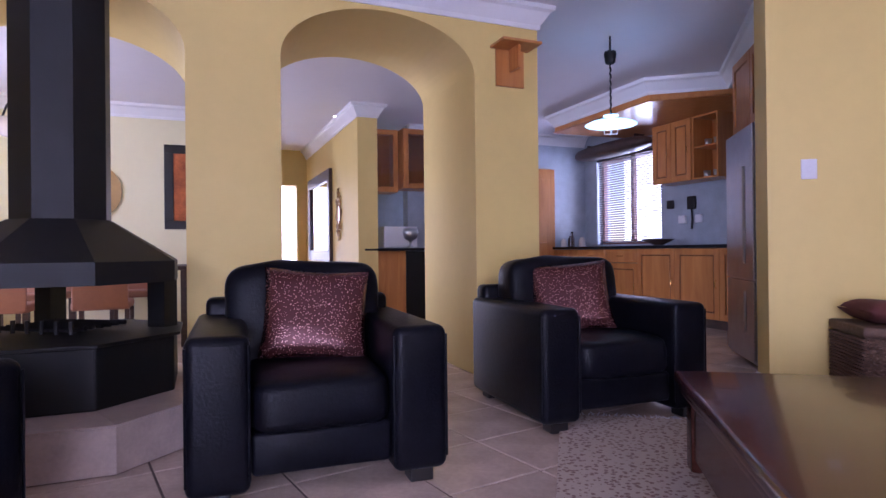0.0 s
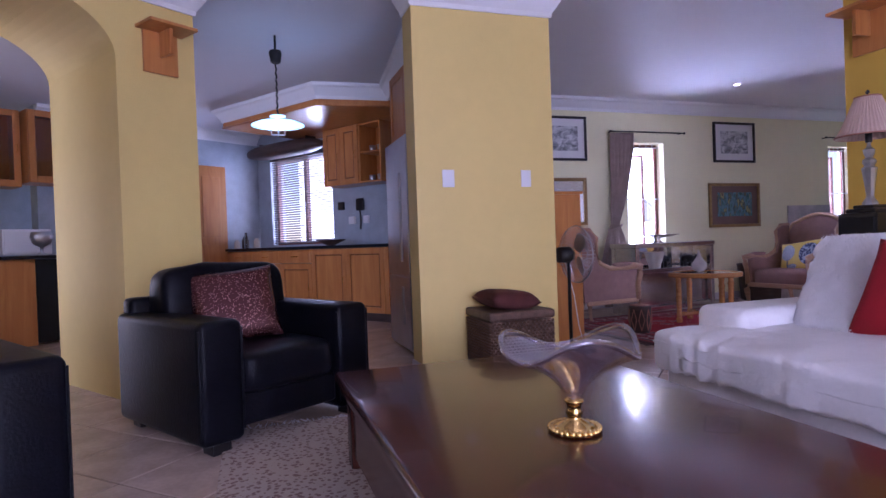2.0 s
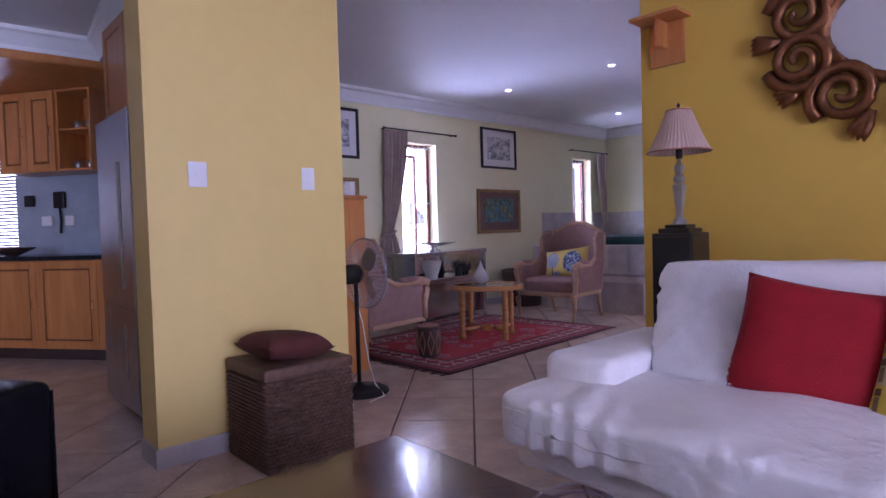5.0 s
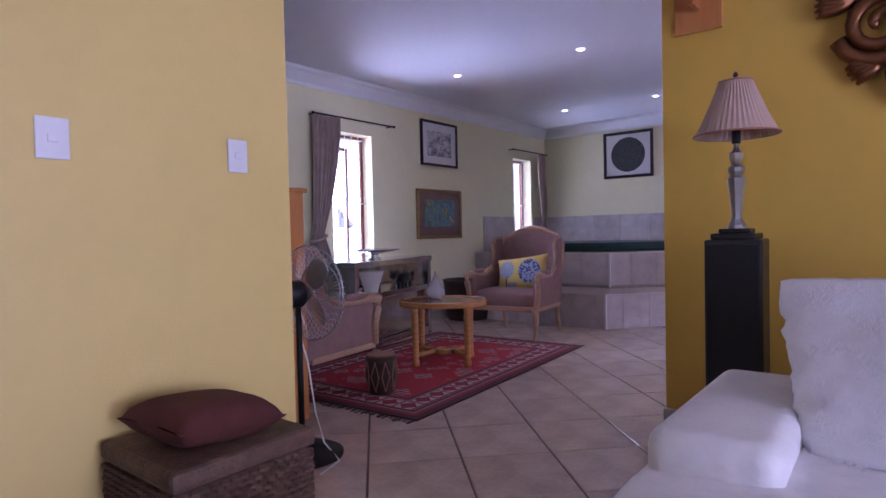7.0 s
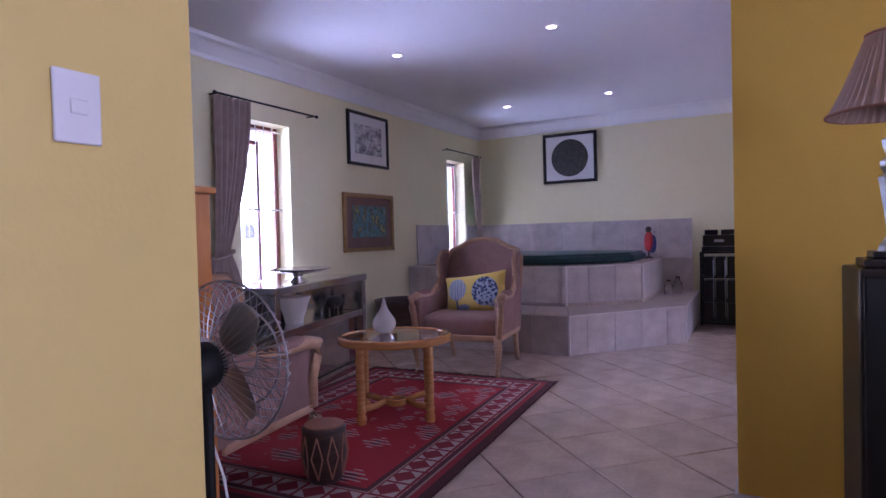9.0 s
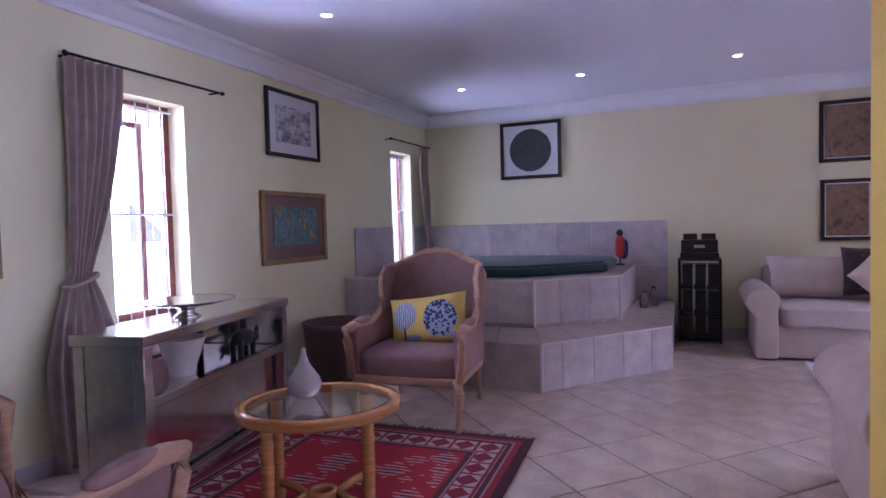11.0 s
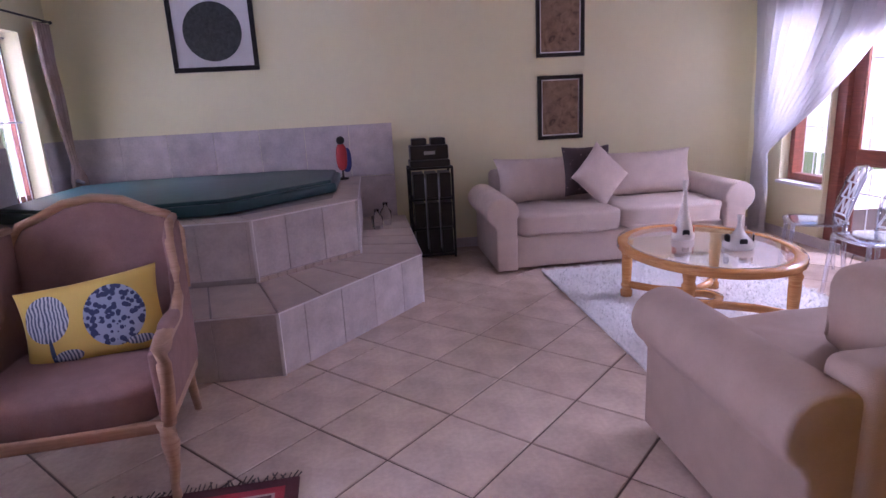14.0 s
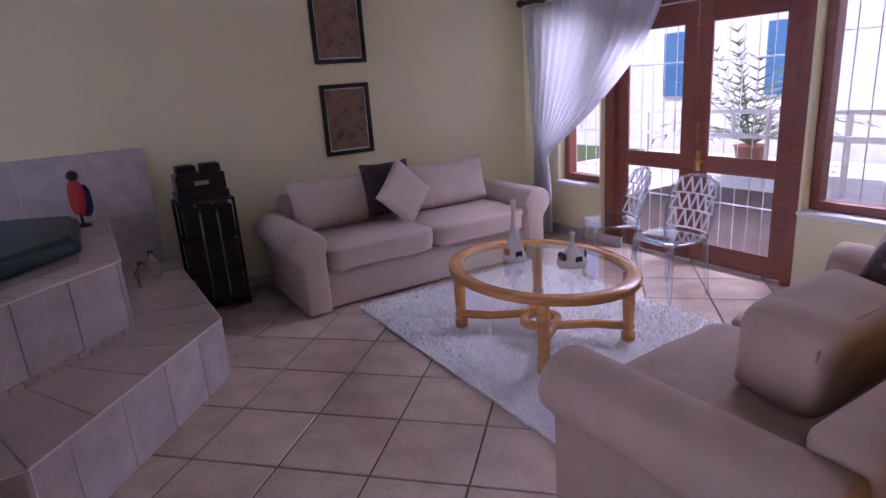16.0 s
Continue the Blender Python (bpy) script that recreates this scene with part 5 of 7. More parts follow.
framed("picture", "dark framed brown print above the sofa", pose(9.028, 2.115, 2.045, 0, 0, EAST), 0.46, 0.59, 0.035, 0.03, M_BLACKF, M_OLDPRINT, 0.012)
framed("picture", "dark framed brown print of a doorway", pose(9.028, 2.115, 1.29, 0, 0, EAST), 0.44, 0.59, 0.035, 0.03, M_BLACKF, M_OLDPRINT, 0.012)


# ---- light switches, corner shelves ----
for x, z, w in ((1.36, 1.315, 0.085), (1.93, 1.315, 0.075)):
    s = thing("light_switch", "white plastic light switch plate", "light switch", pose(x, 3.919, z), "light switches")
    part("plate", bm_box(-w / 2, w / 2, -0.009, -0.001, -0.058, 0.058), M_PLASTIC, s, bevel=0.004, seg=3)
    part("rocker", bm_box(-0.014, 0.014, -0.014, -0.009, -0.012, 0.012), M_PLASTIC, s, bevel=0.003)


def bracket_shelf(m):
    s = thing("wall_shelf", "small honey wood bracket shelf on the wall", "shelf", m, "bracket shelves")
    part("shelf_board", bm_box(-0.15, 0.15, -0.20, -0.002, 0.0, 0.02), M_KIT, s, bevel=0.003)
    part("back_board", bm_box(-0.11, 0.11, -0.022, -0.002, -0.26, -0.002), M_KIT, s, bevel=0.003)
    part("support", bm_box(-0.012, 0.012, -0.15, -0.023, -0.16, -0.002), M_KIT, s, bevel=0.003)
    return s


x, y = uv(0.27, 0)
bracket_shelf(pose(x, y, 2.27, 0, 0, UANG))
bracket_shelf(pose(3.85, 2.88, 2.25, 0, 0, -90))

# ---- gilt scroll mirror ----
MIR = pose(3.848, 1.44, 1.97, 0, 0, -90)
g = thing("scroll_mirror", "large mirror in a carved copper gilt scroll frame", "mirror", MIR)
bm = bmesh.new()
prism(bm, [(0.62 * math.cos(a), 0.34 * math.sin(a)) for a in np.linspace(0, 2 * math.pi, 49)[:-1]], 0.0, 0.012, Matrix(((1, 0, 0, 0), (0, 0, -1, -0.002), (0, 1, 0, 0), (0, 0, 0, 1))))
part("glass", bm, M_MIRROR, g)
part("inner_rim", bm_tube([(0.61 * math.cos(a), -0.025, 0.335 * math.sin(a)) for a in np.linspace(0, 2 * math.pi, 64)[:-1]], 0.028, 8, True), M_COPPER, g, smooth=True)
for k in range(12):
    a0 = 2 * math.pi * (k + 0.5) / 12
    cx, cz = 0.74 * math.cos(a0), 0.455 * math.sin(a0)
    flip = -1 if k % 2 else 1
    pts, rr = [], []
    for i in range(34):
        t = i / 33
        a = a0 + flip * (t * 4.1 * math.pi)
        r = 0.145 * (1 - t) ** 0.8 + 0.012
        pts.append((cx + r * math.cos(a), -0.03 - 0.03 * t, cz + r * math.sin(a)))
        rr.append(0.036 * (1 - 0.45 * t))
    part("scroll", bm_tube(pts, rr, 8), M_COPPER, g, smooth=True)
    bm = bmesh.new()
    for q in (-0.5, -0.17, 0.17, 0.5):
        b = a0 + 0.26 + q * 0.55
        d = Vector((math.cos(b), 0, math.sin(b)))
        base = Vector((0.80 * math.cos(a0 + 0.26), -0.03, 0.49 * math.sin(a0 + 0.26)))
        tube(bm, [base, base + d * 0.07, base + d * 0.12 + Vector((0, -0.02, 0)), base + d * 0.15], [0.018, 0.026, 0.022, 0.006], 7)
    part("leaf_spray", bm, M_COPPER, g, smooth=True)

# ---- speaker and table lamp ----
s = thing("speaker", "tall black floor speaker beside the sofa", "speaker", pose(3.46, 2.635, 0, 0, 0, -86))
part("cabinet", bm_box(-0.108, 0.108, -0.12, 0.13, 0.0, 0.975), M_BLACKF, s, bevel=0.008)
part("grille", bm_box(-0.10, 0.10, -0.132, -0.120, 0.03, 0.955), M_BLACK, s, bevel=0.006)
part("badge", bm_box(-0.018, 0.018, -0.135, -0.132, 0.07, 0.08), M_STEEL, s)
LT = pose(3.46, 2.635, 0.975)
l_ = thing("table_lamp", "silver table lamp with pink pleated shade", "table lamp", LT)
part("plinth", bm_boxes([(-0.085, 0.085, -0.085, 0.085, 0.0, 0.025), (-0.06, 0.06, -0.06, 0.06, 0.025, 0.045)]), M_BLACKF, l_, bevel=0.006)
part("stem", bm_lathe([(0.042, 0.045), (0.038, 0.06), (0.022, 0.085), (0.02, 0.10), (0.026, 0.16), (0.036, 0.235), (0.040, 0.255), (0.024, 0.265), (0.034, 0.285), (0.034, 0.30), (0.018, 0.315), (0.026, 0.335), (0.030, 0.36), (0.014, 0.372), (0.009, 0.39), (0.009, 0.46)], 8), M_STEEL, l_)
part("socket", bm_lathe([(0.016, 0.40), (0.018, 0.41), (0.018, 0.47), (0.010, 0.48)], 14), M_BLACKF, l_, smooth=True)
bm = bmesh.new()
n = 88
rings = []
for k in range(7):
    f = k / 6
    r0 = 0.162 + (0.062 - 0.162) * f ** 0.86
    rings.append([bm.verts.new(((r0 + 0.0025 * (-1) ** i) * math.cos(2 * math.pi * i / n), (r0 + 0.0025 * (-1) ** i) * math.sin(2 * math.pi * i / n), 0.435 + 0.225 * f)) for i in range(n)])
for p_, q_ in zip(rings, rings[1:]):
    for i in range(n):
        bm.faces.new((p_[i], p_[(i + 1) % n], q_[(i + 1) % n], q_[i]))
o = part("shade", bm, M_SHADE, l_)
o.modifiers.new("solid", "SOLIDIFY").thickness = 0.003
part("trim_band", bm_tubes([([(r0 * math.cos(a), r0 * math.sin(a), z) for a in np.linspace(0, 6.283, 40)], 0.0045) for r0, z in ((0.164, 0.437), (0.064, 0.659))], 6), M_TERRA, l_)
part("finial", bm_lathe([(0.004, 0.46), (0.004, 0.675), (0.012, 0.685), (0.004, 0.70)], 12), M_BLACKF, l_, smooth=True)

# ---- rattan basket and its cushion ----
b = thing("rattan_chest", "dark woven rattan chest against the yellow pier", "basket", pose(1.66, 3.68, 0))
part("body", bm_box(-0.21, 0.21, -0.20, 0.20, 0.0, 0.40), M_RATTAN, b, bevel=0.015)
part("lid", bm_box(-0.222, 0.222, -0.212, 0.212, 0.40, 0.455), M_RATTAN, b, bevel=0.015)
rows = []
for k in range(22):
    z = 0.012 + k * 0.0178
    for (ax_, ay_), (bx_, by_) in (((-0.21, -0.203), (0.21, -0.203)), ((-0.213, -0.2), (-0.213, 0.2)), ((0.213, -0.2), (0.213, 0.2))):
        rows.append(([(ax_ + (bx_ - ax_) * i / 30 + (0.004 * (-1) ** (i + k) if ax_ == bx_ else 0), ay_ + (by_ - ay_) * i / 30 + (0.004 * (-1) ** (i + k) if ay_ == by_ else 0), z) for i in range(31)], 0.0085))
tagged(part("weave", bm_tubes(rows, 5), M_RATTAN, b), kind="stuff")
c = thing("cushion", "maroon flat cushion lying on the rattan chest", "cushion", pose(1.645, 3.68, 0.512, 0, 6, 5))
bm = bmesh.new()
pillow(bm, 0.35, 0.31, 0.125, pose(0, 0, 0, -90), seed=14, pinch=0.10)
part("cover", bm, M_MAROON, c, smooth=True)

# ---- standing fan ----
f = thing("fan", "black pedestal fan with a wire cage", "fan", pose(2.47, 4.30, 0))
part("foot", bm_lathe([(0.19, 0.0), (0.19, 0.012), (0.15, 0.03), (0.03, 0.045), (0.025, 0.06)], 36), M_BLACK, f, smooth=True)
part("pole", bm_tube([(0, 0, 0.05), (0, 0, 0.72)], 0.014, 10), M_BLACK, f, smooth=True)
FH = pose(0, 0, 0.76, 0, 0, 92)
bm = bmesh.new()
lathe(bm, [(0.03, -0.10), (0.06, -0.09), (0.065, 0.0), (0.05, 0.03), (0.02, 0.04)], 20, FH @ pose(0, 0, 0, 90))
part("motor", bm, M_BLACK, f, smooth=True)
bm = bmesh.new()
for k in range(44):
    a = 2 * math.pi * k / 44
    tube(bm, [FH @ Vector((r * math.cos(a), y, r * math.sin(a))) for r, y in ((0.05, -0.14), (0.13, -0.135), (0.20, -0.11), (0.225, -0.07), (0.20, -0.03), (0.12, -0.01), (0.05, 0.0))], 0.0018, 4)
for r, y in ((0.225, -0.07), (0.14, -0.133), (0.05, -0.14)):
    tube(bm, [FH @ Vector((r * math.cos(a), y, r * math.sin(a))) for a in np.linspace(0, 6.283, 40)], 0.0035, 5)
part("cage", bm, M_STEEL, f)
for k in range(3):
    bm = bmesh.new()
    a = 2 * math.pi * k / 3
    plump(bm, 0.16, 0.006, 0.11, FH @ pose(0.105 * math.cos(a), -0.07, 0.105 * math.sin(a), 14, -math.degrees(a), 0), 0.8, 14)
    part("blade", bm, M_STEEL, f, smooth=True)
part("cord", bm_tube([(0.0, 0.06, 0.70), (0.02, -0.03, 0.45), (0.05, -0.04, 0.2), (0.08, -0.06, 0.05), (0.05, -0.2, 0.004), (-0.1, -0.25, 0.004)], 0.004, 6), M_IRON, f)

# tall wooden cabinet behind the pier
c = thing("wooden_cabinet", "tall honey wood cabinet standing behind the pier", "cabinet", pose(2.60, 5.0, 0))
part("body", bm_box(-0.30, 0.25, -0.28, 0.55, 0.0, 1.27), M_KIT, c, bevel=0.006)
part("top", bm_box(-0.32, 0.265, -0.30, 0.57, 1.27, 1.295), M_KIT, c, bevel=0.006)

# ---- mirrored console and what stands on it ----
CM = pose(4.08, 5.64, 0, 0, 0, 11.3)
c = thing("mirrored_console", "antique mirrored console with two glass shelves", "console table", CM)
CW, CD, CH = 1.32, 0.36, 0.80
part("frame", bm_boxes([(x, x + 0.06, y, y + 0.06, 0.0, CH - 0.05) for x in (0, CW - 0.06) for y in (0, CD - 0.06)] + [(0.06, CW - 0.06, 0.004, 0.05, z, z + 0.05) for z in (0.465, 0.04)]), M_ANTMIR, c, bevel=0.006)
part("top", bm_box(-0.01, CW + 0.01, -0.01, CD + 0.01, CH - 0.05, CH), M_ANTMIR, c, bevel=0.006)
part("shelf", bm_box(0.05, CW - 0.05, 0.05, CD - 0.02, 0.484, 0.50), M_MIRROR, c)
part("side_panel", bm_boxes([(0.002, 0.02, 0.06, CD - 0.06, 0.0, CH - 0.05), (CW - 0.02, CW - 0.002, 0.06, CD - 0.06, 0.0, CH - 0.05)]), M_ANTMIR, c)
part("lower_shelf", bm_box(0.05, CW - 0.05, 0.05, CD - 0.02, 0.06, 0.076), M_ANTMIR, c)
part("back_mirror", bm_box(0.06, CW - 0.06, CD - 0.018, CD - 0.008, 0.08, 0.74), M_MIRROR, c)
part("lower_panel", bm_box(0.062, CW - 0.062, 0.07, 0.08, 0.092, 0.463), M_ANTMIR, c)
b = thing("plate_dish", "wide dark dish on a low foot", "dish", CM @ pose(0.52, 0.15, CH))
part("dish", bm_lathe([(0.07, 0), (0.06, 0.01), (0.035, 0.03), (0.04, 0.05), (0.16, 0.068), (0.235, 0.088), (0.24, 0.094), (0.22, 0.09), (0.12, 0.076), (0.0, 0.07)], 44), M_ANTMIR, b, smooth=True)
v = thing("ceramic_pot", "cream ceramic pot on the console shelf", "pot", CM @ pose(0.50, 0.18, 0.50))
part("pot", bm_lathe([(0.062, 0), (0.065, 0.008), (0.072, 0.05), (0.09, 0.10), (0.105, 0.15), (0.118, 0.185), (0.122, 0.195), (0.114, 0.195), (0.095, 0.15), (0.0, 0.135)], 32), M_CERAM, v, smooth=True)
rh = thing("rhino_figurine", "small black carved rhinoceros figurine", "figurine", CM @ pose(1.02, 0.14, 0.50))
bm = bmesh.new()
plump(bm, 0.20, 0.09, 0.10, pose(0, 0, 0.095), 0.8, 20)
part("body", bm, M_BLACKF, rh, smooth=True)
bm = bmesh.new()
plump(bm, 0.11, 0.055, 0.06, pose(0.125, 0, 0.085, 0, 25), 0.8, 16)
part("head", bm, M_BLACKF, rh, smooth=True)
for x in (0.155, 0.135):
    part("horn", bm_tube([(x + 0.01, 0, 0.10), (x + 0.02, 0, 0.125), (x + 0.018, 0, 0.15)], [0.012, 0.008, 0.001], 7), M_BLACKF, rh, smooth=True)
for x in (-0.07, 0.07):
    for y in (-0.025, 0.025):
        part("leg", bm_tube([(x, y, 0.09), (x, y, 0.0)], [0.022, 0.017], 8), M_BLACKF, rh, smooth=True)
# dark wooden tub
b = thing("wooden_tub", "dark brown wooden tub standing by the wall", "tub", pose(6.42, 6.20, 0))
part("tub", bm_lathe([(0.24, 0.0), (0.25, 0.02), (0.27, 0.22), (0.285, 0.42), (0.295, 0.47), (0.28, 0.47), (0.265, 0.42), (0.24, 0.05), (0.0, 0.05)], 36), M_DARKWOOD, b, smooth=True)
# small carved drum
b = thing("carved_drum", "small carved brown wooden drum on the rug", "drum", pose(3.43, 4.72, 0.013))
part("shell", bm_lathe([(0.075, 0), (0.085, 0.02), (0.10, 0.12), (0.095, 0.20), (0.10, 0.235), (0.09, 0.245), (0.0, 0.245)], 28), M_DARKWOOD, b, smooth=True)
part("skin", bm_lathe([(0.0, 0.246), (0.088, 0.246), (0.088, 0.252), (0.0, 0.252)], 28), M_TERRA, b)
part("lacing", bm_tubes([([(0.095 * math.cos(a), 0.095 * math.sin(a), 0.215), (0.104 * math.cos(a + s * 0.25), 0.104 * math.sin(a + s * 0.25), 0.12), (0.088 * math.cos(a), 0.088 * math.sin(a), 0.025)], 0.004) for a in np.linspace(0, 5.6, 9) for s in (-1, 1)], 5), M_TERRA, b)
# glass drop on the side table
v = thing("glass_vase", "teardrop frosted glass vase on the side table", "vase", pose(4.388, 5.037, 0.507))
M_FROST = mat("frosted_pearl_glass", (0.85, 0.80, 0.78), 0.18, var=0.1, transmission=0.55)
part("vase", bm_lathe([(0.030, 0.0), (0.052, 0.012), (0.070, 0.036), (0.075, 0.058), (0.068, 0.085), (0.046, 0.115), (0.026, 0.145), (0.014, 0.18), (0.006, 0.215)], 32), M_FROST, v, smooth=True)
# ceramic bottle vases on the oval table
for x, y, h, r, nm in ((6.93, 1.98, 0.38, 0.072, "tall"), (6.62, 1.80, 0.20, 0.09, "short")):
    v = thing("bottle_vase", nm + " white ceramic bottle vase with coloured patches", "vase", pose(x, y, 0.46), "bottle vases")
    part("body", bm_lathe([(r * 0.9, 0), (r, 0.015), (r * 0.95, 0.04), (r * 0.45, h * 0.42), (0.016, h * 0.62), (0.012, h * 0.8), (0.018, h), (0.012, h)], 28), M_CERAM, v, smooth=True)
    for k in range(5):
        a = k * 1.26 + 0.4
        bm = bmesh.new()
        rr = r * 0.86
        plump(bm, 0.045, 0.010, 0.045, pose(rr * math.cos(a), rr * math.sin(a), 0.05 + 0.018 * (k % 2), 0, 0, math.degrees(a) + 90), 0.4, 10)
        part("patch", bm, mat("orange_glaze", (0.55, 0.13, 0.03), 0.3) if k % 2 and nm == "tall" else M_BLACKF, v, smooth=True)

# ---- black rack with a stereo ----
k_ = thing("media_rack", "black metal rack with narrow shelves by the wall", "rack", pose(8.82, 3.42, 0, 0, 0, -90))
part("post", bm_tubes([([(x, y, 0), (x, y, 0.82)], 0.012) for x in (-0.19, 0.19) for y in (-0.15, 0.12)], 8), M_BLACK, k_)
for z in (0.02, 0.27, 0.54, 0.82):
    part("shelf", bm_box(-0.20, 0.20, -0.16, 0.14, z, z + 0.018), M_BLACK, k_, bevel=0.003)
part("case_stack", bm_boxes([(x, x + 0.10, -0.12, 0.10, z, z + 0.22) for x in (-0.16, -0.04, 0.08) for z in (0.04, 0.29, 0.56)]), M_BLACKF, k_, bevel=0.004)
part("coil", bm_tubes([([(x, -0.165, 0.1), (x, -0.165, 0.75)], 0.006) for x in (-0.06, 0.06)], 6), M_STEEL, k_)
st = thing("stereo", "small black stereo with twin speakers on the rack", "stereo", pose(8.82, 3.42, 0.838, 0, 0, -90))
part("unit", bm_boxes([(-0.18, 0.18, -0.13, 0.13, 0.0, 0.06), (-0.17, 0.17, -0.11, 0.11, 0.065, 0.19)]), M_BLACKF, st, bevel=0.01)
part("speaker_box", bm_boxes([(-0.15, -0.02, -0.09, 0.06, 0.192, 0.25), (0.02, 0.15, -0.09, 0.06, 0.192, 0.25)]), M_BLACK, st, bevel=0.006)
part("display", bm_box(-0.05, 0.05, -0.1125, -0.1105, 0.11, 0.14), M_STEEL, st)
# small figure and bottles on the tub edge
b = thing("parrot_ornament", "small red and blue parrot ornament on a perch", "ornament", pose(8.82, 4.2, 0.766))
bm = bmesh.new()
plump(bm, 0.10, 0.10, 0.24, pose(0, 0, 0.20, 0, 8), 0.8, 16)
part("body", bm, mat("red_cloth", (0.40, 0.02, 0.02), 0.7), b, smooth=True)
bm = bmesh.new()
plump(bm, 0.06, 0.09, 0.22, pose(0.02, -0.04, 0.17, 0, 8), 0.8, 16)
part("wing", bm, mat("blue_cloth", (0.02, 0.03, 0.16), 0.7), b, smooth=True)
bm = bmesh.new()
plump(bm, 0.075, 0.075, 0.075, pose(0, 0, 0.345), 1.0, 14)
part("head", bm, M_BLACKF, b, smooth=True)
part("perch", bm_lathe([(0.05, 0), (0.05, 0.012), (0.01, 0.02), (0.01, 0.12)], 16), M_DARKWOOD, b)
for x, y, h in ((8.45, 3.93, 0.17), (8.60, 3.85, 0.20)):
    g = thing("glass_jar", "small clear glass jar on the tub step", "jar", pose(x, y, 0.365), "jars on the tub step")
    part("jar", bm_lathe([(0.04, 0), (0.05, 0.02), (0.05, h * 0.6), (0.02, h * 0.8), (0.022, h), (0.016, h)], 20), M_GLASS, g, smooth=True)
b = thing("tub_tap", "chrome tap on the tub edge", "tap", pose(8.80, 6.47, 0.766))
part("spout", bm_tube([(0, 0, 0), (0, 0, 0.12), (-0.03, -0.05, 0.14), (-0.04, -0.10, 0.12)], 0.014, 10), M_STEEL, b, smooth=True)


# ---- clear chairs by the garden doors ----
def ghost_chair(m):
    c = thing("clear_chair", "transparent perspex chair with triangle lattice back", "chair", m, "clear chairs")
    bm = bmesh.new()
    plump(bm, 0.46, 0.44, 0.035, pose(0, 0, 0.445), 0.6, 28)
    part("seat", bm, M_PERSPEX, c, smooth=True)
    for sx in (-1, 1):
        for y, k in ((-0.17, 1.0), (0.17, 1.0)):
            part("leg", bm_tube([(sx * 0.17, y, 0.44), (sx * 0.19, y * 1.15, 0.0)], [0.019, 0.014], 10), M_PERSPEX, c, smooth=True)

    def back(x, z):
        return Vector((x, 0.20 + (z - 0.45) * 0.26 - 1.1 * x * x, z))
    rim = [(-0.19, 0.45), (-0.215, 0.60), (-0.21, 0.75), (-0.17, 0.83), (-0.08, 0.86), (0, 0.865), (0.08, 0.86), (0.17, 0.83), (0.21, 0.75), (0.215, 0.60), (0.19, 0.45)]
    part("back_rim", bm_tube([back(x, z) for x, z in rim], 0.013, 8), M_PERSPEX, c, smooth=True)
    bm = bmesh.new()
    zs = (0.48, 0.61, 0.73, 0.845)
    for a, b in zip(zs, zs[1:]):
        w = 0.19
        n = 5
        for k in range(n):
            x0, x1 = -w + 2 * w * k / n, -w + 2 * w * (k + 1) / n
            xm = (x0 + x1) / 2
            tube(bm, [back(x0, a), back(xm, b)], 0.008, 6)
            tube(bm, [back(xm, b), back(x1, a)], 0.008, 6)
        tube(bm, [back(-w + 2 * w * i / 8, a) for i in range(9)], 0.008, 6)
    # white paint stands in for light caught on the clear lattice edges
    part("lattice", bm, M_IRON, c, label="clear triangle lattice, coloured white for its lit edges")
    for o in c.children:
        o.visible_shadow = False
    return c


ghost_chair(pose(7.32, 0.74, 0, 0, 0, 150) @ Matrix.Scale(0.93, 4))
ghost_chair(pose(6.72, 0.80, 0, 0, 0, 176) @ Matrix.Scale(0.93, 4))

# ---- fireplace ----
FX, FY = -2.42, 2.55


def octo(r, turn=12.0):
    return [(r * math.cos(radians(turn + 45 * k)), r * math.sin(radians(turn + 45 * k))) for k in range(8)]


h = thing("hearth", "raised octagonal hearth faced with beige tiles", "hearth", pose(FX, FY, 0))
bm = bmesh.new()
prism(bm, octo(0.80), 0.0, 0.19)
part("core", bm, M_GROUT, h)
o8 = octo(0.81)
for k in range(8):
    a, b = Vector(o8[k]), Vector(o8[(k + 1) % 8])
    bm = bmesh.new()
    prism(bm, [(a * 1.0)[:], (b * 1.0)[:], (b * 0.975)[:], (a * 0.975)[:]], 0.004, 0.19)
    part("tile", bm, M_STEP, h, bevel=0.003)
    bm = bmesh.new()
    prism(bm, [(a * 1.005)[:], (b * 1.005)[:], (b * 0.40)[:], (a * 0.40)[:]], 0.190, 0.200)
    part("tile", bm, M_STEP, h, bevel=0.003)
f = thing("fireplace", "black steel freestanding fireplace with hood and flue", "fireplace", pose(FX, FY, 0.2))
bm = bmesh.new()
prism(bm, octo(0.54), 0.0, 0.27)
part("fire_base", bm, M_BLACK, f, bevel=0.008)
bm = bmesh.new()
prism(bm, octo(0.57), 0.27, 0.285)
part("rim", bm, M_BLACK, f, bevel=0.003)
part("grate", bm_tubes([([(-0.22, y, 0.32), (0.22, y, 0.32)], 0.012) for y in np.arange(-0.15, 0.16, 0.05)] + [([(x, -0.16, 0.30), (x, -0.16, 0.36)], 0.01) for x in np.arange(-0.2, 0.21, 0.08)], 6), M_BLACK, f)
part("post", bm_boxes([(x * 0.40 - 0.05, x * 0.40 + 0.05, y * 0.40 - 0.05, y * 0.40 + 0.05, 0.28, 0.54) for x, y in ((-0.8, 0.6), (-0.6, -0.8), (0.8, 0.75))]), M_BLACK, f)
bm = bmesh.new()
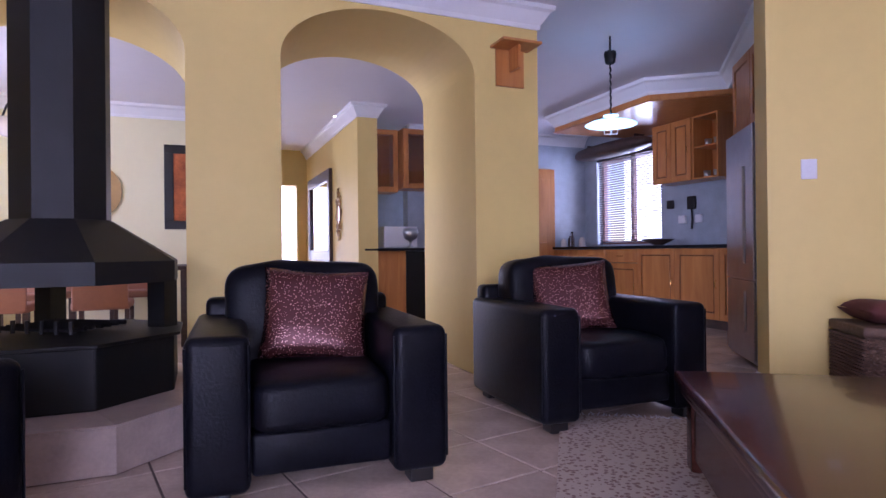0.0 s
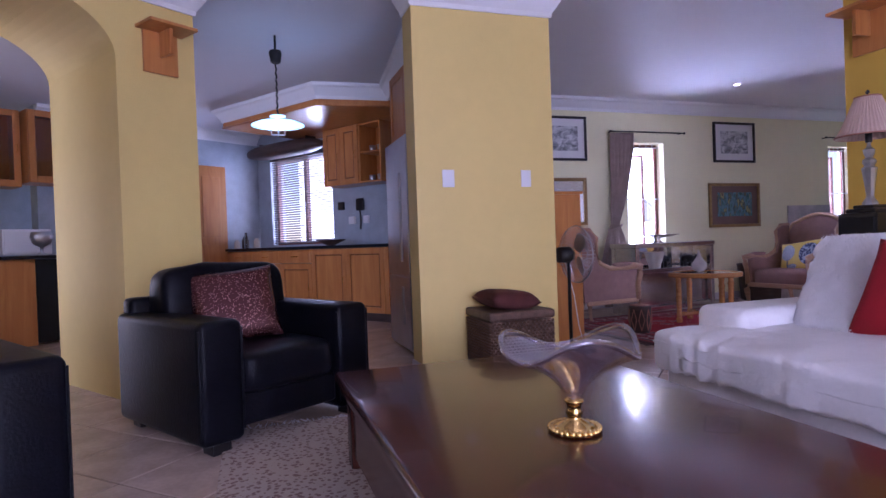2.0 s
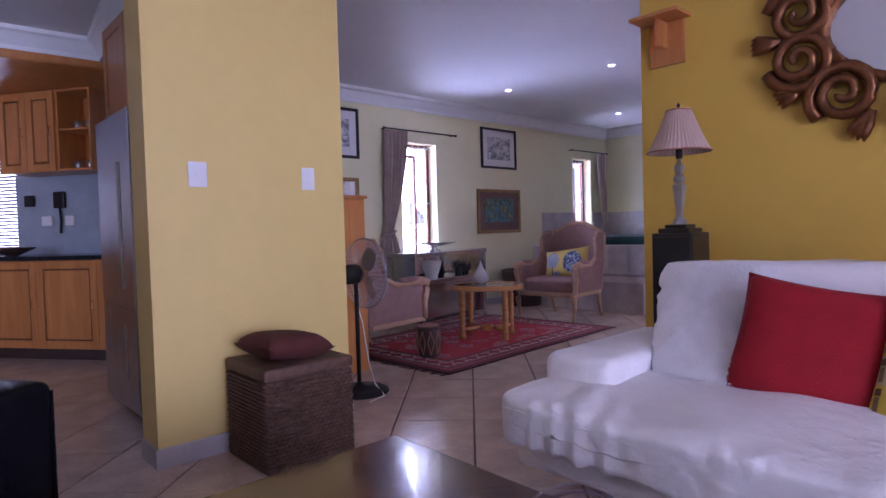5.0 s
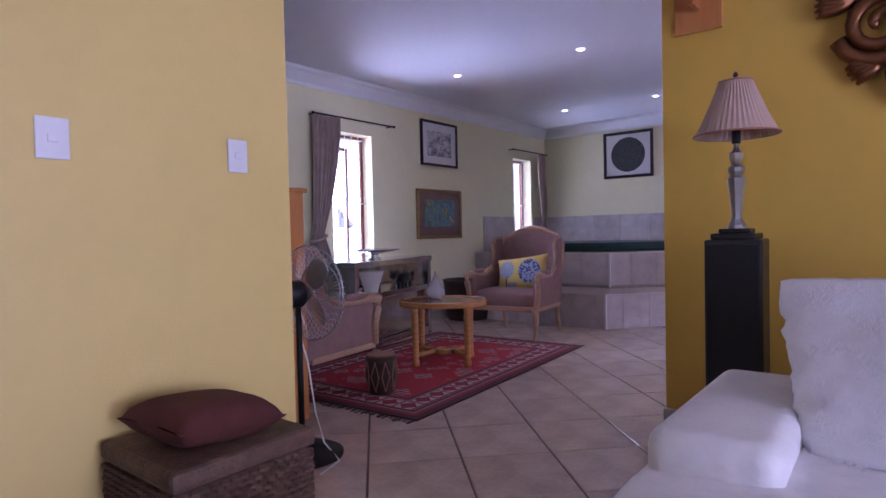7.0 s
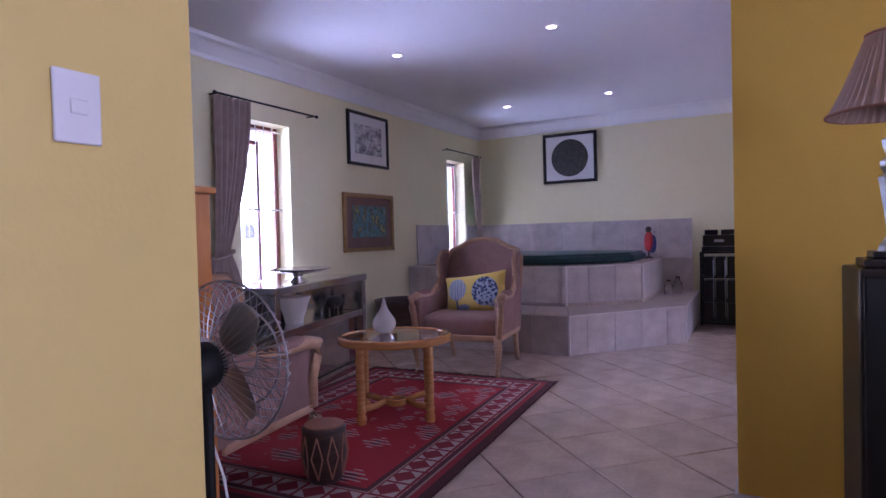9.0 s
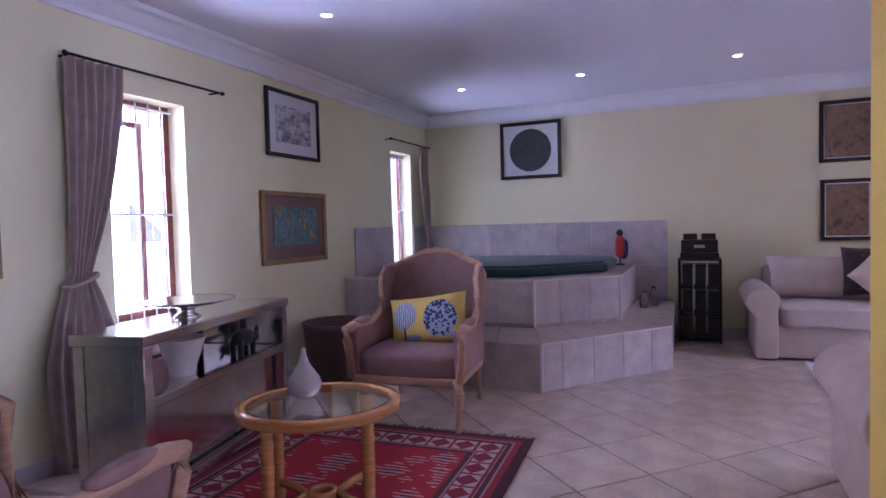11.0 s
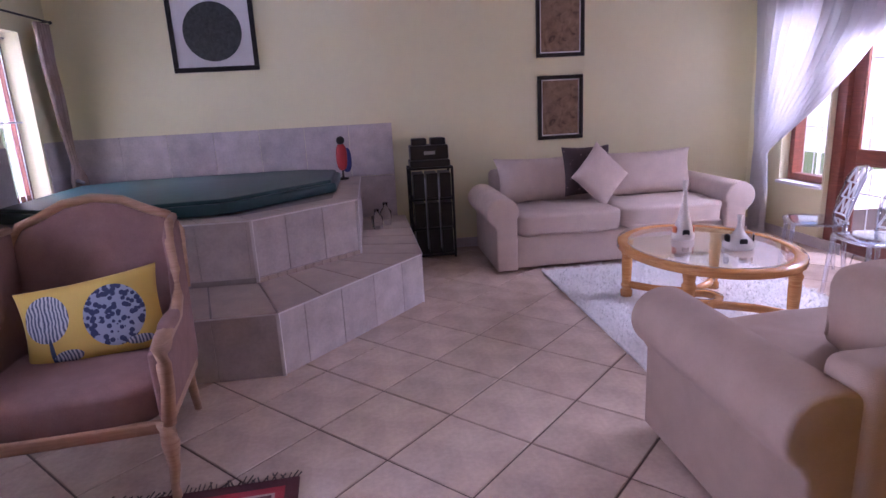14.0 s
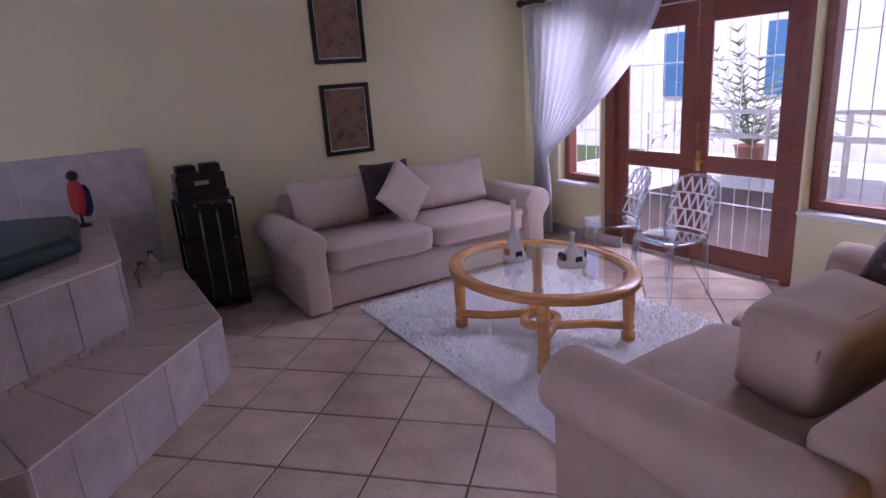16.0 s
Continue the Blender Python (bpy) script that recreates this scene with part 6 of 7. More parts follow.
for r0, z0, r1, z1 in ((0.545, 0.53, 0.545, 0.63), (0.545, 0.63, 0.225, 0.83), (0.215, 0.83, 0.215, 2.398)):
    a, b = octo(r0), octo(r1)
    va = [bm.verts.new((x, y, z0)) for x, y in a]
    vb = [bm.verts.new((x, y, z1)) for x, y in b]
    for k in range(8):
        bm.faces.new((va[k], va[(k + 1) % 8], vb[(k + 1) % 8], vb[k]))
part("hood", bm, M_BLACK, f)
p = thing("red_flower_pot", "small pot of red flowers on the hearth", "plant", pose(-2.32, 1.85, 0.2))
part("pot", bm_lathe([(0.05, 0), (0.065, 0.10), (0.07, 0.10), (0.0, 0.10)], 18), M_TERRA, p, smooth=True)
bm = bmesh.new()
random.seed(3)
for k in range(40):
    plump(bm, 0.05, 0.03, 0.02, pose(random.gauss(0, 0.05), random.gauss(0, 0.05), 0.15 + random.random() * 0.12, random.random() * 90, random.random() * 90, random.random() * 360), 0.9, 6)
part("blooms", bm, M_RED, p)

# ---- dining room ----
dt = thing("dining_table", "dark wooden dining table", "dining table", uvpose(-2.7, 2.7))
part("top", bm_box(-0.9, 0.9, -0.45, 0.45, 0.71, 0.75), M_DARKWOOD, dt, bevel=0.008)
for sx in (-1, 1):
    for sy in (-1, 1):
        part("leg", bm_box(sx * 0.82 - 0.04, sx * 0.82 + 0.04, sy * 0.38 - 0.04, sy * 0.38 + 0.04, 0, 0.71), M_DARKWOOD, dt, bevel=0.005)


def dining_chair(m):
    c = thing("dining_chair", "dark dining chair with terracotta cloth back", "chair", m, "dining chairs")
    part("back", bm_box(-0.20, 0.20, 0.17, 0.21, 0.42, 0.95), M_TERRA, c, bevel=0.012, seg=3)
    part("seat", bm_box(-0.21, 0.21, -0.20, 0.20, 0.41, 0.48), M_TERRA, c, bevel=0.02, seg=3)
    for sx in (-1, 1):
        for y in (-0.17, 0.18):
            part("leg", bm_box(sx * 0.19 - 0.018, sx * 0.19 + 0.018, y - 0.018, y + 0.018, 0, 0.41), M_DARKWOOD, c)
    return c


for s, v, tn in ((-3.2, 2.0, 180), (-2.5, 2.0, 180), (-3.2, 3.4, 0), (-2.4, 3.4, 0), (-1.6, 2.7, -90)):
    dining_chair(uvpose(s, v, 0, tn))
pl = thing("wall_plate", "round woven straw plate on the dining wall", "wall plate", uvpose(-2.9, 4.028, 1.58))
bm = bmesh.new()
lathe(bm, [(0.02, 0.0), (0.33, 0.0), (0.33, 0.02), (0.20, 0.012), (0.02, 0.012)], 48, pose(0, 0, 0, 90))
part("plate", bm, mat("woven_straw", (0.42, 0.27, 0.11), 0.8, bump=0.4), pl)
framed("picture", "dark framed orange abstract picture", uvpose(-1.88, 4.028, 1.65), 0.50, 1.0, 0.10, 0.03, M_BLACKF, mat("orange_abstract", (0.45, 0.12, 0.03), 0.6, var=0.6))
ch = thing("chandelier", "iron ceiling lamp with alabaster bowl", "ceiling light", pose(-4.57, 4.27, CEIL))
part("stem", bm_tubes([([(0, 0, 0), (0, 0, -0.35)], 0.012), ([(0, 0, -0.35), (0.12, 0, -0.45), (0.2, 0, -0.60)], 0.009), ([(0, 0, -0.35), (-0.12, 0, -0.45), (-0.2, 0, -0.60)], 0.009)]), M_BLACK, ch)
part("bowl", bm_lathe([(0.02, -0.75), (0.12, -0.73), (0.20, -0.66), (0.22, -0.60), (0.20, -0.60)], 28), M_CERAM, ch, smooth=True)
br = thing("bracket_shelf", "maroon draped sideboard in the dining room", "sideboard", uvpose(-4.4, 3.75))
part("body", bm_box(-0.6, 0.6, -0.2, 0.25, 0.0, 1.05), M_MAROON, br, bevel=0.02)

# ---- hallway mirrors ----
HM = uvpose(-0.032, 5.35, 1.38, -90)
framed("hall_mirror", "large dark wood framed hallway mirror", uvpose(-0.032, 5.35, 1.38, -90) @ pose(0, 0, 0), 1.7, 1.3, 0.16, 0.05, M_DARKWOOD, M_MIRROR, group="hallway mirrors")
om = thing("ornate_mirror", "small mirror in ornate iron scroll frame", "mirror", uvpose(-0.032, 4.08, 1.36, -90), "hallway mirrors")
bm = bmesh.new()
for k in range(10):
    a0 = 2 * math.pi * k / 10
    c0 = Vector((0.13 * math.cos(a0), -0.012, 0.28 * math.sin(a0)))
    tube(bm, [c0 + Vector((0.05 * (1 - i / 16) * math.cos(i * 0.6 + a0), 0, 0.08 * (1 - i / 16) * math.sin(i * 0.6 + a0))) for i in range(16)], 0.007, 5)
tube(bm, [(0.08 * math.cos(a), -0.012, 0.19 * math.sin(a)) for a in np.linspace(0, 6.283, 30)], 0.012, 6)
part("scrollwork", bm, M_GILT, om)
bm = bmesh.new()
prism(bm, [(0.07 * math.cos(a), 0.18 * math.sin(a)) for a in np.linspace(0, 6.283, 30)[:-1]], 0.002, 0.010, pose(0, 0, 0, 90))
part("glass", bm, M_MIRROR, om)


# ---- kitchen ----
def cabinet_unit(m, w, z0, z1, dpt, doors, label, glass=False, group="kitchen cupboards", shelf_rows=0):
    """A cupboard facing -y with its front at y = 0, x from 0 to w."""
    c = thing("cabinet", label, "cabinet", m, group)
    t = 0.018
    part("body", bm_boxes([(0, t, 0.02, dpt, z0, z1), (w - t, w, 0.02, dpt, z0, z1), (t, w - t, 0.02, dpt, z0, z0 + t), (t, w - t, 0.02, dpt, z1 - t, z1), (t, w - t, dpt - t, dpt, z0 + t, z1 - t)] + [(t, w - t, 0.03, dpt - t, z0 + (z1 - z0) * k / (shelf_rows + 1), z0 + (z1 - z0) * k / (shelf_rows + 1) + 0.016) for k in range(1, shelf_rows + 1)]), M_KIT, c)
    for k in range(doors):
        a, b = w * k / doors + 0.003, w * (k + 1) / doors - 0.003
        d = part("door", bm_boxes([(a, a + 0.065, 0, 0.02, z0 + 0.003, z1 - 0.003), (b - 0.065, b, 0, 0.02, z0 + 0.003, z1 - 0.003), (a + 0.065, b - 0.065, 0, 0.02, z1 - 0.07, z1 - 0.003), (a + 0.065, b - 0.065, 0, 0.02, z0 + 0.003, z0 + 0.07)]), M_KIT, c, bevel=0.004)
        if glass:
            part("pane", bm_box(a + 0.065, b - 0.065, 0.008, 0.012, z0 + 0.07, z1 - 0.07), M_GLASS, c)
        else:
            # recess sheet, coloured dark for the shade round the raised field
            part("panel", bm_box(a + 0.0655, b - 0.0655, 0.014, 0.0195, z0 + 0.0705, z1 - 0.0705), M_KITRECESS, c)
            part("raised_field", bm_box(a + 0.082, b - 0.082, 0.002, 0.014, z0 + 0.087, z1 - 0.087), M_KIT, c, bevel=0.009, seg=1)
        part("handle", bm_tube([(b - 0.035, 0.0, (z0 + z1) / 2 - 0.04), (b - 0.035, -0.025, (z0 + z1) / 2 - 0.03), (b - 0.035, -0.025, (z0 + z1) / 2 + 0.03), (b - 0.035, 0.0, (z0 + z1) / 2 + 0.04)], 0.005, 6), M_GOLD, c)
    return c


def kpose(v, s=3.24):
    """Front of the window-side cupboards: x runs back along the wall towards small v."""
    return uvpose(s, v, 0, -90)


for v1, w, nd in ((3.98, 0.60, 1), (3.38, 0.62, 1), (2.76, 0.62, 1), (2.14, 0.62, 1), (1.52, 0.62, 1), (0.90, 0.62, 1)):
    if v1 > 2.5:
        unit = cabinet_unit(kpose(v1), w, 0.10, 0.68, 0.58, nd, "honey oak kitchen base cupboard with drawer over the door")
        part("drawer", bm_box(0.003, w - 0.003, 0.0, 0.56, 0.688, 0.857), M_KIT, unit, bevel=0.006)
        part("drawer_field", bm_box(0.05, w - 0.05, -0.006, 0.0, 0.715, 0.83), M_KIT, unit, bevel=0.005)
        part("handle", bm_tube([(w / 2 - 0.05, -0.006, 0.77), (w / 2 - 0.04, -0.03, 0.77), (w / 2 + 0.04, -0.03, 0.77), (w / 2 + 0.05, -0.006, 0.77)], 0.005, 6), M_GOLD, unit)
    else:
        cabinet_unit(kpose(v1), w, 0.10, 0.86, 0.58, nd, "honey oak kitchen base cupboard with panel door")
kick = tagged(part("trim_kickboard", bm_box(0.0, 3.7, 0.06, 0.56, 0.0, 0.10), M_DARKWOOD), "dark kickboard under the cupboards", "trim", kind="structure")
kick.matrix_world = kpose(3.98)
wt = thing("worktop", "polished dark granite kitchen worktop", "worktop", kpose(3.98))
part("slab", bm_box(-0.0, 3.72, -0.03, 0.598, 0.862, 0.90), M_GRANITE, wt, bevel=0.006)
cabinet_unit(kpose(2.13, 3.49), 0.62, 1.65, 2.374, 0.33, 2, "honey oak wall cupboard beside the window")
cabinet_unit(kpose(1.505, 3.49), 0.36, 1.65, 2.374, 0.33, 0, "honey oak open corner shelf with cups", shelf_rows=1)
for dx, z in ((0.10, 1.668), (0.24, 1.668), (0.12, 2.028), (0.25, 2.028)):
    cu = thing("cup", "small brown glazed cup on the open shelf", "cup", kpose(1.505, 3.49) @ pose(dx, 0.14, z), "cups")
    part("cup", bm_lathe([(0.025, 0), (0.035, 0.02), (0.04, 0.08), (0.035, 0.08), (0.03, 0.02), (0.0, 0.015)], 16), M_STEEL, cu, smooth=True)
bulk = thing("wooden_pelmet", "honey wood soffit board above the cupboards", "pelmet", pose(0, 0, 0))
bm = bmesh.new()
prism(bm, SOFFIT + [(1.93, 6.46), uv(3.82, 0.35), uv(3.82, 2.83)], 2.375, 2.452)
part("board", bm, M_KIT, bulk, bevel=0.006)
part("bead", bm_tubes([([(x - 0.004, y - 0.006, 2.385) for x, y in SOFFIT], 0.010)], 8), M_KIT, bulk, smooth=True)
bt = thing("carved_canoe", "long dark carved wooden canoe above the window", "ornament", kpose(3.05, 3.55) @ pose(0.05, 0.0, 2.245))
bm = bmesh.new()
plump(bm, 1.55, 0.32, 0.20, None, 0.7, 28)
part("hull", bm, M_DARKWOOD, bt, smooth=True)
part("bracket", bm_boxes([(x - 0.01, x + 0.01, -0.02, 0.14, 0.05, 0.13) for x in (-0.5, 0.5)]), M_DARKWOOD, bt)
kw = thing("window_5", "kitchen window with horizontal slatted blind, lowered", "window", kpose(3.70, 3.84), kind="structure")
part("frame", bm_boxes([(0, 0.05, 0.10, 0.16, 0.93, 2.2), (1.29, 1.34, 0.10, 0.16, 0.93, 2.2), (0.05, 1.29, 0.10, 0.16, 0.93, 0.98), (0.05, 1.29, 0.10, 0.16, 2.15, 2.2), (0.64, 0.70, 0.10, 0.16, 0.98, 2.15)]), M_REDWOOD, kw)
sl = part("slat", bm_boxes([(0.015, 1.325, -0.018, 0.018, -0.001, 0.001)], pose(0, 0.03, 0, -28)), M_SLAT, kw)
sl.location.z = 0.96
for k in range(1, 36):
    o = new("slat", sl.data)
    o.parent = kw
    o.location.z = 0.96 + k * 0.034
part("head_rail", bm_box(0.0, 1.34, 0.0, 0.05, 2.175, 2.215), M_DARKWOOD, kw, bevel=0.004)
rail = tagged(part("trim_window_rail", bm_box(-0.1, 1.5, -0.03, -0.002, 2.24, 2.27), M_DARKWOOD), "dark rail above the kitchen window", "trim", kind="structure")
rail.matrix_world = kpose(3.70, 3.84)
for n_, v_, z_, w_, h_, mt_ in (("socket", 1.98, 1.22, 0.12, 0.10, M_PLASTIC), ("socket", 1.72, 1.22, 0.10, 0.10, M_PLASTIC), ("wall_clock", 2.18, 1.42, 0.11, 0.11, M_BLACKF), ("wall_phone", 1.83, 1.42, 0.13, 0.16, M_BLACKF)):
    o = thing(n_, {"socket": "white plastic wall socket on the tiles", "wall_clock": "small black clock on the kitchen tiles", "wall_phone": "black wall telephone with hanging cord"}[n_], n_.replace("_", " "), kpose(v_, 3.84) @ pose(0, 0, z_), "kitchen wall fittings")
    part("case", bm_box(-w_ / 2, w_ / 2, -0.035, -0.002, -h_ / 2, h_ / 2), mt_, o, bevel=0.012, seg=3)
    if n_ == "wall_phone":
        part("cord", bm_tube([(0, -0.02, -0.08), (0.02, -0.03, -0.2), (0, -0.02, -0.32)], 0.012, 6), M_BLACKF, o)
bw = thing("fruit_bowl", "dark wooden bowl on the worktop", "bowl", kpose(2.0, 3.45) @ pose(0, 0, 0.90))
part("bowl", bm_lathe([(0.05, 0), (0.07, 0.01), (0.19, 0.07), (0.185, 0.075), (0.06, 0.025), (0.0, 0.02)], 28), M_DARKWOOD, bw, smooth=True)
for v_, s_, h_, r_, mt_ in ((3.82, 3.45, 0.16, 0.05, M_DARKWOOD), (3.70, 3.38, 0.22, 0.03, M_GLASS), (3.62, 3.5, 0.14, 0.045, M_CERAM), (3.86, 3.34, 0.12, 0.04, M_CERAM)):
    o = thing("kitchen_jar", "small jar on the kitchen worktop", "jar", uvpose(s_, v_, 0.90), "jars on the worktop")
    part("jar", bm_lathe([(r_ * 0.9, 0), (r_, 0.01), (r_, h_ * 0.75), (r_ * 0.6, h_ * 0.85), (r_ * 0.65, h_)], 18), mt_, o, smooth=True)
kd = thing("door_3", "honey oak panelled kitchen door, closed", "door", uvpose(2.42, 3.996), kind="structure")
part("leaf", bm_box(0.0, 0.84, -0.03, -0.002, 0.005, 2.08), M_KIT, kd, bevel=0.004)
part("moulding", bm_boxes([(0.10, 0.38, -0.04, -0.03, z, z + 0.85) for z in (0.12, 1.08)] + [(0.46, 0.74, -0.04, -0.03, z, z + 0.85) for z in (0.12, 1.08)]), M_KIT, kd, bevel=0.006)
fr = thing("fridge", "tall brushed steel fridge beside the pier", "fridge", pose(1.27, 4.66, 0))
part("body", bm_box(0.02, 0.66, 0.0, 0.72, 0.02, 1.76), M_STEEL, fr, bevel=0.01)
part("door", bm_boxes([(0.0, 0.018, 0.01, 0.71, 0.05, 0.62), (0.0, 0.018, 0.01, 0.71, 0.63, 1.75)]), M_STEEL, fr, bevel=0.004)
part("handle", bm_tubes([([(-0.04, 0.08, 0.75), (-0.04, 0.08, 1.45)], 0.012), ([(-0.04, 0.08, 0.25), (-0.04, 0.08, 0.55)], 0.012)], 8), M_STEEL, fr)
oc = thing("cabinet", "honey oak cupboard over the fridge", "cabinet", pose(1.30, 4.66, 0), "kitchen cupboards")
part("body", bm_box(0.12, 0.64, 0.0, 1.0, 1.82, 2.44), M_KIT, oc, bevel=0.004)
for y in (0.0, 0.5):
    part("door", bm_boxes([(0.098, 0.119, y + 0.004, y + 0.07, 1.83, 2.43), (0.098, 0.119, y + 0.43, y + 0.496, 1.83, 2.43), (0.098, 0.119, y + 0.07, y + 0.43, 1.83, 1.90), (0.098, 0.119, y + 0.07, y + 0.43, 2.36, 2.43)]), M_KIT, oc, bevel=0.004)
    part("panel", bm_boxes([(0.108, 0.119, y + 0.071, y + 0.429, 1.901, 2.359)]), M_KIT, oc)
pn = thing("pendant_lamp", "lit white layered glass pendant lamp", "pendant lamp", pose(0.34, 5.12, 1.875))
part("shade", bm_lathe([(0.05, 0.045), (0.10, 0.038), (0.16, 0.024), (0.205, 0.004), (0.207, 0.0), (0.203, 0.0), (0.155, 0.016), (0.10, 0.026), (0.05, 0.03)], 44), M_PENDANT, pn, smooth=True)
part("upper_glass", bm_lathe([(0.02, 0.085), (0.06, 0.078), (0.062, 0.074), (0.03, 0.07)], 28), M_PENDANT, pn, smooth=True)
part("lower_glass", bm_lathe([(0.135, 0.012), (0.12, -0.006), (0.085, -0.022), (0.04, -0.03)], 32), glow("lit_lamp_bowl", (0.80, 0.97, 1.0), 1.4), pn, smooth=True)
part("wire_loop", bm_tubes([([(-0.055, 0, -0.02), (-0.05, 0, -0.075), (0.05, 0, -0.075), (0.055, 0, -0.02)], 0.005), ([(0, -0.055, -0.02), (0, -0.05, -0.075), (0, 0.05, -0.075), (0, 0.055, -0.02)], 0.005)], 8), M_IRON, pn)
part("cord", bm_tube([(0.004 * math.sin(i * 1.3), 0.004 * math.cos(i * 1.3), 0.09 + i * 0.012) for i in range(37)], 0.008, 6), M_BLACK, pn)
part("canopy", bm_lathe([(0.03, 0.50), (0.04, 0.51), (0.05, 0.58), (0.045, 0.60), (0.01, 0.60), (0.008, 0.724)], 20), M_BLACK, pn, smooth=True)
# bar with cupboards over it
br = thing("breakfast_bar", "wooden breakfast bar with dark stone top", "bar", uvpose(0.22, 3.12))
part("panel", bm_box(0.0, 0.36, 0.05, 0.60, 0.0, 0.865), M_KIT, br, bevel=0.004)
part("top", bm_box(-0.18, 1.0, -0.02, 0.66, 0.865, 0.90), M_GRANITE, br, bevel=0.006)
part("dishwasher", bm_box(0.37, 0.96, 0.06, 0.60, 0.02, 0.86), M_BLACK, br, bevel=0.006)
cabinet_unit(uvpose(0.22, 3.55), 0.40, 1.62, 2.42, 0.33, 1, "honey oak wall cupboard with glass door", True)
cabinet_unit(uvpose(0.64, 3.40), 0.46, 1.66, 2.42, 0.36, 1, "honey oak wall cupboard with glass door", True)
mw = thing("microwave", "white microwave oven on the bar", "microwave", uvpose(0.36, 3.35, 0.90))
part("case", bm_box(0.0, 0.44, 0.0, 0.32, 0.01, 0.27), M_PLASTIC, mw, bevel=0.01)
part("door", bm_box(0.02, 0.32, -0.008, 0.0, 0.03, 0.25), M_PLASTIC, mw, bevel=0.003)
gb = thing("glass_goblet", "ribbed silver goblet bowl on the bar", "goblet", uvpose(0.66, 3.22, 0.90))
part("goblet", bm_lathe([(0.05, 0), (0.05, 0.01), (0.015, 0.03), (0.015, 0.08), (0.08, 0.12), (0.10, 0.19), (0.085, 0.24), (0.08, 0.24)], 24), M_STEEL, gb, smooth=True)

# ---- outside ----
hs = thing("house", "white rendered house across the patio with blue shutters", "house", pose(7.2, -6.2, -0.16))
part("wall", bm_boxes([(-6, -0.4, -0.3, 0, 0, 3.4), (0.5, 10, -0.3, 0, 0, 3.4), (-0.4, 0.5, -0.3, 0, 0, 1.1), (-0.4, 0.5, -0.3, 0, 2.3, 3.4)]), M_RENDERWALL, hs)
part("window", bm_box(-0.4, 0.5, -0.25, -0.2, 1.1, 2.3), M_GRANITE, hs)
for x in (-0.9, 0.52, 2.6, 4.7, -2.6):
    part("shutter", bm_boxes([(x, x + 0.46, 0.01, 0.05, 1.1, 2.3)] + [(x + 0.04, x + 0.42, 0.05, 0.06, 1.14 + k * 0.1, 1.2 + k * 0.1) for k in range(11)]), M_BLUE, hs)
part("roof", bm_boxes([(-6.3, 10.3, -1.5, 0.3, 3.4, 3.55)]), M_TERRA, hs)
rl = thing("patio_railing", "white painted iron patio railing", "railing", pose(7.0, -3.0, -0.02))
part("rail", bm_boxes([(-5, 5, -0.02, 0.02, z, z + 0.05) for z in (0.62, 0.92)] + [(x - 0.02, x + 0.02, -0.02, 0.02, 0, 0.62) for x in np.arange(-5, 5.1, 0.9)] + [(x - 0.02, x + 0.02, -0.02, 0.02, 0.67, 0.92) for x in np.arange(-5, 5.1, 0.45)]), M_IRON, rl)
pt = thing("palm_plant", "leafy green potted palm on the patio", "plant", pose(9.3, -4.3, -0.02))
part("pot", bm_lathe([(0.16, 0), (0.22, 0.35), (0.24, 0.35), (0.2, 0.33), (0.0, 0.32)], 20), M_TERRA, pt, smooth=True)
random.seed(21)
bm = bmesh.new()
for k in range(26):
    a, el = random.uniform(0, 6.283), random.uniform(0.5, 1.45)
    ln = random.uniform(0.9, 1.9)
    pts = [Vector((math.cos(a) * math.cos(el) * ln * t, math.sin(a) * math.cos(el) * ln * t, 0.35 + ln * math.sin(el) * t - 0.45 * ln * t * t * math.cos(el))) for t in np.linspace(0, 1, 9)]
    tube(bm, pts, [0.010 * (1 - i / 9.5) for i in range(9)], 4)
    for i in range(2, 9):
        for sg in (-1, 1):
            side = Vector((-math.sin(a), math.cos(a), 0)) * sg
            q = pts[i]
            tip = q + side * 0.20 + (pts[i] - pts[i - 1]).normalized() * 0.16 + Vector((0, 0, -0.05))
            w = (pts[i] - pts[i - 1]).normalized() * 0.02
            bm.faces.new((bm.verts.new(q - w), bm.verts.new(q + w), bm.verts.new(tip)))
tagged(part("fronds", bm, M_LEAF, pt), kind="stuff")
gt = thing("garden_bench", "dark slatted garden bench on the patio", "bench", pose(4.9, -1.9, -0.02))
part("slats", bm_boxes([(-0.6, 0.6, -0.2 + k * 0.1, -0.12 + k * 0.1, 0.42, 0.45) for k in range(4)] + [(-0.6, 0.6, -0.24, -0.21, 0.5 + k * 0.12, 0.58 + k * 0.12) for k in range(3)]), M_DARKWOOD, gt)
part("frame", bm_boxes([(x - 0.03, x + 0.03, -0.24, 0.2, 0.36, 0.42) for x in (-0.5, 0.5)] + [(x - 0.03, x + 0.03, y, y + 0.05, 0, 0.36) for x in (-0.5, 0.5) for y in (-0.24, 0.15)]), M_DARKWOOD, gt)

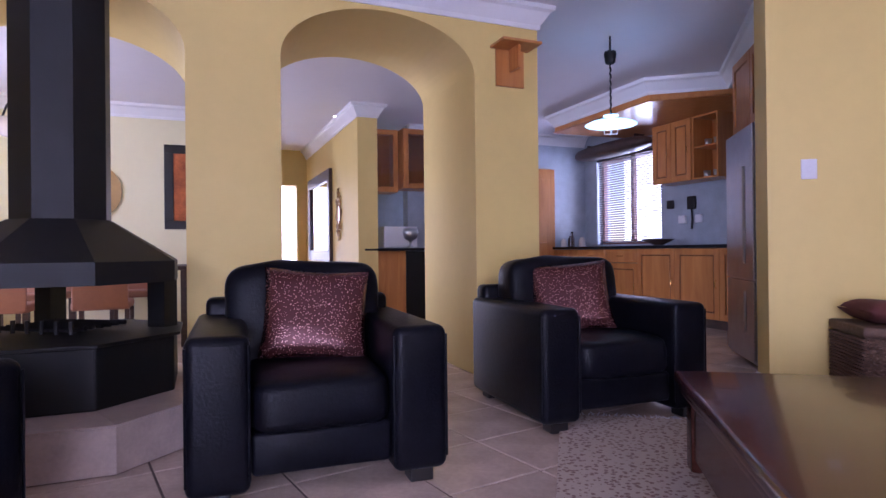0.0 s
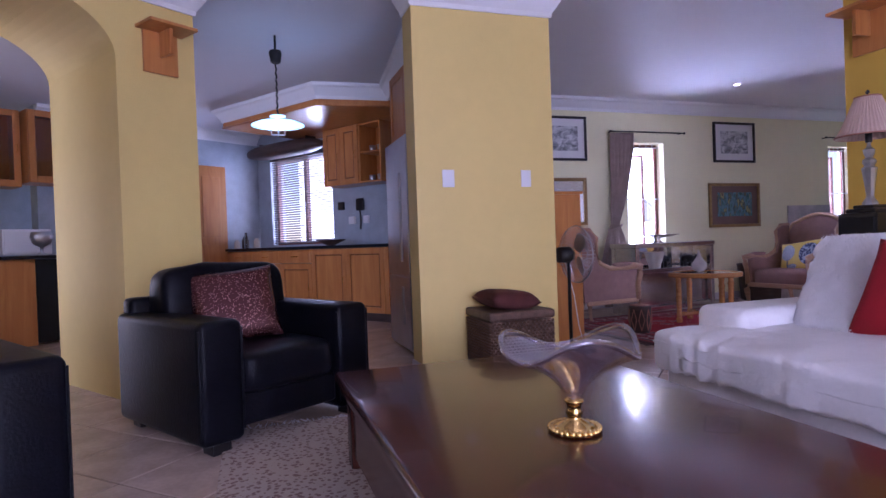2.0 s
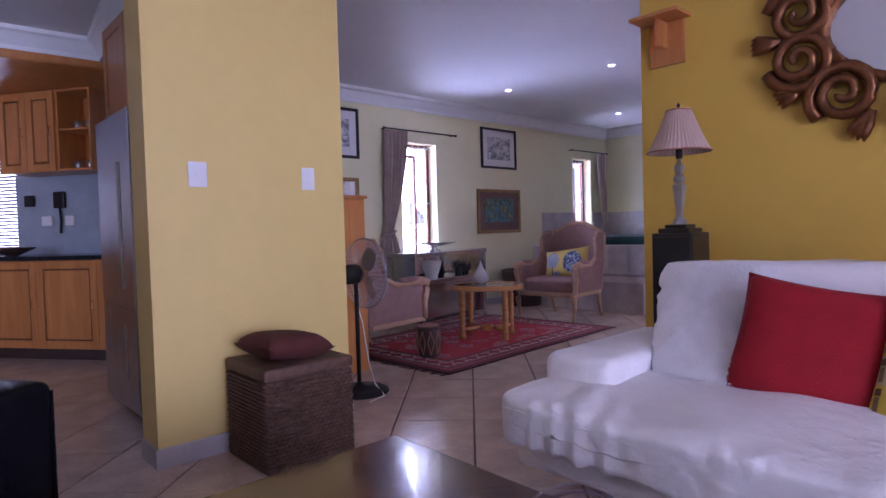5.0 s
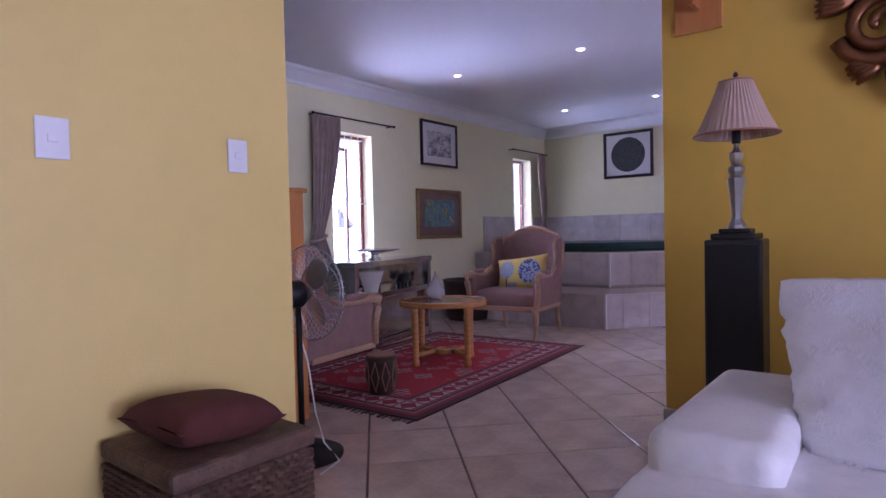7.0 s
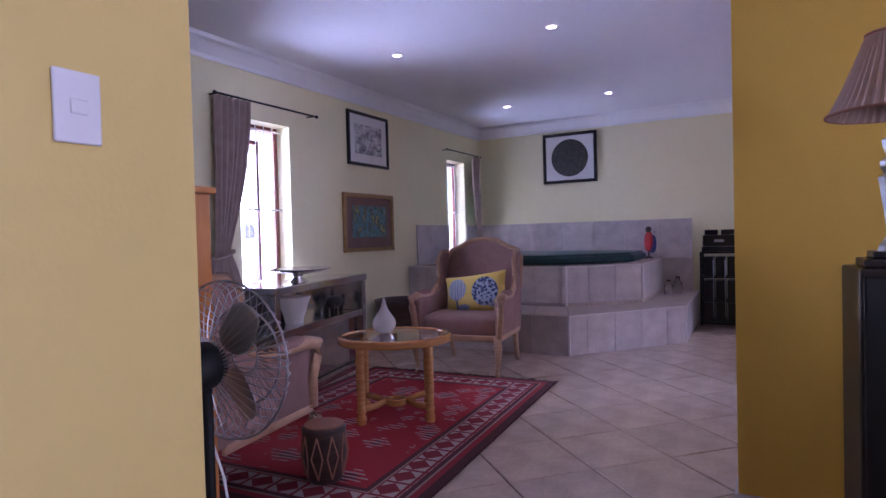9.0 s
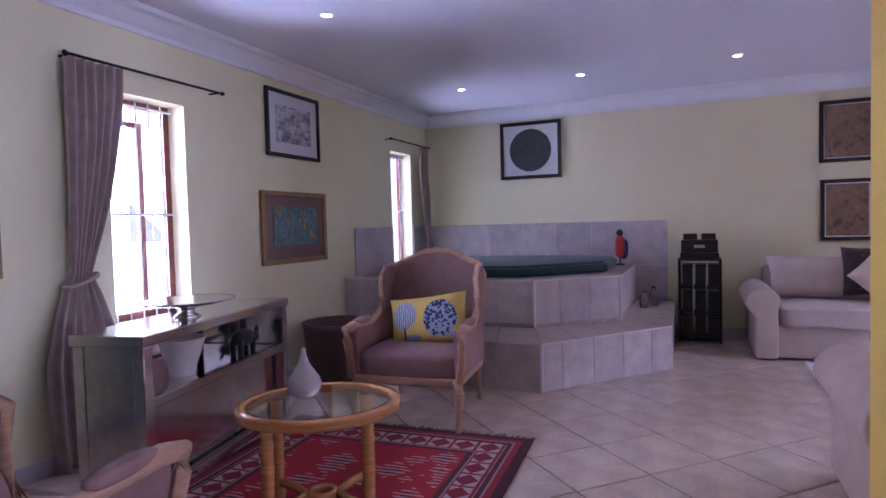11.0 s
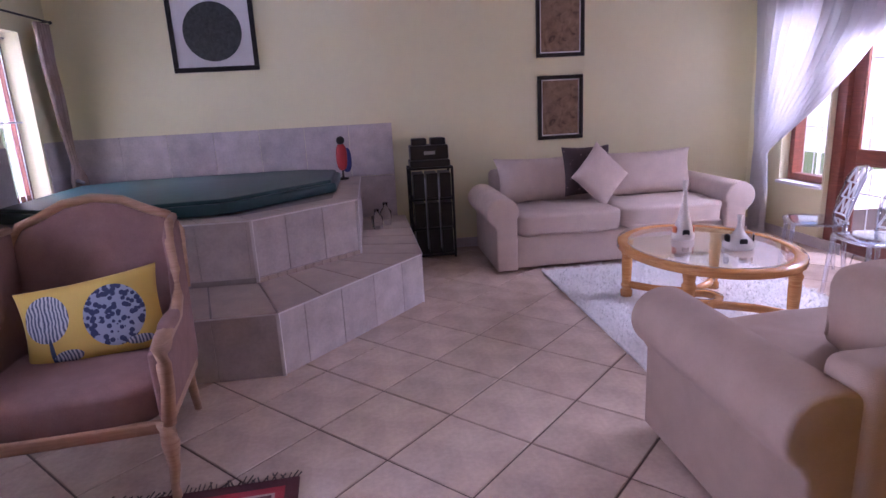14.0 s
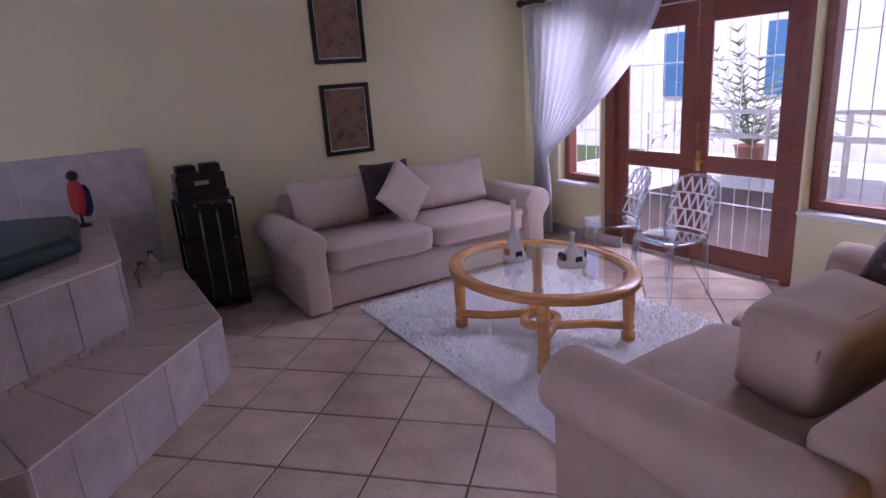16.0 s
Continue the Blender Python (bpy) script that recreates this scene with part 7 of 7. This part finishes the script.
# bright overexposed distance outside the small windows
M_GLARE = glow("bright_hazy_sky", (0.93, 0.96, 1.0), 3.0)
for nm, m_, w_, h_ in (("backdrop_north", pose(6.5, 10.6, 1.6), 9.0, 5.0), ("backdrop_kitchen", uvpose(5.2, 3.0, 1.5, -90), 3.4, 3.4), ("backdrop_hall", uvpose(-0.7, 8.0, 1.3), 3.0, 2.6)):
    o = tagged(part(nm, bm_box(-w_ / 2, w_ / 2, 0, 0.02, -h_ / 2, h_ / 2), M_GLARE), "bright hazy overexposed daylight outside", "backdrop", kind="structure")
    o.matrix_world = m_

# ---- floor tiles ----
floor = tagged(part("floor", bm_box(-9.5, 9.3, -2.8, 12.0, -0.15, -0.006), M_GROUT), "beige glazed ceramic floor tiles laid diagonally", "floor", kind="structure")
TP = 0.424
bm0 = bm_box(-TP / 2 + 0.0045, TP / 2 - 0.0045, -TP / 2 + 0.0045, TP / 2 - 0.0045, -0.008, 0.0)
bmesh.ops.bevel(bm0, geom=[e for e in bm0.edges if all(v.co.z > -0.001 for v in e.verts)], offset=0.003, segments=1, affect="EDGES")
first = part("tile", bm0, M_TILE, floor)
first.matrix_local = pose(6.17, 3.37 + TP / math.sqrt(2), 0, 0, 0, 45)
rest = bmesh.new()
spots = []
for i in range(-40, 41):
    for j in range(-40, 41):
        x = 6.17 + (i - j) * TP / math.sqrt(2)
        y = 3.37 + TP / math.sqrt(2) + (i + j) * TP / math.sqrt(2)
        if (i or j) and -6.3 < x < 9.2 and -2.7 < y < 9.5 and not (x > 4 and y < -0.1):
            spots.append((x, y))
near = [p for p in spots if 2.2 < p[0] < 8.3 and 0.4 < p[1] < 6.4]
near += [p for p in spots if -2.2 < p[0] <= 2.2 and 1.4 < p[1] < 4.4]
keep_set = set(near[:300])
for x, y in spots:
    if (x, y) in keep_set:
        o = new("tile", first.data)
        o.parent = floor
        o.matrix_local = pose(x, y, 0, 0, 0, 45)
    else:
        box(rest, -TP / 2 + 0.0045, TP / 2 - 0.0045, -TP / 2 + 0.0045, TP / 2 - 0.0045, -0.008, 0.0, pose(x, y, 0, 0, 0, 45))
tagged(part("tiles", rest, M_TILE, floor), kind="stuff")
